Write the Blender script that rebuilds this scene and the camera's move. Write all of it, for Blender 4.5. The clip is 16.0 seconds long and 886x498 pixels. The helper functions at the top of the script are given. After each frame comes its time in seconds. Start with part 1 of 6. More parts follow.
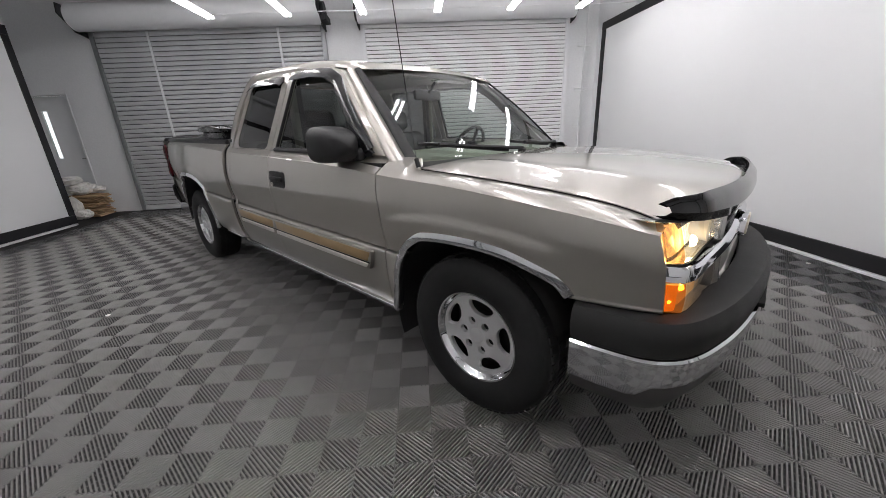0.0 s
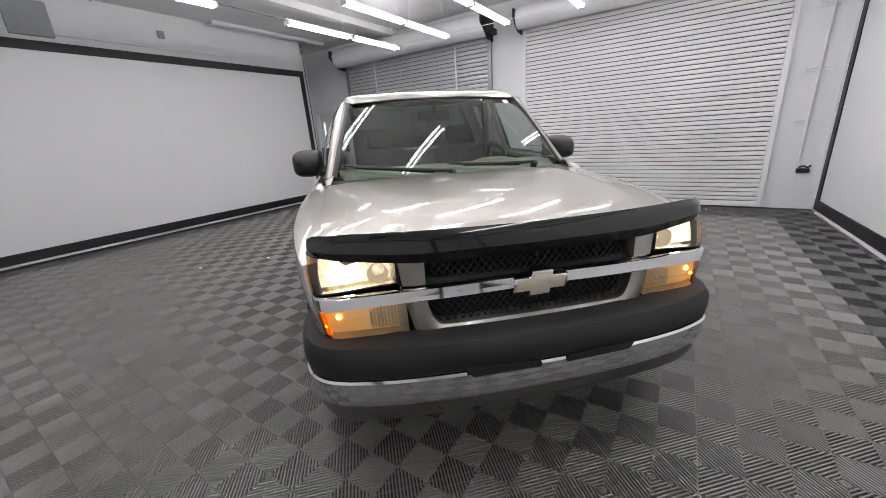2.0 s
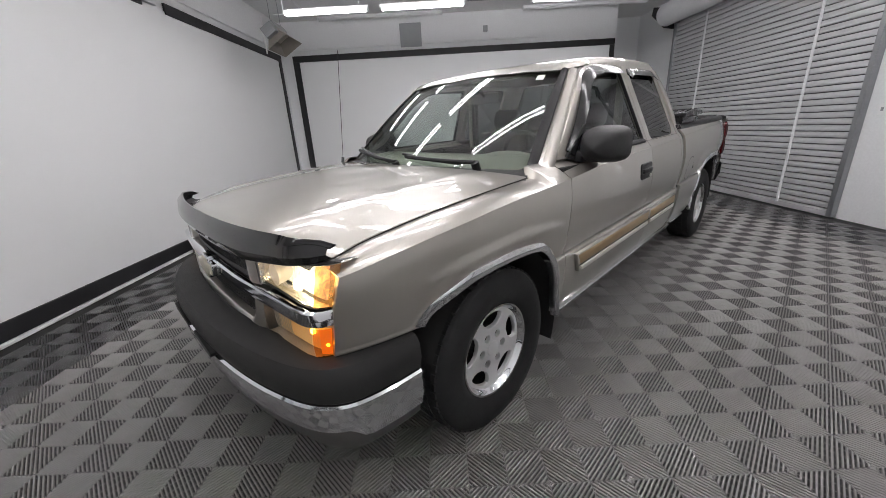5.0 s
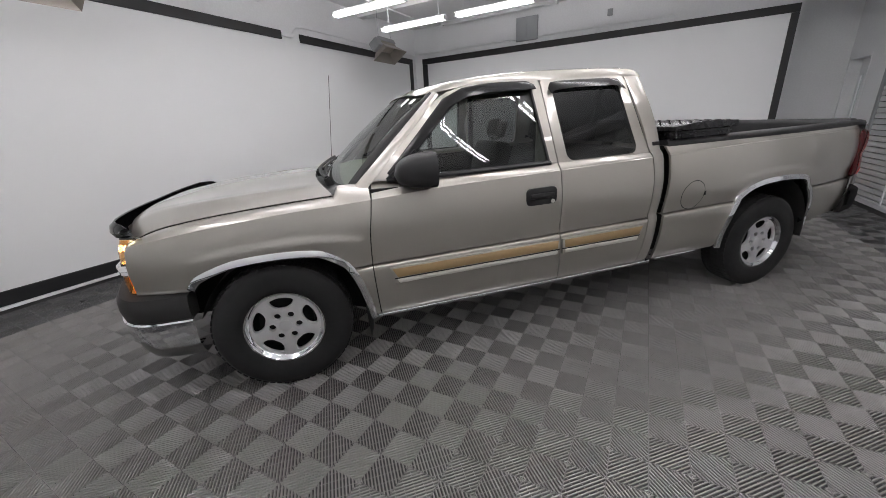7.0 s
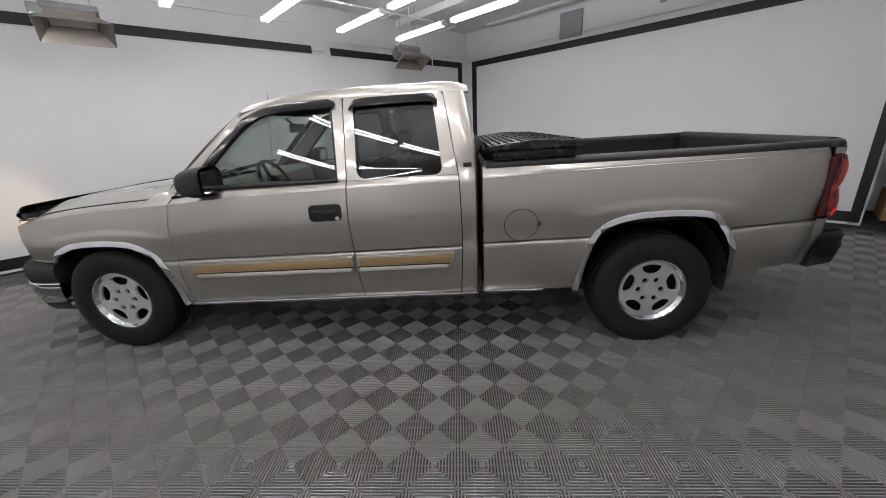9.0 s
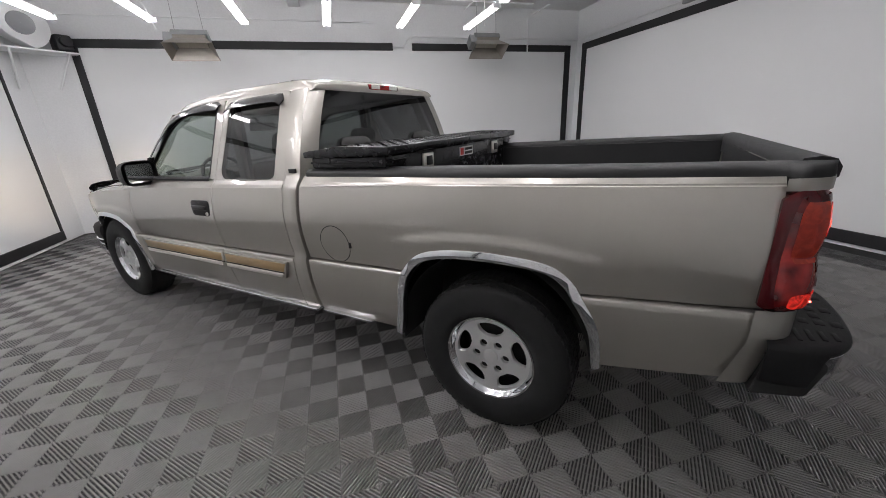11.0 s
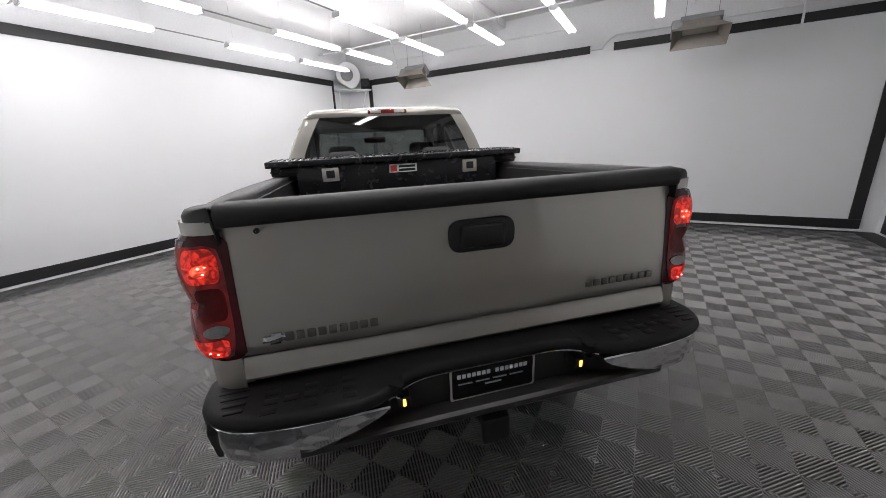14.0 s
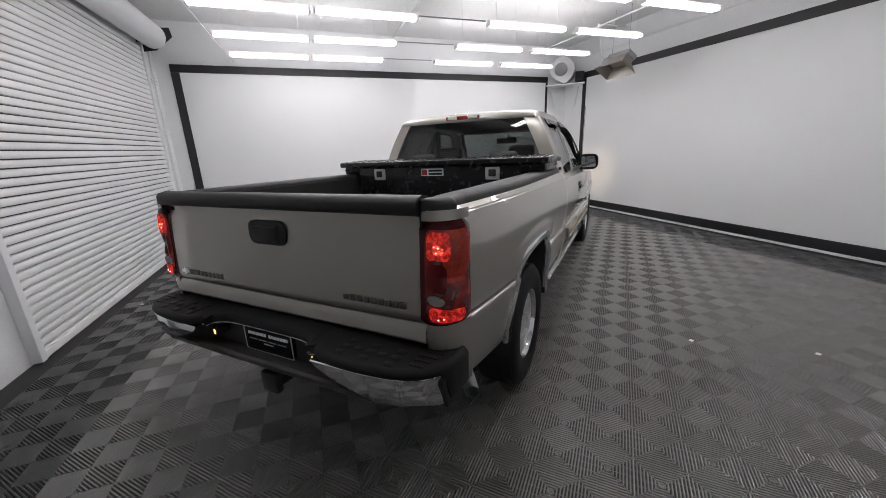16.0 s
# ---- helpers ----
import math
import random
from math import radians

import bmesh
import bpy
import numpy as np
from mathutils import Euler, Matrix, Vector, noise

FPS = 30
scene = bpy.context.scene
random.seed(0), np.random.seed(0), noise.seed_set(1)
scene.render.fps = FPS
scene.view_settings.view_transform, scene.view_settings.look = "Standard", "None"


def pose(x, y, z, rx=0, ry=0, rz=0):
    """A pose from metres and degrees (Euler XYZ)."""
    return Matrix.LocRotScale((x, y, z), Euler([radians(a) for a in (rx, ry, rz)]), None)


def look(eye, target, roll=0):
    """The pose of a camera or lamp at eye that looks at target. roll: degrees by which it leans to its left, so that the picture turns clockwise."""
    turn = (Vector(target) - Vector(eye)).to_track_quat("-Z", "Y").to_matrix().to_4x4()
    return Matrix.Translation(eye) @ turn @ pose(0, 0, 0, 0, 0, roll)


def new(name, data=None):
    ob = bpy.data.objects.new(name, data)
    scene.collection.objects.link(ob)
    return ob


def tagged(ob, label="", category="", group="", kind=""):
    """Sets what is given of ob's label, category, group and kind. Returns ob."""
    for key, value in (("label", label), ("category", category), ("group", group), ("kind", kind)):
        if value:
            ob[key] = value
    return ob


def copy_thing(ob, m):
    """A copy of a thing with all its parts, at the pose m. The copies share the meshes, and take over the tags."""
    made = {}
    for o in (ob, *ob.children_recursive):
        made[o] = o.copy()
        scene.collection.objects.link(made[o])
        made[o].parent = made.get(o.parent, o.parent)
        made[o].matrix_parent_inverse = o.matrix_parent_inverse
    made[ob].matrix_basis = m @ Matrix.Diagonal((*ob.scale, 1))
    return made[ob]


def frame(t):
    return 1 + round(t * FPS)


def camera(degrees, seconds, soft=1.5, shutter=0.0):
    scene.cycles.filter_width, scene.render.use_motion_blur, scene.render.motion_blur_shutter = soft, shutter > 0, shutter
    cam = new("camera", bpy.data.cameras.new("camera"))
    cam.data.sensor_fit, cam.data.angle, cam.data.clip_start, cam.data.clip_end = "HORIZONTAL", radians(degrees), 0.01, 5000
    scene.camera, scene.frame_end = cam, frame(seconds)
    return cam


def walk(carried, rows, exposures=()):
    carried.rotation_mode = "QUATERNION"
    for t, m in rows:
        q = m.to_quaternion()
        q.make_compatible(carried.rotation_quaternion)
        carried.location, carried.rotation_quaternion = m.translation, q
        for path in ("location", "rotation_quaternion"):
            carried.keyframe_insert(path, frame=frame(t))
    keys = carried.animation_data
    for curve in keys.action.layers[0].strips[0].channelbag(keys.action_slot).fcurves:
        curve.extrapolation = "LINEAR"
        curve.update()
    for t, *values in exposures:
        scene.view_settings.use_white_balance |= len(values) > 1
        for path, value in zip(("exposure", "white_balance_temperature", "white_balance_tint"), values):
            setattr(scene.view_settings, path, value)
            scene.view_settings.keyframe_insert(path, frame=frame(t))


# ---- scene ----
cam = camera(101.3, 16.0, soft=0.7, shutter=0.0)
PATH = [
    (0, (-0.846, -2.039, 1.272), (-0.74, -0.146, 0.635), -2.6),
    (0.5, (-0.405, -2.01, 1.277), (-0.617, -0.126, 0.64), -3.2),
    (1, (0.057, -2.012, 1.3), (-0.448, -0.184, 0.666), -3.6),
    (1.5, (0.499, -1.928, 1.328), (-0.293, -0.2, 0.707), -3.8),
    (2, (0.956, -1.788, 1.355), (-0.099, -0.201, 0.748), -3.9),
    (2.5, (1.313, -1.519, 1.349), (-0.035, -0.163, 0.763), -4.7),
    (3, (1.574, -1.199, 1.329), (0.021, -0.072, 0.768), -4.8),
    (3.5, (1.747, -0.83, 1.313), (0.026, 0.021, 0.753), -4.8),
    (3.7, (1.8, -0.66, 1.305), (0.036, 0.085, 0.727), -4.7),
    (5.8, (2.063, 1.182, 1.355), (0.214, 0.771, 0.714), -3.1),
    (6, (2.049, 1.385, 1.369), (0.219, 0.896, 0.727), -3.3),
    (6.5, (1.952, 1.817, 1.387), (0.2, 1.105, 0.738), -3.1),
    (7, (1.796, 2.314, 1.418), (0.141, 1.399, 0.767), -3.1),
    (7.5, (1.571, 2.78, 1.425), (-0.044, 1.805, 0.761), -2.9),
    (8, (1.274, 3.196, 1.429), (-0.229, 2.047, 0.781), -2.9),
    (8.5, (0.922, 3.604, 1.439), (-0.473, 2.322, 0.8), -2.9),
    (9, (0.526, 3.931, 1.437), (-0.743, 2.52, 0.806), -2.7),
    (9.5, (0.101, 4.225, 1.433), (-1.018, 2.693, 0.801), -2.7),
    (10, (-0.386, 4.385, 1.428), (-1.353, 2.754, 0.79), -2.8),
    (10.2, (-0.585, 4.44, 1.43), (-1.48, 2.769, 0.79), -2.8),
    (12.3, (-2.358, 4.69, 1.392), (-2.118, 2.805, 0.77), -2.2),
    (12.5, (-2.512, 4.701, 1.398), (-2.165, 2.829, 0.784), -2.1),
    (13, (-2.921, 4.687, 1.407), (-2.372, 2.849, 0.842), -2.4),
    (13.5, (-3.31, 4.582, 1.394), (-2.561, 2.814, 0.837), -2.3),
    (14, (-3.728, 4.41, 1.413), (-2.774, 2.742, 0.857), -2.4),
    (14.5, (-4.086, 4.204, 1.417), (-2.836, 2.745, 0.86), -2.0),
    (15, (-4.463, 3.921, 1.437), (-2.931, 2.758, 0.887), -2.3),
    (15.5, (-4.761, 3.576, 1.453), (-3.064, 2.67, 0.903), -2.2),
    (16, (-4.972, 3.129, 1.457), (-3.153, 2.501, 0.911), -2.2),
]
# the clip's automatic exposure drifts a little along the way
EXPOSURES = [(0, -0.27), (1, -0.22), (2.5, -0.14), (3.7, -0.14), (6, -0.24), (7, -0.26), (8.5, -0.33), (10.2, -0.34), (12.3, -0.1), (13.5, -0.1), (14.5, -0.2), (15, -0.38), (16, -0.4)]
walk(cam, [(t, look(eye, target, roll)) for t, eye, target, roll in PATH], EXPOSURES)
# world: the room is closed, only a faint grey outside
world = bpy.data.worlds.new("world")
world.use_nodes = True
scene.world = world
world.node_tree.nodes["Background"].inputs[0].default_value = (0.5, 0.52, 0.55, 1)
world.node_tree.nodes["Background"].inputs[1].default_value = 0.1
TUBE_GLOW = 25.0


# ---- materials ----
def mat(name, col, rough=0.5, metal=0.0, var=0.06, scale=6.0, fine=0.0, fine_scale=180.0, bump=0.0, bump_scale=60.0, coat=0.0, coat_rough=0.03, wear=0.0, spec=0.5, world_space=False, each=0.0, rvar=0.07, coat_ior=1.5):
    """Principled material with broad stains, fine grain and relief in object space."""
    m = bpy.data.materials.new(name)
    m.use_nodes = True
    nt = m.node_tree
    b = nt.nodes["Principled BSDF"]
    b.inputs["Metallic"].default_value = metal
    b.inputs["Specular IOR Level"].default_value = spec
    b.inputs["Coat Weight"].default_value = coat
    b.inputs["Coat Roughness"].default_value = coat_rough
    b.inputs["Coat IOR"].default_value = coat_ior
    tc = nt.nodes.new("ShaderNodeTexCoord")
    geo = nt.nodes.new("ShaderNodeNewGeometry")

    def noise_tex(s, detail=4.0):
        n = nt.nodes.new("ShaderNodeTexNoise")
        n.inputs["Scale"].default_value = s
        n.inputs["Detail"].default_value = detail
        nt.links.new(geo.outputs["Position"] if world_space else tc.outputs["Object"], n.inputs["Vector"])
        return n.outputs["Fac"]

    def mix(fac, a, c):
        x = nt.nodes.new("ShaderNodeMix")
        x.data_type = "RGBA"
        nt.links.new(fac, x.inputs["Factor"])
        for sock, v in ((x.inputs[6], a), (x.inputs[7], c)):
            if isinstance(v, bpy.types.NodeSocket):
                nt.links.new(v, sock)
            else:
                sock.default_value = (*v, 1)
        return x.outputs[2]

    lo, hi = [max(0.0, v * (1 - var)) for v in col], [min(1.0, v * (1 + var)) for v in col]
    out = mix(noise_tex(scale), lo, hi)
    if fine:
        g = nt.nodes.new("ShaderNodeMapRange")
        g.inputs["From Min"].default_value, g.inputs["From Max"].default_value = 0.35, 0.65
        g.inputs["To Min"].default_value, g.inputs["To Max"].default_value = 0.0, fine
        nt.links.new(noise_tex(fine_scale, 2.0), g.inputs["Value"])
        out = mix(g.outputs["Result"], out, [v * 0.45 for v in col]) if not isinstance(out, tuple) else out
    if each:
        oi = nt.nodes.new("ShaderNodeObjectInfo")
        g = nt.nodes.new("ShaderNodeMapRange")
        g.inputs["To Min"].default_value, g.inputs["To Max"].default_value = 0.0, each
        nt.links.new(oi.outputs["Random"], g.inputs["Value"])
        out = mix(g.outputs["Result"], out, [v * 0.3 for v in col])
    nt.links.new(out, b.inputs["Base Color"])
    r = nt.nodes.new("ShaderNodeMapRange")
    r.inputs["To Min"].default_value, r.inputs["To Max"].default_value = max(0.0, rough - rvar - wear), min(1.0, rough + rvar + wear)
    nt.links.new(noise_tex(scale * 3.1), r.inputs["Value"])
    nt.links.new(r.outputs["Result"], b.inputs["Roughness"])
    if bump:
        bn = nt.nodes.new("ShaderNodeBump")
        bn.inputs["Strength"].default_value = bump
        bn.inputs["Distance"].default_value = 0.01
        nt.links.new(noise_tex(bump_scale, 3.0), bn.inputs["Height"])
        nt.links.new(bn.outputs["Normal"], b.inputs["Normal"])
    return m


def glow(name, col, strength, base=(0.8, 0.8, 0.8)):
    m = bpy.data.materials.new(name)
    m.use_nodes = True
    b = m.node_tree.nodes["Principled BSDF"]
    b.inputs["Base Color"].default_value = (*base, 1)
    b.inputs["Emission Color"].default_value = (*col, 1)
    b.inputs["Emission Strength"].default_value = strength
    return m


def pane(name, tint, gloss=0.0):
    """Thin window glass: tinted see-through with a mirror gloss that rises at grazing angles."""
    m = bpy.data.materials.new(name)
    m.use_nodes = True
    nt = m.node_tree
    nt.nodes.clear()
    o = nt.nodes.new("ShaderNodeOutputMaterial")
    t = nt.nodes.new("ShaderNodeBsdfTransparent")
    t.inputs["Color"].default_value = (*tint, 1)
    g = nt.nodes.new("ShaderNodeBsdfGlossy")
    g.inputs["Roughness"].default_value = 0.015
    lw = nt.nodes.new("ShaderNodeLayerWeight")
    lw.inputs["Blend"].default_value = 0.5
    pw = nt.nodes.new("ShaderNodeMath")
    pw.operation = "POWER"
    pw.inputs[1].default_value = 4.5
    nt.links.new(lw.outputs["Facing"], pw.inputs[0])
    fr = nt.nodes.new("ShaderNodeMath")
    fr.operation = "MULTIPLY_ADD"
    fr.inputs[1].default_value, fr.inputs[2].default_value = 0.9, 0.075 + gloss * 0.3
    nt.links.new(pw.outputs[0], fr.inputs[0])
    x = nt.nodes.new("ShaderNodeMixShader")
    nt.links.new(fr.outputs[0], x.inputs[0])
    nt.links.new(t.outputs[0], x.inputs[1])
    nt.links.new(g.outputs[0], x.inputs[2])
    nt.links.new(x.outputs[0], o.inputs["Surface"])
    return m


M_WALL = mat("painted_wall", (0.78, 0.79, 0.8), 0.6, var=0.03, scale=1.5, fine=0.08, fine_scale=40, bump=0.08, bump_scale=90)
M_CEIL = mat("ceiling_paint", (0.8, 0.8, 0.8), 0.7, var=0.06, scale=1.2, fine=0.1, fine_scale=25, bump=0.1, bump_scale=50)
M_SCREEN = mat("white_screen_vinyl", (0.74, 0.75, 0.755), 0.55, var=0.025, scale=0.9, bump=0.05, bump_scale=7)
M_BAND = mat("black_band", (0.012, 0.012, 0.014), 0.5, var=0.3, scale=3, bump=0.05)
M_WHITE = mat("white_enamel", (0.78, 0.79, 0.8), 0.35, var=0.05, scale=4)
M_STEEL = mat("grey_steel", (0.35, 0.36, 0.37), 0.4, 0.8, var=0.12, scale=8, fine=0.15)
M_DARKSTEEL = mat("dark_steel", (0.03, 0.03, 0.032), 0.5, 0.5, var=0.3, scale=10)
M_TILE = mat("grey_floor_tile", (0.212, 0.206, 0.199), 0.25, spec=1.0, var=0.05, scale=1.1, fine=0.1, fine_scale=14, rvar=0.04, world_space=True, each=0.1)
M_TILE_DARK = mat("black_floor_tile", (0.05, 0.05, 0.051), 0.3, spec=0.9, var=0.15, scale=1.1, fine=0.2, fine_scale=14, world_space=True, each=0.16)
M_SLAB = mat("floor_slab", (0.02, 0.02, 0.02), 0.8)
M_TUBE = glow("lit_tube", (1.0, 0.968, 0.99), TUBE_GLOW)
M_GREYPLASTIC = mat("grey_plastic", (0.3, 0.31, 0.32), 0.5, var=0.08)
M_CARD = mat("brown_cardboard", (0.42, 0.26, 0.13), 0.8, var=0.15, scale=9, fine=0.2, bump=0.1)
M_BAG = mat("white_plastic_bag", (0.75, 0.75, 0.74), 0.35, var=0.08, scale=12)
M_GLASS_SLOT = pane("door_pane_glass", (0.9, 0.92, 0.92))


# ---- building helpers ----
def part(name, bm, material, parent=None, label="", smooth=None):
    """Link a bmesh as one mesh object, under a thing or a part."""
    me = bpy.data.meshes.new(name)
    bmesh.ops.recalc_face_normals(bm, faces=bm.faces)
    bm.to_mesh(me)
    bm.free()
    for m in material if isinstance(material, (list, tuple)) else [material]:
        me.materials.append(m)
    if smooth is not None:
        me.polygons.foreach_set("use_smooth", [True] * len(me.polygons))
        me.set_sharp_from_angle(angle=radians(smooth))
    ob = new(name, me)
    if parent:
        ob.parent = parent
    if label:
        ob["label"] = label
    return ob


def thing(name, label, category, m=None, group="", kind=""):
    ob = new(name)
    ob.empty_display_size = 0.1
    if m:
        ob.matrix_world = m
    return tagged(ob, label, category, group, kind)


def box(bm, lo, hi, bevel=0.0, seg=2, m=None, mat_index=0):
    """An axis-aligned box from corner lo to corner hi."""
    c = [(a + b) / 2 for a, b in zip(lo, hi)]
    d = [abs(b - a) for a, b in zip(lo, hi)]
    tmp = bmesh.new()
    bmesh.ops.create_cube(tmp, size=1, matrix=Matrix.Translation(c) @ Matrix.Diagonal((*d, 1)))
    if bevel:
        bmesh.ops.bevel(tmp, geom=tmp.edges[:], offset=bevel, segments=seg, affect="EDGES", profile=0.5)
    add(bm, tmp, m, mat_index)
    return bm


def add(bm, tmp, m=None, mat_index=0):
    """Join tmp into bm and free it."""
    if m:
        bmesh.ops.transform(tmp, matrix=m, verts=tmp.verts)
    vs = [bm.verts.new(v.co) for v in tmp.verts]
    tmp.verts.index_update()
    for fc in tmp.faces:
        nf = bm.faces.new([vs[v.index] for v in fc.verts])
        nf.material_index = mat_index or fc.material_index
    tmp.free()
    return bm


def tube(bm, pts, r, n=8, caps=True, mat_index=0):
    """A round bar through the points."""
    pts = [Vector(p) for p in pts]
    rings = []
    up = Vector((0, 0, 1))
    for i, p in enumerate(pts):
        d = (pts[min(i + 1, len(pts) - 1)] - pts[max(i - 1, 0)]).normalized()
        a = d.cross(up if abs(d.z) < 0.9 else Vector((1, 0, 0))).normalized()
        b = d.cross(a)
        rr = r[i] if isinstance(r, (list, tuple)) else r
        rings.append([bm.verts.new(p + rr * (math.cos(k * math.tau / n) * a + math.sin(k * math.tau / n) * b)) for k in range(n)])
    for r0, r1 in zip(rings, rings[1:]):
        for k in range(n):
            bm.faces.new((r0[k], r0[(k + 1) % n], r1[(k + 1) % n], r1[k])).material_index = mat_index
    if caps:
        bm.faces.new(rings[0][::-1]).material_index = mat_index
        bm.faces.new(rings[-1]).material_index = mat_index
    return bm


def lathe(bm, prof, n=32, axis="y", m=None, mat_index=0):
    """Turn a profile of (radius, along) round an axis."""
    rings = []
    for r, a in prof:
        ring = []
        for k in range(n):
            cs, sn = r * math.cos(k * math.tau / n), r * math.sin(k * math.tau / n)
            co = {"y": (cs, a, sn), "x": (a, cs, sn), "z": (cs, sn, a)}[axis]
            ring.append(bm.verts.new(m @ Vector(co) if m else co))
        rings.append(ring)
    for r0, r1 in zip(rings, rings[1:]):
        for k in range(n):
            bm.faces.new((r0[k], r0[(k + 1) % n], r1[(k + 1) % n], r1[k])).material_index = mat_index
    return bm


def grid(bm, rows, close=False, mat_index=0):
    """Faces between rows of points, each row of one length."""
    vs = [[bm.verts.new(p) for p in row] for row in rows]
    for r0, r1 in zip(vs, vs[1:]):
        n = len(r0)
        for k in range(n if close else n - 1):
            bm.faces.new((r0[k], r0[(k + 1) % n], r1[(k + 1) % n], r1[k])).material_index = mat_index
    return vs


def prism(bm, outline, axis, a, b, bevel=0.0, mat_index=0):
    """Extrude a closed 2D outline along an axis from a to b."""
    tmp = bmesh.new()
    put = {"x": lambda p, h: (h, p[0], p[1]), "y": lambda p, h: (p[0], h, p[1]), "z": lambda p, h: (p[0], p[1], h)}[axis]
    lo = [tmp.verts.new(put(p, a)) for p in outline]
    hi = [tmp.verts.new(put(p, b)) for p in outline]
    tmp.faces.new(lo)
    tmp.faces.new(hi[::-1])
    n = len(outline)
    for k in range(n):
        tmp.faces.new((lo[k], hi[k], hi[(k + 1) % n], lo[(k + 1) % n]))
    bmesh.ops.recalc_face_normals(tmp, faces=tmp.faces)
    if bevel:
        bmesh.ops.bevel(tmp, geom=tmp.edges[:], offset=bevel, segments=2, affect="EDGES", profile=0.5)
    return add(bm, tmp, None, mat_index)


def lerp(a, b, k):
    return a + (b - a) * k


def curve_at(points, x):
    """Smooth interpolation through (x, value) knots."""
    if x <= points[0][0]:
        return points[0][1]
    for i in range(len(points) - 1):
        (x0, y0), (x1, y1) = points[i], points[i + 1]
        if x <= x1:
            t = (x - x0) / (x1 - x0)
            m0 = (y1 - points[i - 1][1]) / (x1 - points[i - 1][0]) if i else (y1 - y0) / (x1 - x0)
            m1 = (points[i + 2][1] - y0) / (points[i + 2][0] - x0) if i + 2 < len(points) else (y1 - y0) / (x1 - x0)
            d = x1 - x0
            return (2 * t**3 - 3 * t**2 + 1) * y0 + (t**3 - 2 * t**2 + t) * d * m0 + (3 * t**2 - 2 * t**3) * y1 + (t**3 - t**2) * d * m1
    return points[-1][1]


# ---- the room: x from -6.53 to 2.84, y from -2.77 to 5.28 ----
XW, XE, YS, YN, ZC = -6.53, 2.84, -2.77, 5.28, 3.52
EAST = pose(2.81, YS, 0, 0, 0, 1.7)  # foot of the east wall; it runs slightly out of square
TH = 0.2
XA = -7.7  # the west wall of the corner past the screen
SIDE_DOOR = (-7.66, -6.9, 2.13)
DOORS = [(-6.15, -2.35, 3.0), (-1.66, 1.98, 3.0)]


def slab(name, lo, hi, material, label, category):
    ob = part(name, box(bmesh.new(), lo, hi), material)
    return tagged(ob, label, category, kind="structure")


slab("ground", (XW - 3, YS - 3, -0.2), (XE + 3, YN + 3, -0.012), M_SLAB, "dark concrete slab under the floor tiles", "ground")
slab("ceiling", (XA, YS, ZC), (XE, YN, ZC + TH), M_CEIL, "pale grey painted ceiling over the lamps", "ceiling")
slab("wall_west", (XW - TH, YS - TH, -0.012), (XW, 4.22, ZC + TH), M_WALL, "white painted wall behind the framed screen", "wall")
slab("wall_corner", (XA - TH, 4.02, -0.012), (XA, YN + TH, ZC + TH), M_WALL, "white painted wall of the corner by the side door", "wall")
slab("wall_return", (XA, 4.02, -0.012), (XW - TH, 4.22, ZC + TH), M_WALL, "white painted wall return behind the screen", "wall")
slab("wall_east", (0, -TH, -0.012), (TH + 0.1, YN - YS + TH, ZC + TH), M_WALL, "white painted wall behind the framed screen", "wall").matrix_world = EAST
slab("wall_south", (XW, YS - TH, -0.012), (XE, YS, ZC + TH), M_WALL, "white painted wall behind the framed screen", "wall")
bm = bmesh.new()
edges = [SIDE_DOOR[1], DOORS[0][0], DOORS[0][1], DOORS[1][0], DOORS[1][1], XE]
for a, b in ((0, 1), (2, 3), (4, 5)):
    box(bm, (edges[a], YN, -0.012), (edges[b], YN + TH, ZC + TH))
box(bm, (XA, YN, -0.012), (SIDE_DOOR[0], YN + TH, ZC + TH))
for a, b, top in DOORS + [SIDE_DOOR]:
    box(bm, (a, YN, top), (b, YN + TH, ZC + TH))
tagged(part("wall_north", bm, M_WALL), "white painted wall with two roller door openings", "wall", kind="structure")


# ---- framed white screens on three walls ----
def screen(name, m, length, gap=None, sides=(0.12, 0.12), top=2.885, low=0.03):
    """A white vinyl screen in a black frame; built along +x on the wall plane y = 0, facing +y."""
    th = thing(name, "white vinyl backdrop screen in a black frame", "screen", m, "backdrop screens")
    bm = bmesh.new()
    rows = []
    nx = int(length * 7)
    for j in range(15):
        z = lerp(low + 0.1, top - 0.09, j / 14)
        rows.append([(lerp(sides[0] * 0.8, length - sides[1] * 0.8, i / nx), 0.012 + 0.004 * noise.noise((i * 0.35, j * 0.6, length)) + 0.003 * math.sin(i * 0.9) * math.exp(-abs(j - 14) * 0.5), z) for i in range(nx + 1)])
    grid(bm, rows)
    part("vinyl_sheet", bm, M_SCREEN, th, "slightly wrinkled white sheet", 60)
    spans = [(0, length)] if not gap else [(0, gap[0]), (gap[1], length)]
    for a, b in spans:
        bm = bmesh.new()
        box(bm, (a, 0.004, top - 0.12), (b, 0.03, top), 0.004)
        part("top_band", bm, M_BAND, th)
    bm = bmesh.new()
    box(bm, (0, 0.004, low), (length, 0.03, low + 0.135), 0.004)
    part("bottom_band", bm, M_BAND, th)
    for a, w in ((0, sides[0]), (length - sides[1], sides[1])):
        bm = bmesh.new()
        box(bm, (a, 0.004, low + 0.137), (a + w, 0.028, top - 0.122), 0.004)
        part("side_band", bm, M_BAND, th)
    return th


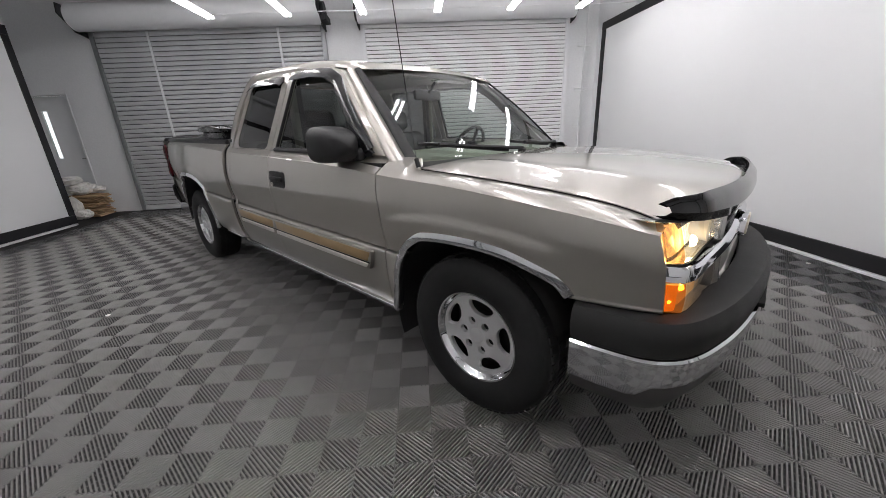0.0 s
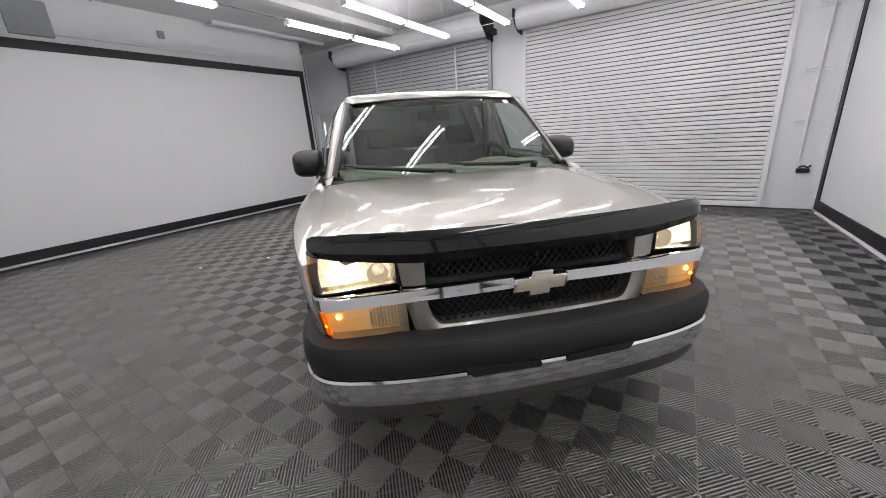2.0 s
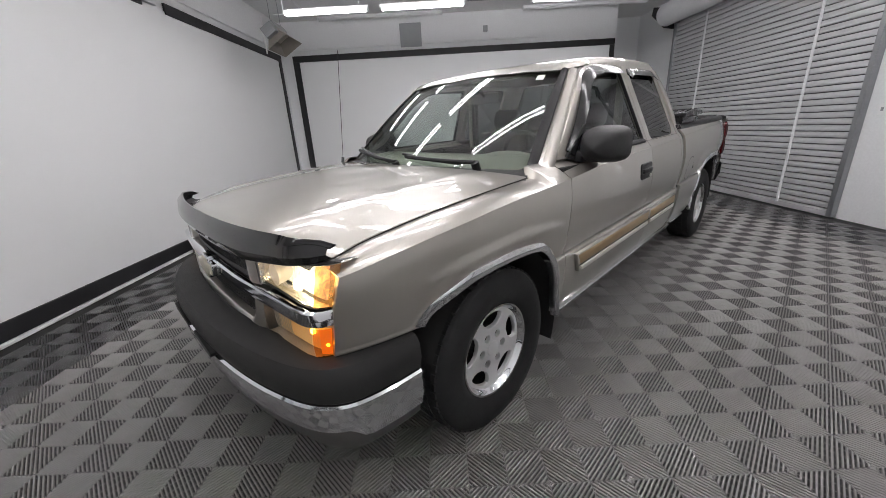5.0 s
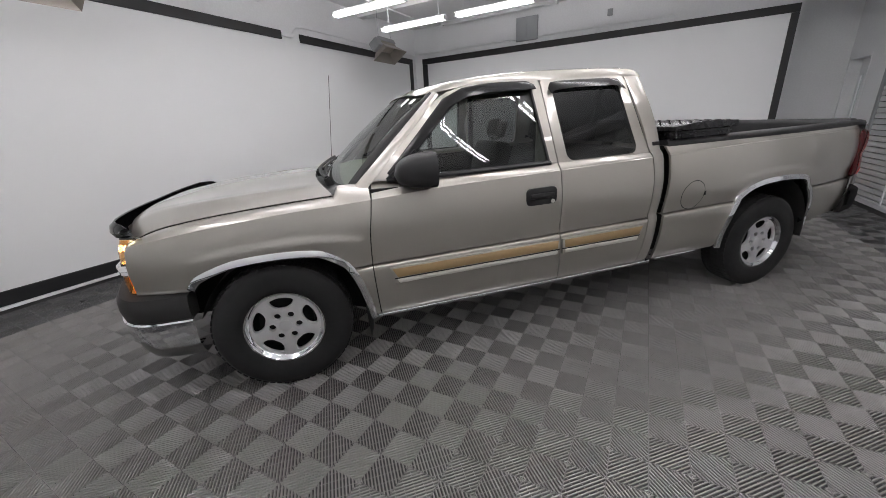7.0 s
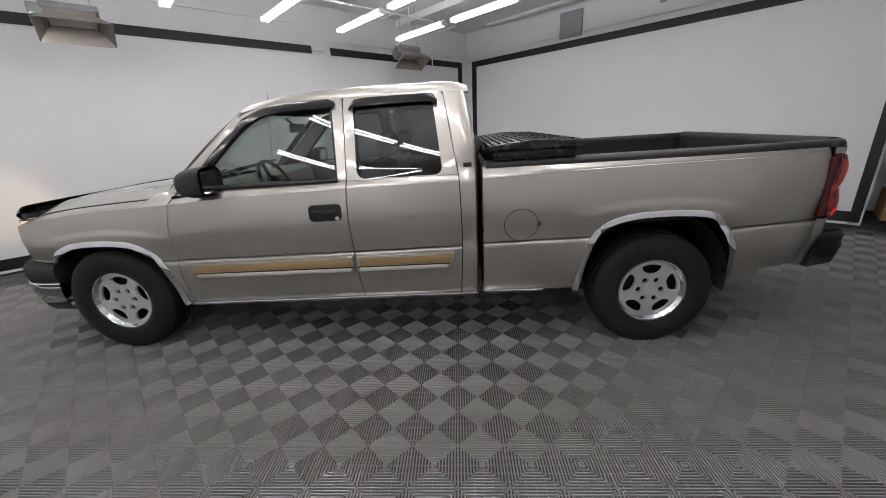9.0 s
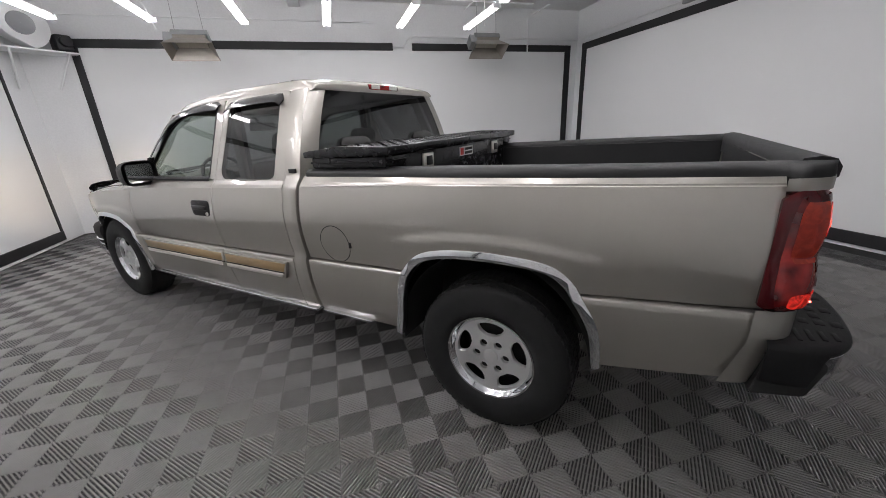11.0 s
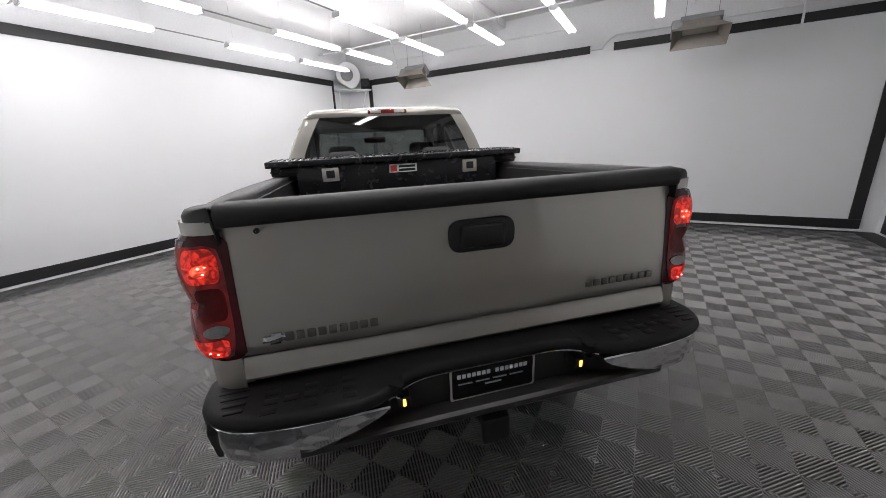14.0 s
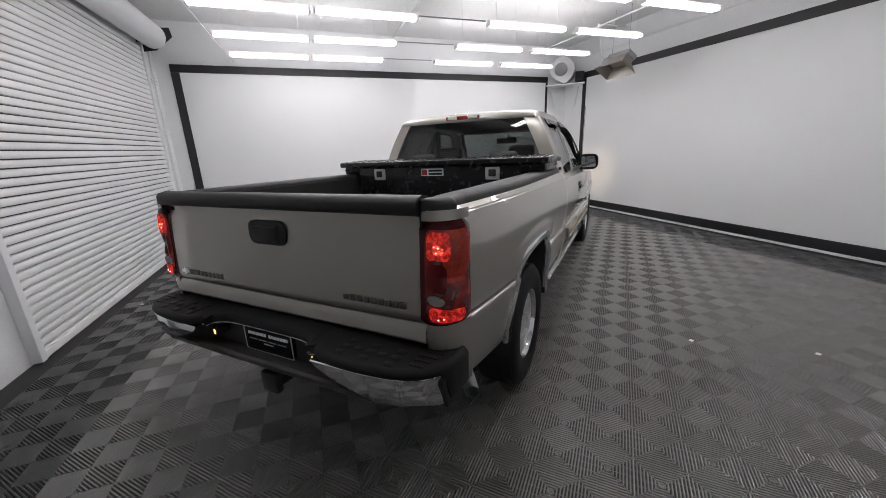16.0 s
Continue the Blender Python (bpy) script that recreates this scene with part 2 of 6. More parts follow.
screen("backdrop_screen", pose(-6.36, YS, 0), 8.53, (3.36, 3.72), (0.13, 0.1))
screen("backdrop_screen", pose(XW, 4.2, 0, 0, 0, -90), 6.76, None, (0.1, 0.13))
screen("backdrop_screen", EAST @ pose(0, 0.52, 0, 0, 0, 90), 7.33, None, (0.05, 0.12))

# white board strips lying at the foot of the screens
for i, (lo, hi) in enumerate((((-6.4, YS + 0.002, 0.0), (2.0, YS + 0.05, 0.026)), ((XW + 0.002, 2.9, 0.0), (XW + 0.07, 4.1, 0.026)), ((XW + 0.002, 0.9, 0.0), (XW + 0.07, 1.6, 0.026)), ((XW + 0.002, -1.0, 0.0), (XW + 0.07, 0.3, 0.026)))):
    tagged(part("skirting_strip", box(bmesh.new(), lo, hi, 0.003), M_WHITE), "narrow white strip at the foot of the screen", "skirting", "skirting strips", "structure")


tagged(part("skirting_strip", box(bmesh.new(), (-0.05, 0.67, 0.0), (-0.002, 7.7, 0.026), 0.003), M_WHITE), "narrow white strip at the foot of the screen", "skirting", "skirting strips", "structure").matrix_world = EAST


# ---- roller doors ----
def roller_door(x0, x1, top, pitch, barrel_r, material, label, strips=()):
    th = thing("roller_door", label, "roller door", pose(0, YN, 0), "roller doors", "structure")
    bm = bmesh.new()
    n = int(top / pitch)
    h = top / n
    prof = [(0.012, 0.0105), (-0.013, 0.011), (-0.019, h * 0.3), (-0.021, h * 0.65), (-0.018, h - 0.003), (0.012, h)]
    grid(bm, [[(x0 + 0.03, y - 0.03, z) for y, z in prof], [(x1 - 0.03, y - 0.03, z) for y, z in prof]])
    me = None
    for i in range(n):
        if me is None:
            ob = part("slat", bm, material, th, "", 50)
            me = ob.data
        else:
            ob = new("slat", me)
            ob.parent = th
        ob.location = (0, 0, 0.012 + i * (top - 0.01) / n)
    bm = bmesh.new()
    box(bm, (x0, -0.014, 0.0), (x1, -0.006, top))
    part("curtain_back", bm, M_DARKSTEEL, th)
    for x, s in ((x0, 1), (x1, -1)):
        bm = bmesh.new()
        box(bm, (x - 0.03, -0.075, 0.0), (x + 0.035, -0.002, top + 0.05), 0.004)
        part("guide_rail", bm, M_STEEL if barrel_r > 0.19 else M_WHITE, th, "vertical door guide rail")
    bm = bmesh.new()
    box(bm, (x0 + 0.03, -0.06, 0.0), (x1 - 0.03, -0.02, 0.06), 0.006)
    part("bottom_bar", bm, material, th)
    bm = bmesh.new()
    c = top + barrel_r * 0.9
    lathe(bm, [(0.001, x0 - 0.05), (barrel_r, x0 - 0.05), (barrel_r * 1.004, x0 + 0.3), (barrel_r, x1 + 0.05), (0.001, x1 + 0.05)], 36, "x", Matrix.Translation((0, -0.04 - barrel_r, c)))
    part("barrel", bm, M_WHITE, th, "white rolled curtain barrel", 40)
    for x in (x0 - 0.07, x1 + 0.04):
        bm = bmesh.new()
        prism(bm, [(-0.0, c + barrel_r * 0.6), (-0.1 - barrel_r * 2, c + barrel_r * 0.7), (-0.12 - barrel_r * 2, c), (-0.06 - barrel_r, c - barrel_r * 1.1), (-0.0, c - barrel_r * 1.3)], "x", x, x + 0.02)
        lathe(bm, [(0.001, -0.02), (0.13, -0.02), (0.14, 0.0), (0.13, 0.03), (0.001, 0.03)], 20, "x", Matrix.Translation((x, -0.04 - barrel_r, c)))
        part("end_bracket", bm, M_DARKSTEEL, th, "dark steel end bracket")
    for x in strips:
        bm = bmesh.new()
        box(bm, (x - 0.02, -0.058, 0.05), (x + 0.02, -0.049, top), 0.002)
        part("stiffener_strip", bm, M_WHITE, th, "white vertical stiffener strip")
    return th


rd = roller_door(*DOORS[0], 0.0762, 0.2, mat("grey_door_slat", (0.55, 0.56, 0.57), 0.35, 0.2, var=0.08, scale=1.8, fine=0.08, fine_scale=45), "grey steel roller door, closed, with a white barrel", (-5.25, -3.1))
bm = bmesh.new()
for k in range(60):
    z = 0.9 + k * 0.035
    tmp = bmesh.new()
    tube(tmp, [(-2.3, -0.1, z), (-2.3, -0.1, z + 0.03)], 0.009, 5)
    add(bm, tmp)
part("pull_chain", bm, M_STEEL, rd, "hanging pull chain")
bm = bmesh.new()
lathe(bm, [(0.03, -0.03), (0.14, -0.03), (0.15, 0.0), (0.14, 0.03), (0.03, 0.03)], 22, "x", Matrix.Translation((-2.26, -0.24, 3.17)))
box(bm, (-2.3, -0.36, 3.02), (-2.2, -0.02, 3.12), 0.01)
part("chain_hoist", bm, M_DARKSTEEL, rd, "black chain hoist wheel")
roller_door(*DOORS[1], 0.066, 0.17, mat("white_door_slat", (0.86, 0.86, 0.86), 0.4, 0.0, var=0.05, scale=1.8, fine=0.06, fine_scale=45), "white steel roller door, closed")

# ---- west corner: side door, boxes and bags ----
sd = thing("side_door", "white steel door with a narrow lit window, closed", "door", pose(SIDE_DOOR[0], YN + 0.15, 0), "", "structure")
W = SIDE_DOOR[1] - SIDE_DOOR[0]
for lo, hi in (((0.0, -0.155, 0.0), (0.03, 0.03, 2.128)), ((W - 0.03, -0.155, 0.0), (W, 0.03, 2.128)), ((0.03, -0.155, 2.09), (W - 0.03, 0.03, 2.128))):
    part("door_frame", box(bmesh.new(), lo, hi, 0.003), M_WALL, sd)
leaf = part("door_leaf", box(bmesh.new(), (0.032, 0.0, 0.01), (0.115, 0.03, 2.086), 0.002), M_WHITE, sd)
for lo, hi in (((0.205, 0.0, 0.01), (W - 0.032, 0.03, 2.086)), ((0.115, 0.0, 0.01), (0.205, 0.03, 1.02)), ((0.115, 0.0, 1.84), (0.205, 0.03, 2.086))):
    part("door_panel", box(bmesh.new(), lo, hi, 0.0), M_WHITE, leaf)
part("window_slot", box(bmesh.new(), (0.115, 0.012, 1.02), (0.205, 0.016, 1.84)), M_GLASS_SLOT, leaf, "narrow glass pane")
bm = bmesh.new()
tube(bm, [(0.68, -0.002, 1.0), (0.68, -0.05, 1.0), (0.58, -0.05, 1.0)], 0.01, 8)
part("door_lever", bm, M_STEEL, leaf)
# added glowing panel for a bright room beyond, seen only through the narrow pane
tagged(part("backdrop", box(bmesh.new(), (-8.28, YN + 0.72, 0.3), (-7.55, YN + 0.74, 2.6)), glow("bright_room_panel", (0.97, 0.98, 1.0), 2.2)), "added glowing panel that stands for a bright room beyond the door pane", "backdrop", kind="structure")
# plain wall added behind it, which leaves the pane grey from other angles
tagged(part("backdrop", box(bmesh.new(), (-9.4, YN + 0.745, -0.01), (-6.4, YN + 0.8, 3.0)), M_WALL), "added plain wall behind the glowing panel", "backdrop", kind="structure")


def crumple(name, label, category, group, material, at, size, seed, flat=0.95, amp=0.3):
    bm = bmesh.new()
    bmesh.ops.create_icosphere(bm, subdivisions=4, radius=1)
    for v in bm.verts:
        p = v.co.copy()
        d = 1 + amp * noise.noise(p * 1.7 + Vector((seed * 7, 0, 0))) + amp * 0.5 * abs(noise.noise(p * 4.5 + Vector((0, seed * 3, 0)))) + amp * 0.25 * noise.noise(p * 11)
        v.co = Vector((p.x * size[0], p.y * size[1], p.z * size[2])) * d
        v.co.z = max(v.co.z, -size[2] * flat)
    ob = part(name, bm, material, None, "", 25)
    ob.location = at
    return tagged(ob, label, category, group)


random.seed(11)
M_PAPER = mat("crumpled_paper", (0.72, 0.71, 0.68), 0.7, var=0.08, scale=14, bump=0.2, bump_scale=40)
M_BOARD = mat("pale_brown_board", (0.45, 0.3, 0.17), 0.8, var=0.2, scale=12, fine=0.2, each=0.3)
for i in range(8):
    th = thing("flattened_carton", "flattened brown cardboard carton in a loose stack on the floor", "cardboard", pose(-6.84 + random.uniform(-0.04, 0.04), 4.98 + random.uniform(-0.05, 0.05), 0.05 * i, random.uniform(-2, 2), random.uniform(-2, 2), random.uniform(-14, 14)), "stack of flattened cartons")
    a, b = random.uniform(0.19, 0.24), random.uniform(0.17, 0.22)
    part("board", box(bmesh.new(), (-a, -b, 0.002), (a, b, 0.02), 0.003), M_BOARD, th)
    part("board", box(bmesh.new(), (-a + 0.02, -b - 0.015, 0.026), (a - 0.01, b - 0.03, 0.044), 0.003), M_BOARD, th)
for i, (x, y, z, sx, sy, sz) in enumerate(((-6.3, 4.46, 0.5, 0.2, 0.19, 0.1), (-6.22, 4.34, 0.5, 0.15, 0.13, 0.09), (-6.3, 4.32, 0.66, 0.15, 0.13, 0.07), (-6.16, 4.6, 0.47, 0.13, 0.12, 0.05), (-6.33, 4.22, 0.19, 0.12, 0.1, 0.2), (-6.2, 4.2, 0.08, 0.14, 0.1, 0.085))):
    crumple("crumpled_paper", "crumpled white packing paper heaped on the cartons", "paper", "heap of packing paper", M_PAPER, (x - 0.6, y + 0.48, z), (sx, sy, sz), i)

# leaning heap of loose white sheets on boxes, with a broom stood in it
M_SHEET = mat("loose_white_sheet", (0.62, 0.62, 0.6), 0.6, var=0.12, scale=9, fine=0.15, fine_scale=60, each=0.35)
sheet_box = tagged(part("carton", box(bmesh.new(), (-0.2, -0.16, 0.0), (0.2, 0.16, 0.4), 0.006), M_CARD), "closed brown cardboard carton under loose white sheets", "carton")
sheet_box.matrix_world = pose(-7.16, 4.52, 0, 0, 0, 8)
for i in range(14):
    w, d = random.uniform(0.12, 0.2), random.uniform(0.1, 0.16)
    ob = tagged(part("loose_sheet", box(bmesh.new(), (-w, -d, 0.0), (w, d, random.uniform(0.004, 0.014)), 0.0015), M_SHEET), "loose white board sheet in a leaning heap", "sheet", "heap of loose sheets")
    ob.matrix_world = pose(-7.16 + random.uniform(-0.04, 0.04), 4.52 + random.uniform(-0.03, 0.05), 0.43 + i * 0.036, random.uniform(-16, 16), random.uniform(-14, 10), random.uniform(-40, 40))
broom = thing("broom", "yellow and black handled broom standing among the sheets", "broom", pose(-7.0, 4.6, 0.0, 10, -4, 0))
part("handle", tube(bmesh.new(), [(0, 0, 0.12), (0, 0, 1.0)], 0.011, 8), mat("yellow_handle", (0.5, 0.33, 0.03), 0.4, var=0.1), broom, "yellow handle", 60)
part("grip", tube(bmesh.new(), [(0, 0, 1.0), (0, 0, 1.16)], 0.013, 8), M_DARKSTEEL, broom, "black grip", 60)
part("brush", box(bmesh.new(), (-0.12, -0.025, 0.0), (0.12, 0.025, 0.12), 0.01), M_DARKSTEEL, broom, "dark bristle head")

# ---- wall fittings ----
def conduit(pts, r=0.011, label="thin painted conduit pipe along the wall"):
    return tagged(part("conduit", tube(bmesh.new(), pts, r, 8), M_WHITE, None, "", 60), label, "pipe", "conduits", "structure")


conduit([(-6.5, YS + 0.02, 2.99), (-3.05, YS + 0.02, 2.99), (-2.95, YS + 0.02, 2.96), (-2.85, YS + 0.02, 2.86), (-2.7, YS + 0.02, 2.83)])
conduit([(-2.35, YS + 0.02, 3.2), (2.2, YS + 0.02, 3.2)])
conduit([(XW + 0.02, -2.7, 2.99), (XW + 0.02, 2.6, 2.99)])
conduit([(2.33, YN - 0.02, 0.6), (2.33, YN - 0.02, 1.6), (2.36, YN - 0.02, 3.4)], 0.014)
conduit([(-1.98, YN - 0.02, 1.28), (-1.98, YN - 0.02, 2.3)], 0.006)
for z in (1.2, 1.85, 2.6):
    bm = bmesh.new()
    box(bm, (2.2, YN - 0.03, z), (2.46, YN - 0.001, z + 0.012), 0.002)
    box(bm, (2.2, YN - 0.03, z - 0.04), (2.46, YN - 0.001, z - 0.028), 0.002)
    tagged(part("pipe_clamp", bm, M_WHITE), "pair of thin painted pipe clamp bars on the wall", "clamp", "pipe clamps", "structure")
bm = bmesh.new()
box(bm, (-2.84, YS + 0.001, 2.81), (-2.64, YS + 0.05, 2.86), 0.004)
tagged(part("junction_box", bm, M_WHITE), "small white junction box on the wall", "junction box")
for x0, z0, lab in ((-2.03, 1.24, "white light switch plate on the pillar"), (-2.16, 1.25, "small white switch plate on the pillar")):
    sw = thing("light_switch", lab, "switch", pose(x0, YN, z0))
    part("switch_plate", box(bmesh.new(), (-0.04, -0.012, -0.06), (0.04, -0.001, 0.06), 0.004), M_WHITE, sw)
    part("switch_toggle", box(bmesh.new(), (-0.01, -0.024, -0.02), (0.01, -0.011, 0.02), 0.003), M_GREYPLASTIC, sw)
bm = bmesh.new()
box(bm, (2.32, YN - 0.05, 0.5), (2.46, YN - 0.002, 0.56), 0.01)
tube(bm, [(2.34, YN - 0.04, 0.58), (2.38, YN - 0.07, 0.6), (2.43, YN - 0.06, 0.575), (2.46, YN - 0.04, 0.6)], 0.012, 6)
tagged(part("cable_socket", bm, M_DARKSTEEL), "dark cable end in a small wall socket", "socket")
bm = bmesh.new()
box(bm, (XW + 0.001, -0.27, 2.94), (XW + 0.05, 0.17, 3.37), 0.006)
vent = tagged(part("wall_panel", bm, M_GREYPLASTIC), "flat grey panel fixed high on the wall", "panel")
bm = bmesh.new()
box(bm, (XW + 0.05, -0.07, 2.94), (XW + 0.056, -0.05, 3.37))
part("panel_joint", bm, M_STEEL, vent)
bm = bmesh.new()
box(bm, (XW + 0.001, 1.45, 3.14), (XW + 0.05, 1.54, 3.25), 0.006)
tagged(part("outlet_box", bm, M_GREYPLASTIC), "small grey outlet box high on the wall", "outlet")


# ---- ceiling lamps ----
def lamp_fixture(m, length, lit, z_hang):
    th = thing("ceiling_lamp", "lit white fluorescent strip lamp hung from the ceiling" if lit else "unlit white fluorescent strip lamp fixed to the ceiling", "lamp", m, "lit strip lamps" if lit else "unlit strip lamps")
    bm = bmesh.new()
    prism(bm, [(-0.016, 0.006), (0.016, 0.006), (0.013, 0.05), (-0.013, 0.05)], "y", 0.0, length, 0.003)
    part("housing", bm, M_WHITE, th)
    for dx in ((-0.034, 0.034)):
        bm = bmesh.new()
        tube(bm, [(dx, 0.03, -0.005), (dx, length - 0.03, -0.005)], 0.0165, 10)
        part("tube", bm, M_TUBE if lit else M_WHITE, th, "glowing tube" if lit else "unlit tube", 60)
    for y in (0.0, length - 0.025):
        bm = bmesh.new()
        box(bm, (-0.054, y, -0.025), (0.054, y + 0.025, 0.03), 0.004)
        part("end_cap", bm, M_WHITE, th)
    if z_hang:
        for y in (0.12, length - 0.12):
            bm = bmesh.new()
            tube(bm, [(0, y, 0.05), (0, y, z_hang)], 0.0022, 5)
            part("hanger_rod", bm, M_WHITE, th)
    return th


ROWS = (1.68, 0.645, -0.43, -1.5, -2.56, -3.63)
first = lamp_fixture(pose(ROWS[0], 2.93, 2.87), 1.14, True, ZC - 2.87)
for i, x in enumerate(ROWS):
    for y in (2.93, 1.76, -0.27, -1.57):
        if (i, y) != (0, 2.93):
            copy_thing(first, pose(x, y, 2.87))
    tagged(part("lamp_conduit", tube(bmesh.new(), [(x, 1.74, 2.9), (x, 0.9, 2.9)], 0.008, 6), M_STEEL), "thin steel conduit joining two lamps", "pipe", "lamp conduits", "structure")
off = lamp_fixture(pose(-6.2, -1.83, ZC - 0.075), 2.44, False, ZC - 3.445)
copy_thing(off, pose(-6.22, 2.2, ZC - 0.075))
conduit([(XE - 0.05, 4.13, 2.93), (-3.7, 4.13, 2.93)], 0.006, "thin steel wire pipe past the lamp ends")
for y, z in ((-1.75, 3.3), (1.35, 3.47)):
    conduit([(2.6, y, z), (-4.9, y, z)], 0.014, "painted conduit pipe hung under the ceiling")
conduit([(-4.0, -2.6, 3.42), (-4.0, -1.7, 3.42), (-4.0, -1.7, 2.95)], 0.012, "painted gas pipe down to the heater")
conduit([(0.9, -2.6, 3.42), (0.9, -1.95, 3.42), (0.75, -1.95, 2.85)], 0.012, "painted gas pipe down to the heater")
conduit([(-5.2, -2.3, 3.3), (-5.2, -1.75, 3.3)], 0.012)
conduit([(-5.25, -2.55, 3.3), (-5.25, -2.55, 2.72)], 0.014, "white drop pipe by the wall")
# shallow roof beams
for x in (-4.6, -1.05):
    tagged(part("ceiling_beam", box(bmesh.new(), (x - 0.09, YS + 0.003, ZC - 0.12), (x + 0.09, YN - 0.003, ZC - 0.002), 0.006), M_CEIL), "shallow painted beam across the ceiling", "beam", "ceiling beams", "structure")


# ---- hanging radiant heaters ----
def heater(m):
    th = thing("radiant_heater", "hanging steel radiant gas heater with a wire-lit ceramic face", "heater", m, "radiant heaters")
    tilt = Euler((radians(32), 0, 0)).to_matrix().to_4x4()
    bm = bmesh.new()
    rows = []
    for sx, sy, z in ((0.2, 0.09, 0.12), (0.2, 0.09, 0.06), (0.31, 0.17, -0.09)):
        rows.append([tilt @ Vector(p) for p in ((-sx, -sy, z), (sx, -sy, z), (sx, sy, z), (-sx, sy, z))])
    grid(bm, rows, True)
    part("reflector_hood", bm, mat("heater_steel", (0.3, 0.275, 0.245), 0.4, 0.7, var=0.15, scale=10, fine=0.15), th, "flared steel hood")
    bm = bmesh.new()
    box(bm, (-0.19, -0.08, 0.055), (0.19, 0.08, 0.07), 0, 2, tilt)
    part("ceramic_face", bm, mat("ceramic_tile_face", (0.5, 0.46, 0.4), 0.8, var=0.15, scale=40), th, "pale ceramic burner")
    bm = bmesh.new()
    box(bm, (-0.23, -0.1, 0.12), (0.23, 0.1, 0.2), 0.01, 2, tilt)
    box(bm, (0.2, -0.09, 0.02), (0.32, 0.09, 0.17), 0.01, 2, tilt)
    part("burner_box", bm, M_STEEL, th, "dull steel burner housing")
    bm = bmesh.new()
    for i in range(4):
        box(bm, (0.318, -0.07, 0.045 + i * 0.03), (0.325, 0.07, 0.058 + i * 0.03), 0, 2, tilt)
    part("vent_louvre", bm, M_STEEL, th)
    for x in (-0.18, 0.18):
        bm = bmesh.new()
        tube(bm, [(x, -0.05, 0.18), (x * 0.9, -0.05, ZC - m.translation.z)], 0.004, 5)
        part("hanger_rod", bm, M_STEEL, th)


heater(pose(-4.1, -1.83, 2.66))
heater(pose(0.36, -1.93, 2.64))

# ---- blower on a bracket in the corner ----
bl = thing("blower_fan", "white centrifugal blower on a wall bracket shelf", "fan", pose(2.5, -2.42, 2.68, 0, 0, 45) @ Matrix.Scale(1.16, 4))
bm = bmesh.new()
N = 40
outl = []
for k in range(N + 1):
    a = k / N * math.tau * 0.86
    r = 0.19 + 0.07 * k / N
    outl.append((r * math.cos(a - 0.9), 0.26 + r * math.sin(a - 0.9)))
prism(bm, outl, "y", -0.11, 0.11, 0.006)
part("volute", bm, M_WHITE, bl, "white scroll housing", 40)
bm = bmesh.new()
lathe(bm, [(0.001, 0.118), (0.1, 0.118), (0.115, 0.125), (0.12, 0.11)], 28, "y", Matrix.Translation((0, 0, 0.26)))
part("inlet", bm, M_GREYPLASTIC, bl, "grey round air inlet", 40)
bm = bmesh.new()
box(bm, (-0.42, -0.1, 0.02), (-0.26, 0.1, 0.2), 0.02)
tube(bm, [(-0.34, 0.1, 0.12), (-0.34, 0.17, 0.12)], 0.06, 14)
part("motor", bm, M_DARKSTEEL, bl, "dark blower motor", 40)
bm = bmesh.new()
box(bm, (-0.44, -0.15, -0.02), (0.26, 0.15, 0.0), 0.004)
for x in (-0.34, 0.18):
    tube(bm, [(x, 0.13, -0.01), (x * 0.7, -0.2, -0.42)], 0.014, 6)
part("bracket_shelf", bm, M_WHITE, bl)


# ---- pickup truck: x ahead from the front axle, y to its left, z up ----
M_PAINT = mat("pewter_metallic_paint", (0.37, 0.35, 0.316), 0.32, 0.66, var=0.02, scale=2, fine=0.05, fine_scale=900, coat=1.0, coat_rough=0.012, rvar=0.02, coat_ior=1.65)
M_TRIM = mat("black_textured_plastic", (0.013, 0.013, 0.014), 0.5, spec=0.4, var=0.2, scale=8, fine=0.2, fine_scale=400, bump=0.12, bump_scale=500)
M_BUMPPAD = mat("charcoal_bumper_plastic", (0.024, 0.0235, 0.0235), 0.62, spec=0.3, var=0.15, scale=5, fine=0.15, fine_scale=300, bump=0.08, bump_scale=600)
M_STEP = mat("black_step_pad", (0.011, 0.011, 0.0115), 0.58, spec=0.22, var=0.2, scale=6, fine=0.2, fine_scale=300, bump=0.1, bump_scale=400)
M_GLOSSBLACK = mat("gloss_black_acrylic", (0.006, 0.006, 0.007), 0.08, var=0.1, coat=0.15, rvar=0.02)
M_VISOR = mat("smoked_visor_acrylic", (0.006, 0.006, 0.007), 0.14, var=0.1, rvar=0.02, spec=0.35)
M_CHROME = mat("chrome", (0.72, 0.73, 0.75), 0.06, 1.0, var=0.03, scale=10, rvar=0.02)
M_ALLOY = mat("machined_alloy", (0.66, 0.66, 0.66), 0.3, 0.55, var=0.03, scale=14, rvar=0.03)
M_RUBBER = mat("tyre_rubber", (0.014, 0.014, 0.0145), 0.72, var=0.25, scale=9, bump=0.1, bump_scale=220, spec=0.3)
# near-black underbody, also used to colour shade into the hood flange and wheel barrels
M_DARK = mat("dark_underbody_and_shade", (0.008, 0.008, 0.008), 0.85, var=0.3)
M_WELL = mat("wheel_well_liner", (0.012, 0.012, 0.012), 0.8, var=0.35, scale=6, bump=0.15)
M_GOLD = mat("tan_moulding_insert", (0.3, 0.205, 0.1), 0.4, var=0.06, coat=0.4)
M_SILVERTRIM = mat("silver_moulding", (0.6, 0.58, 0.54), 0.32, 0.45)
M_GLASS = pane("window_glass", (0.5, 0.55, 0.53))
M_TINT = pane("tinted_window_glass", (0.15, 0.155, 0.16))
M_REARTINT = pane("rear_window_glass", (0.13, 0.14, 0.14))
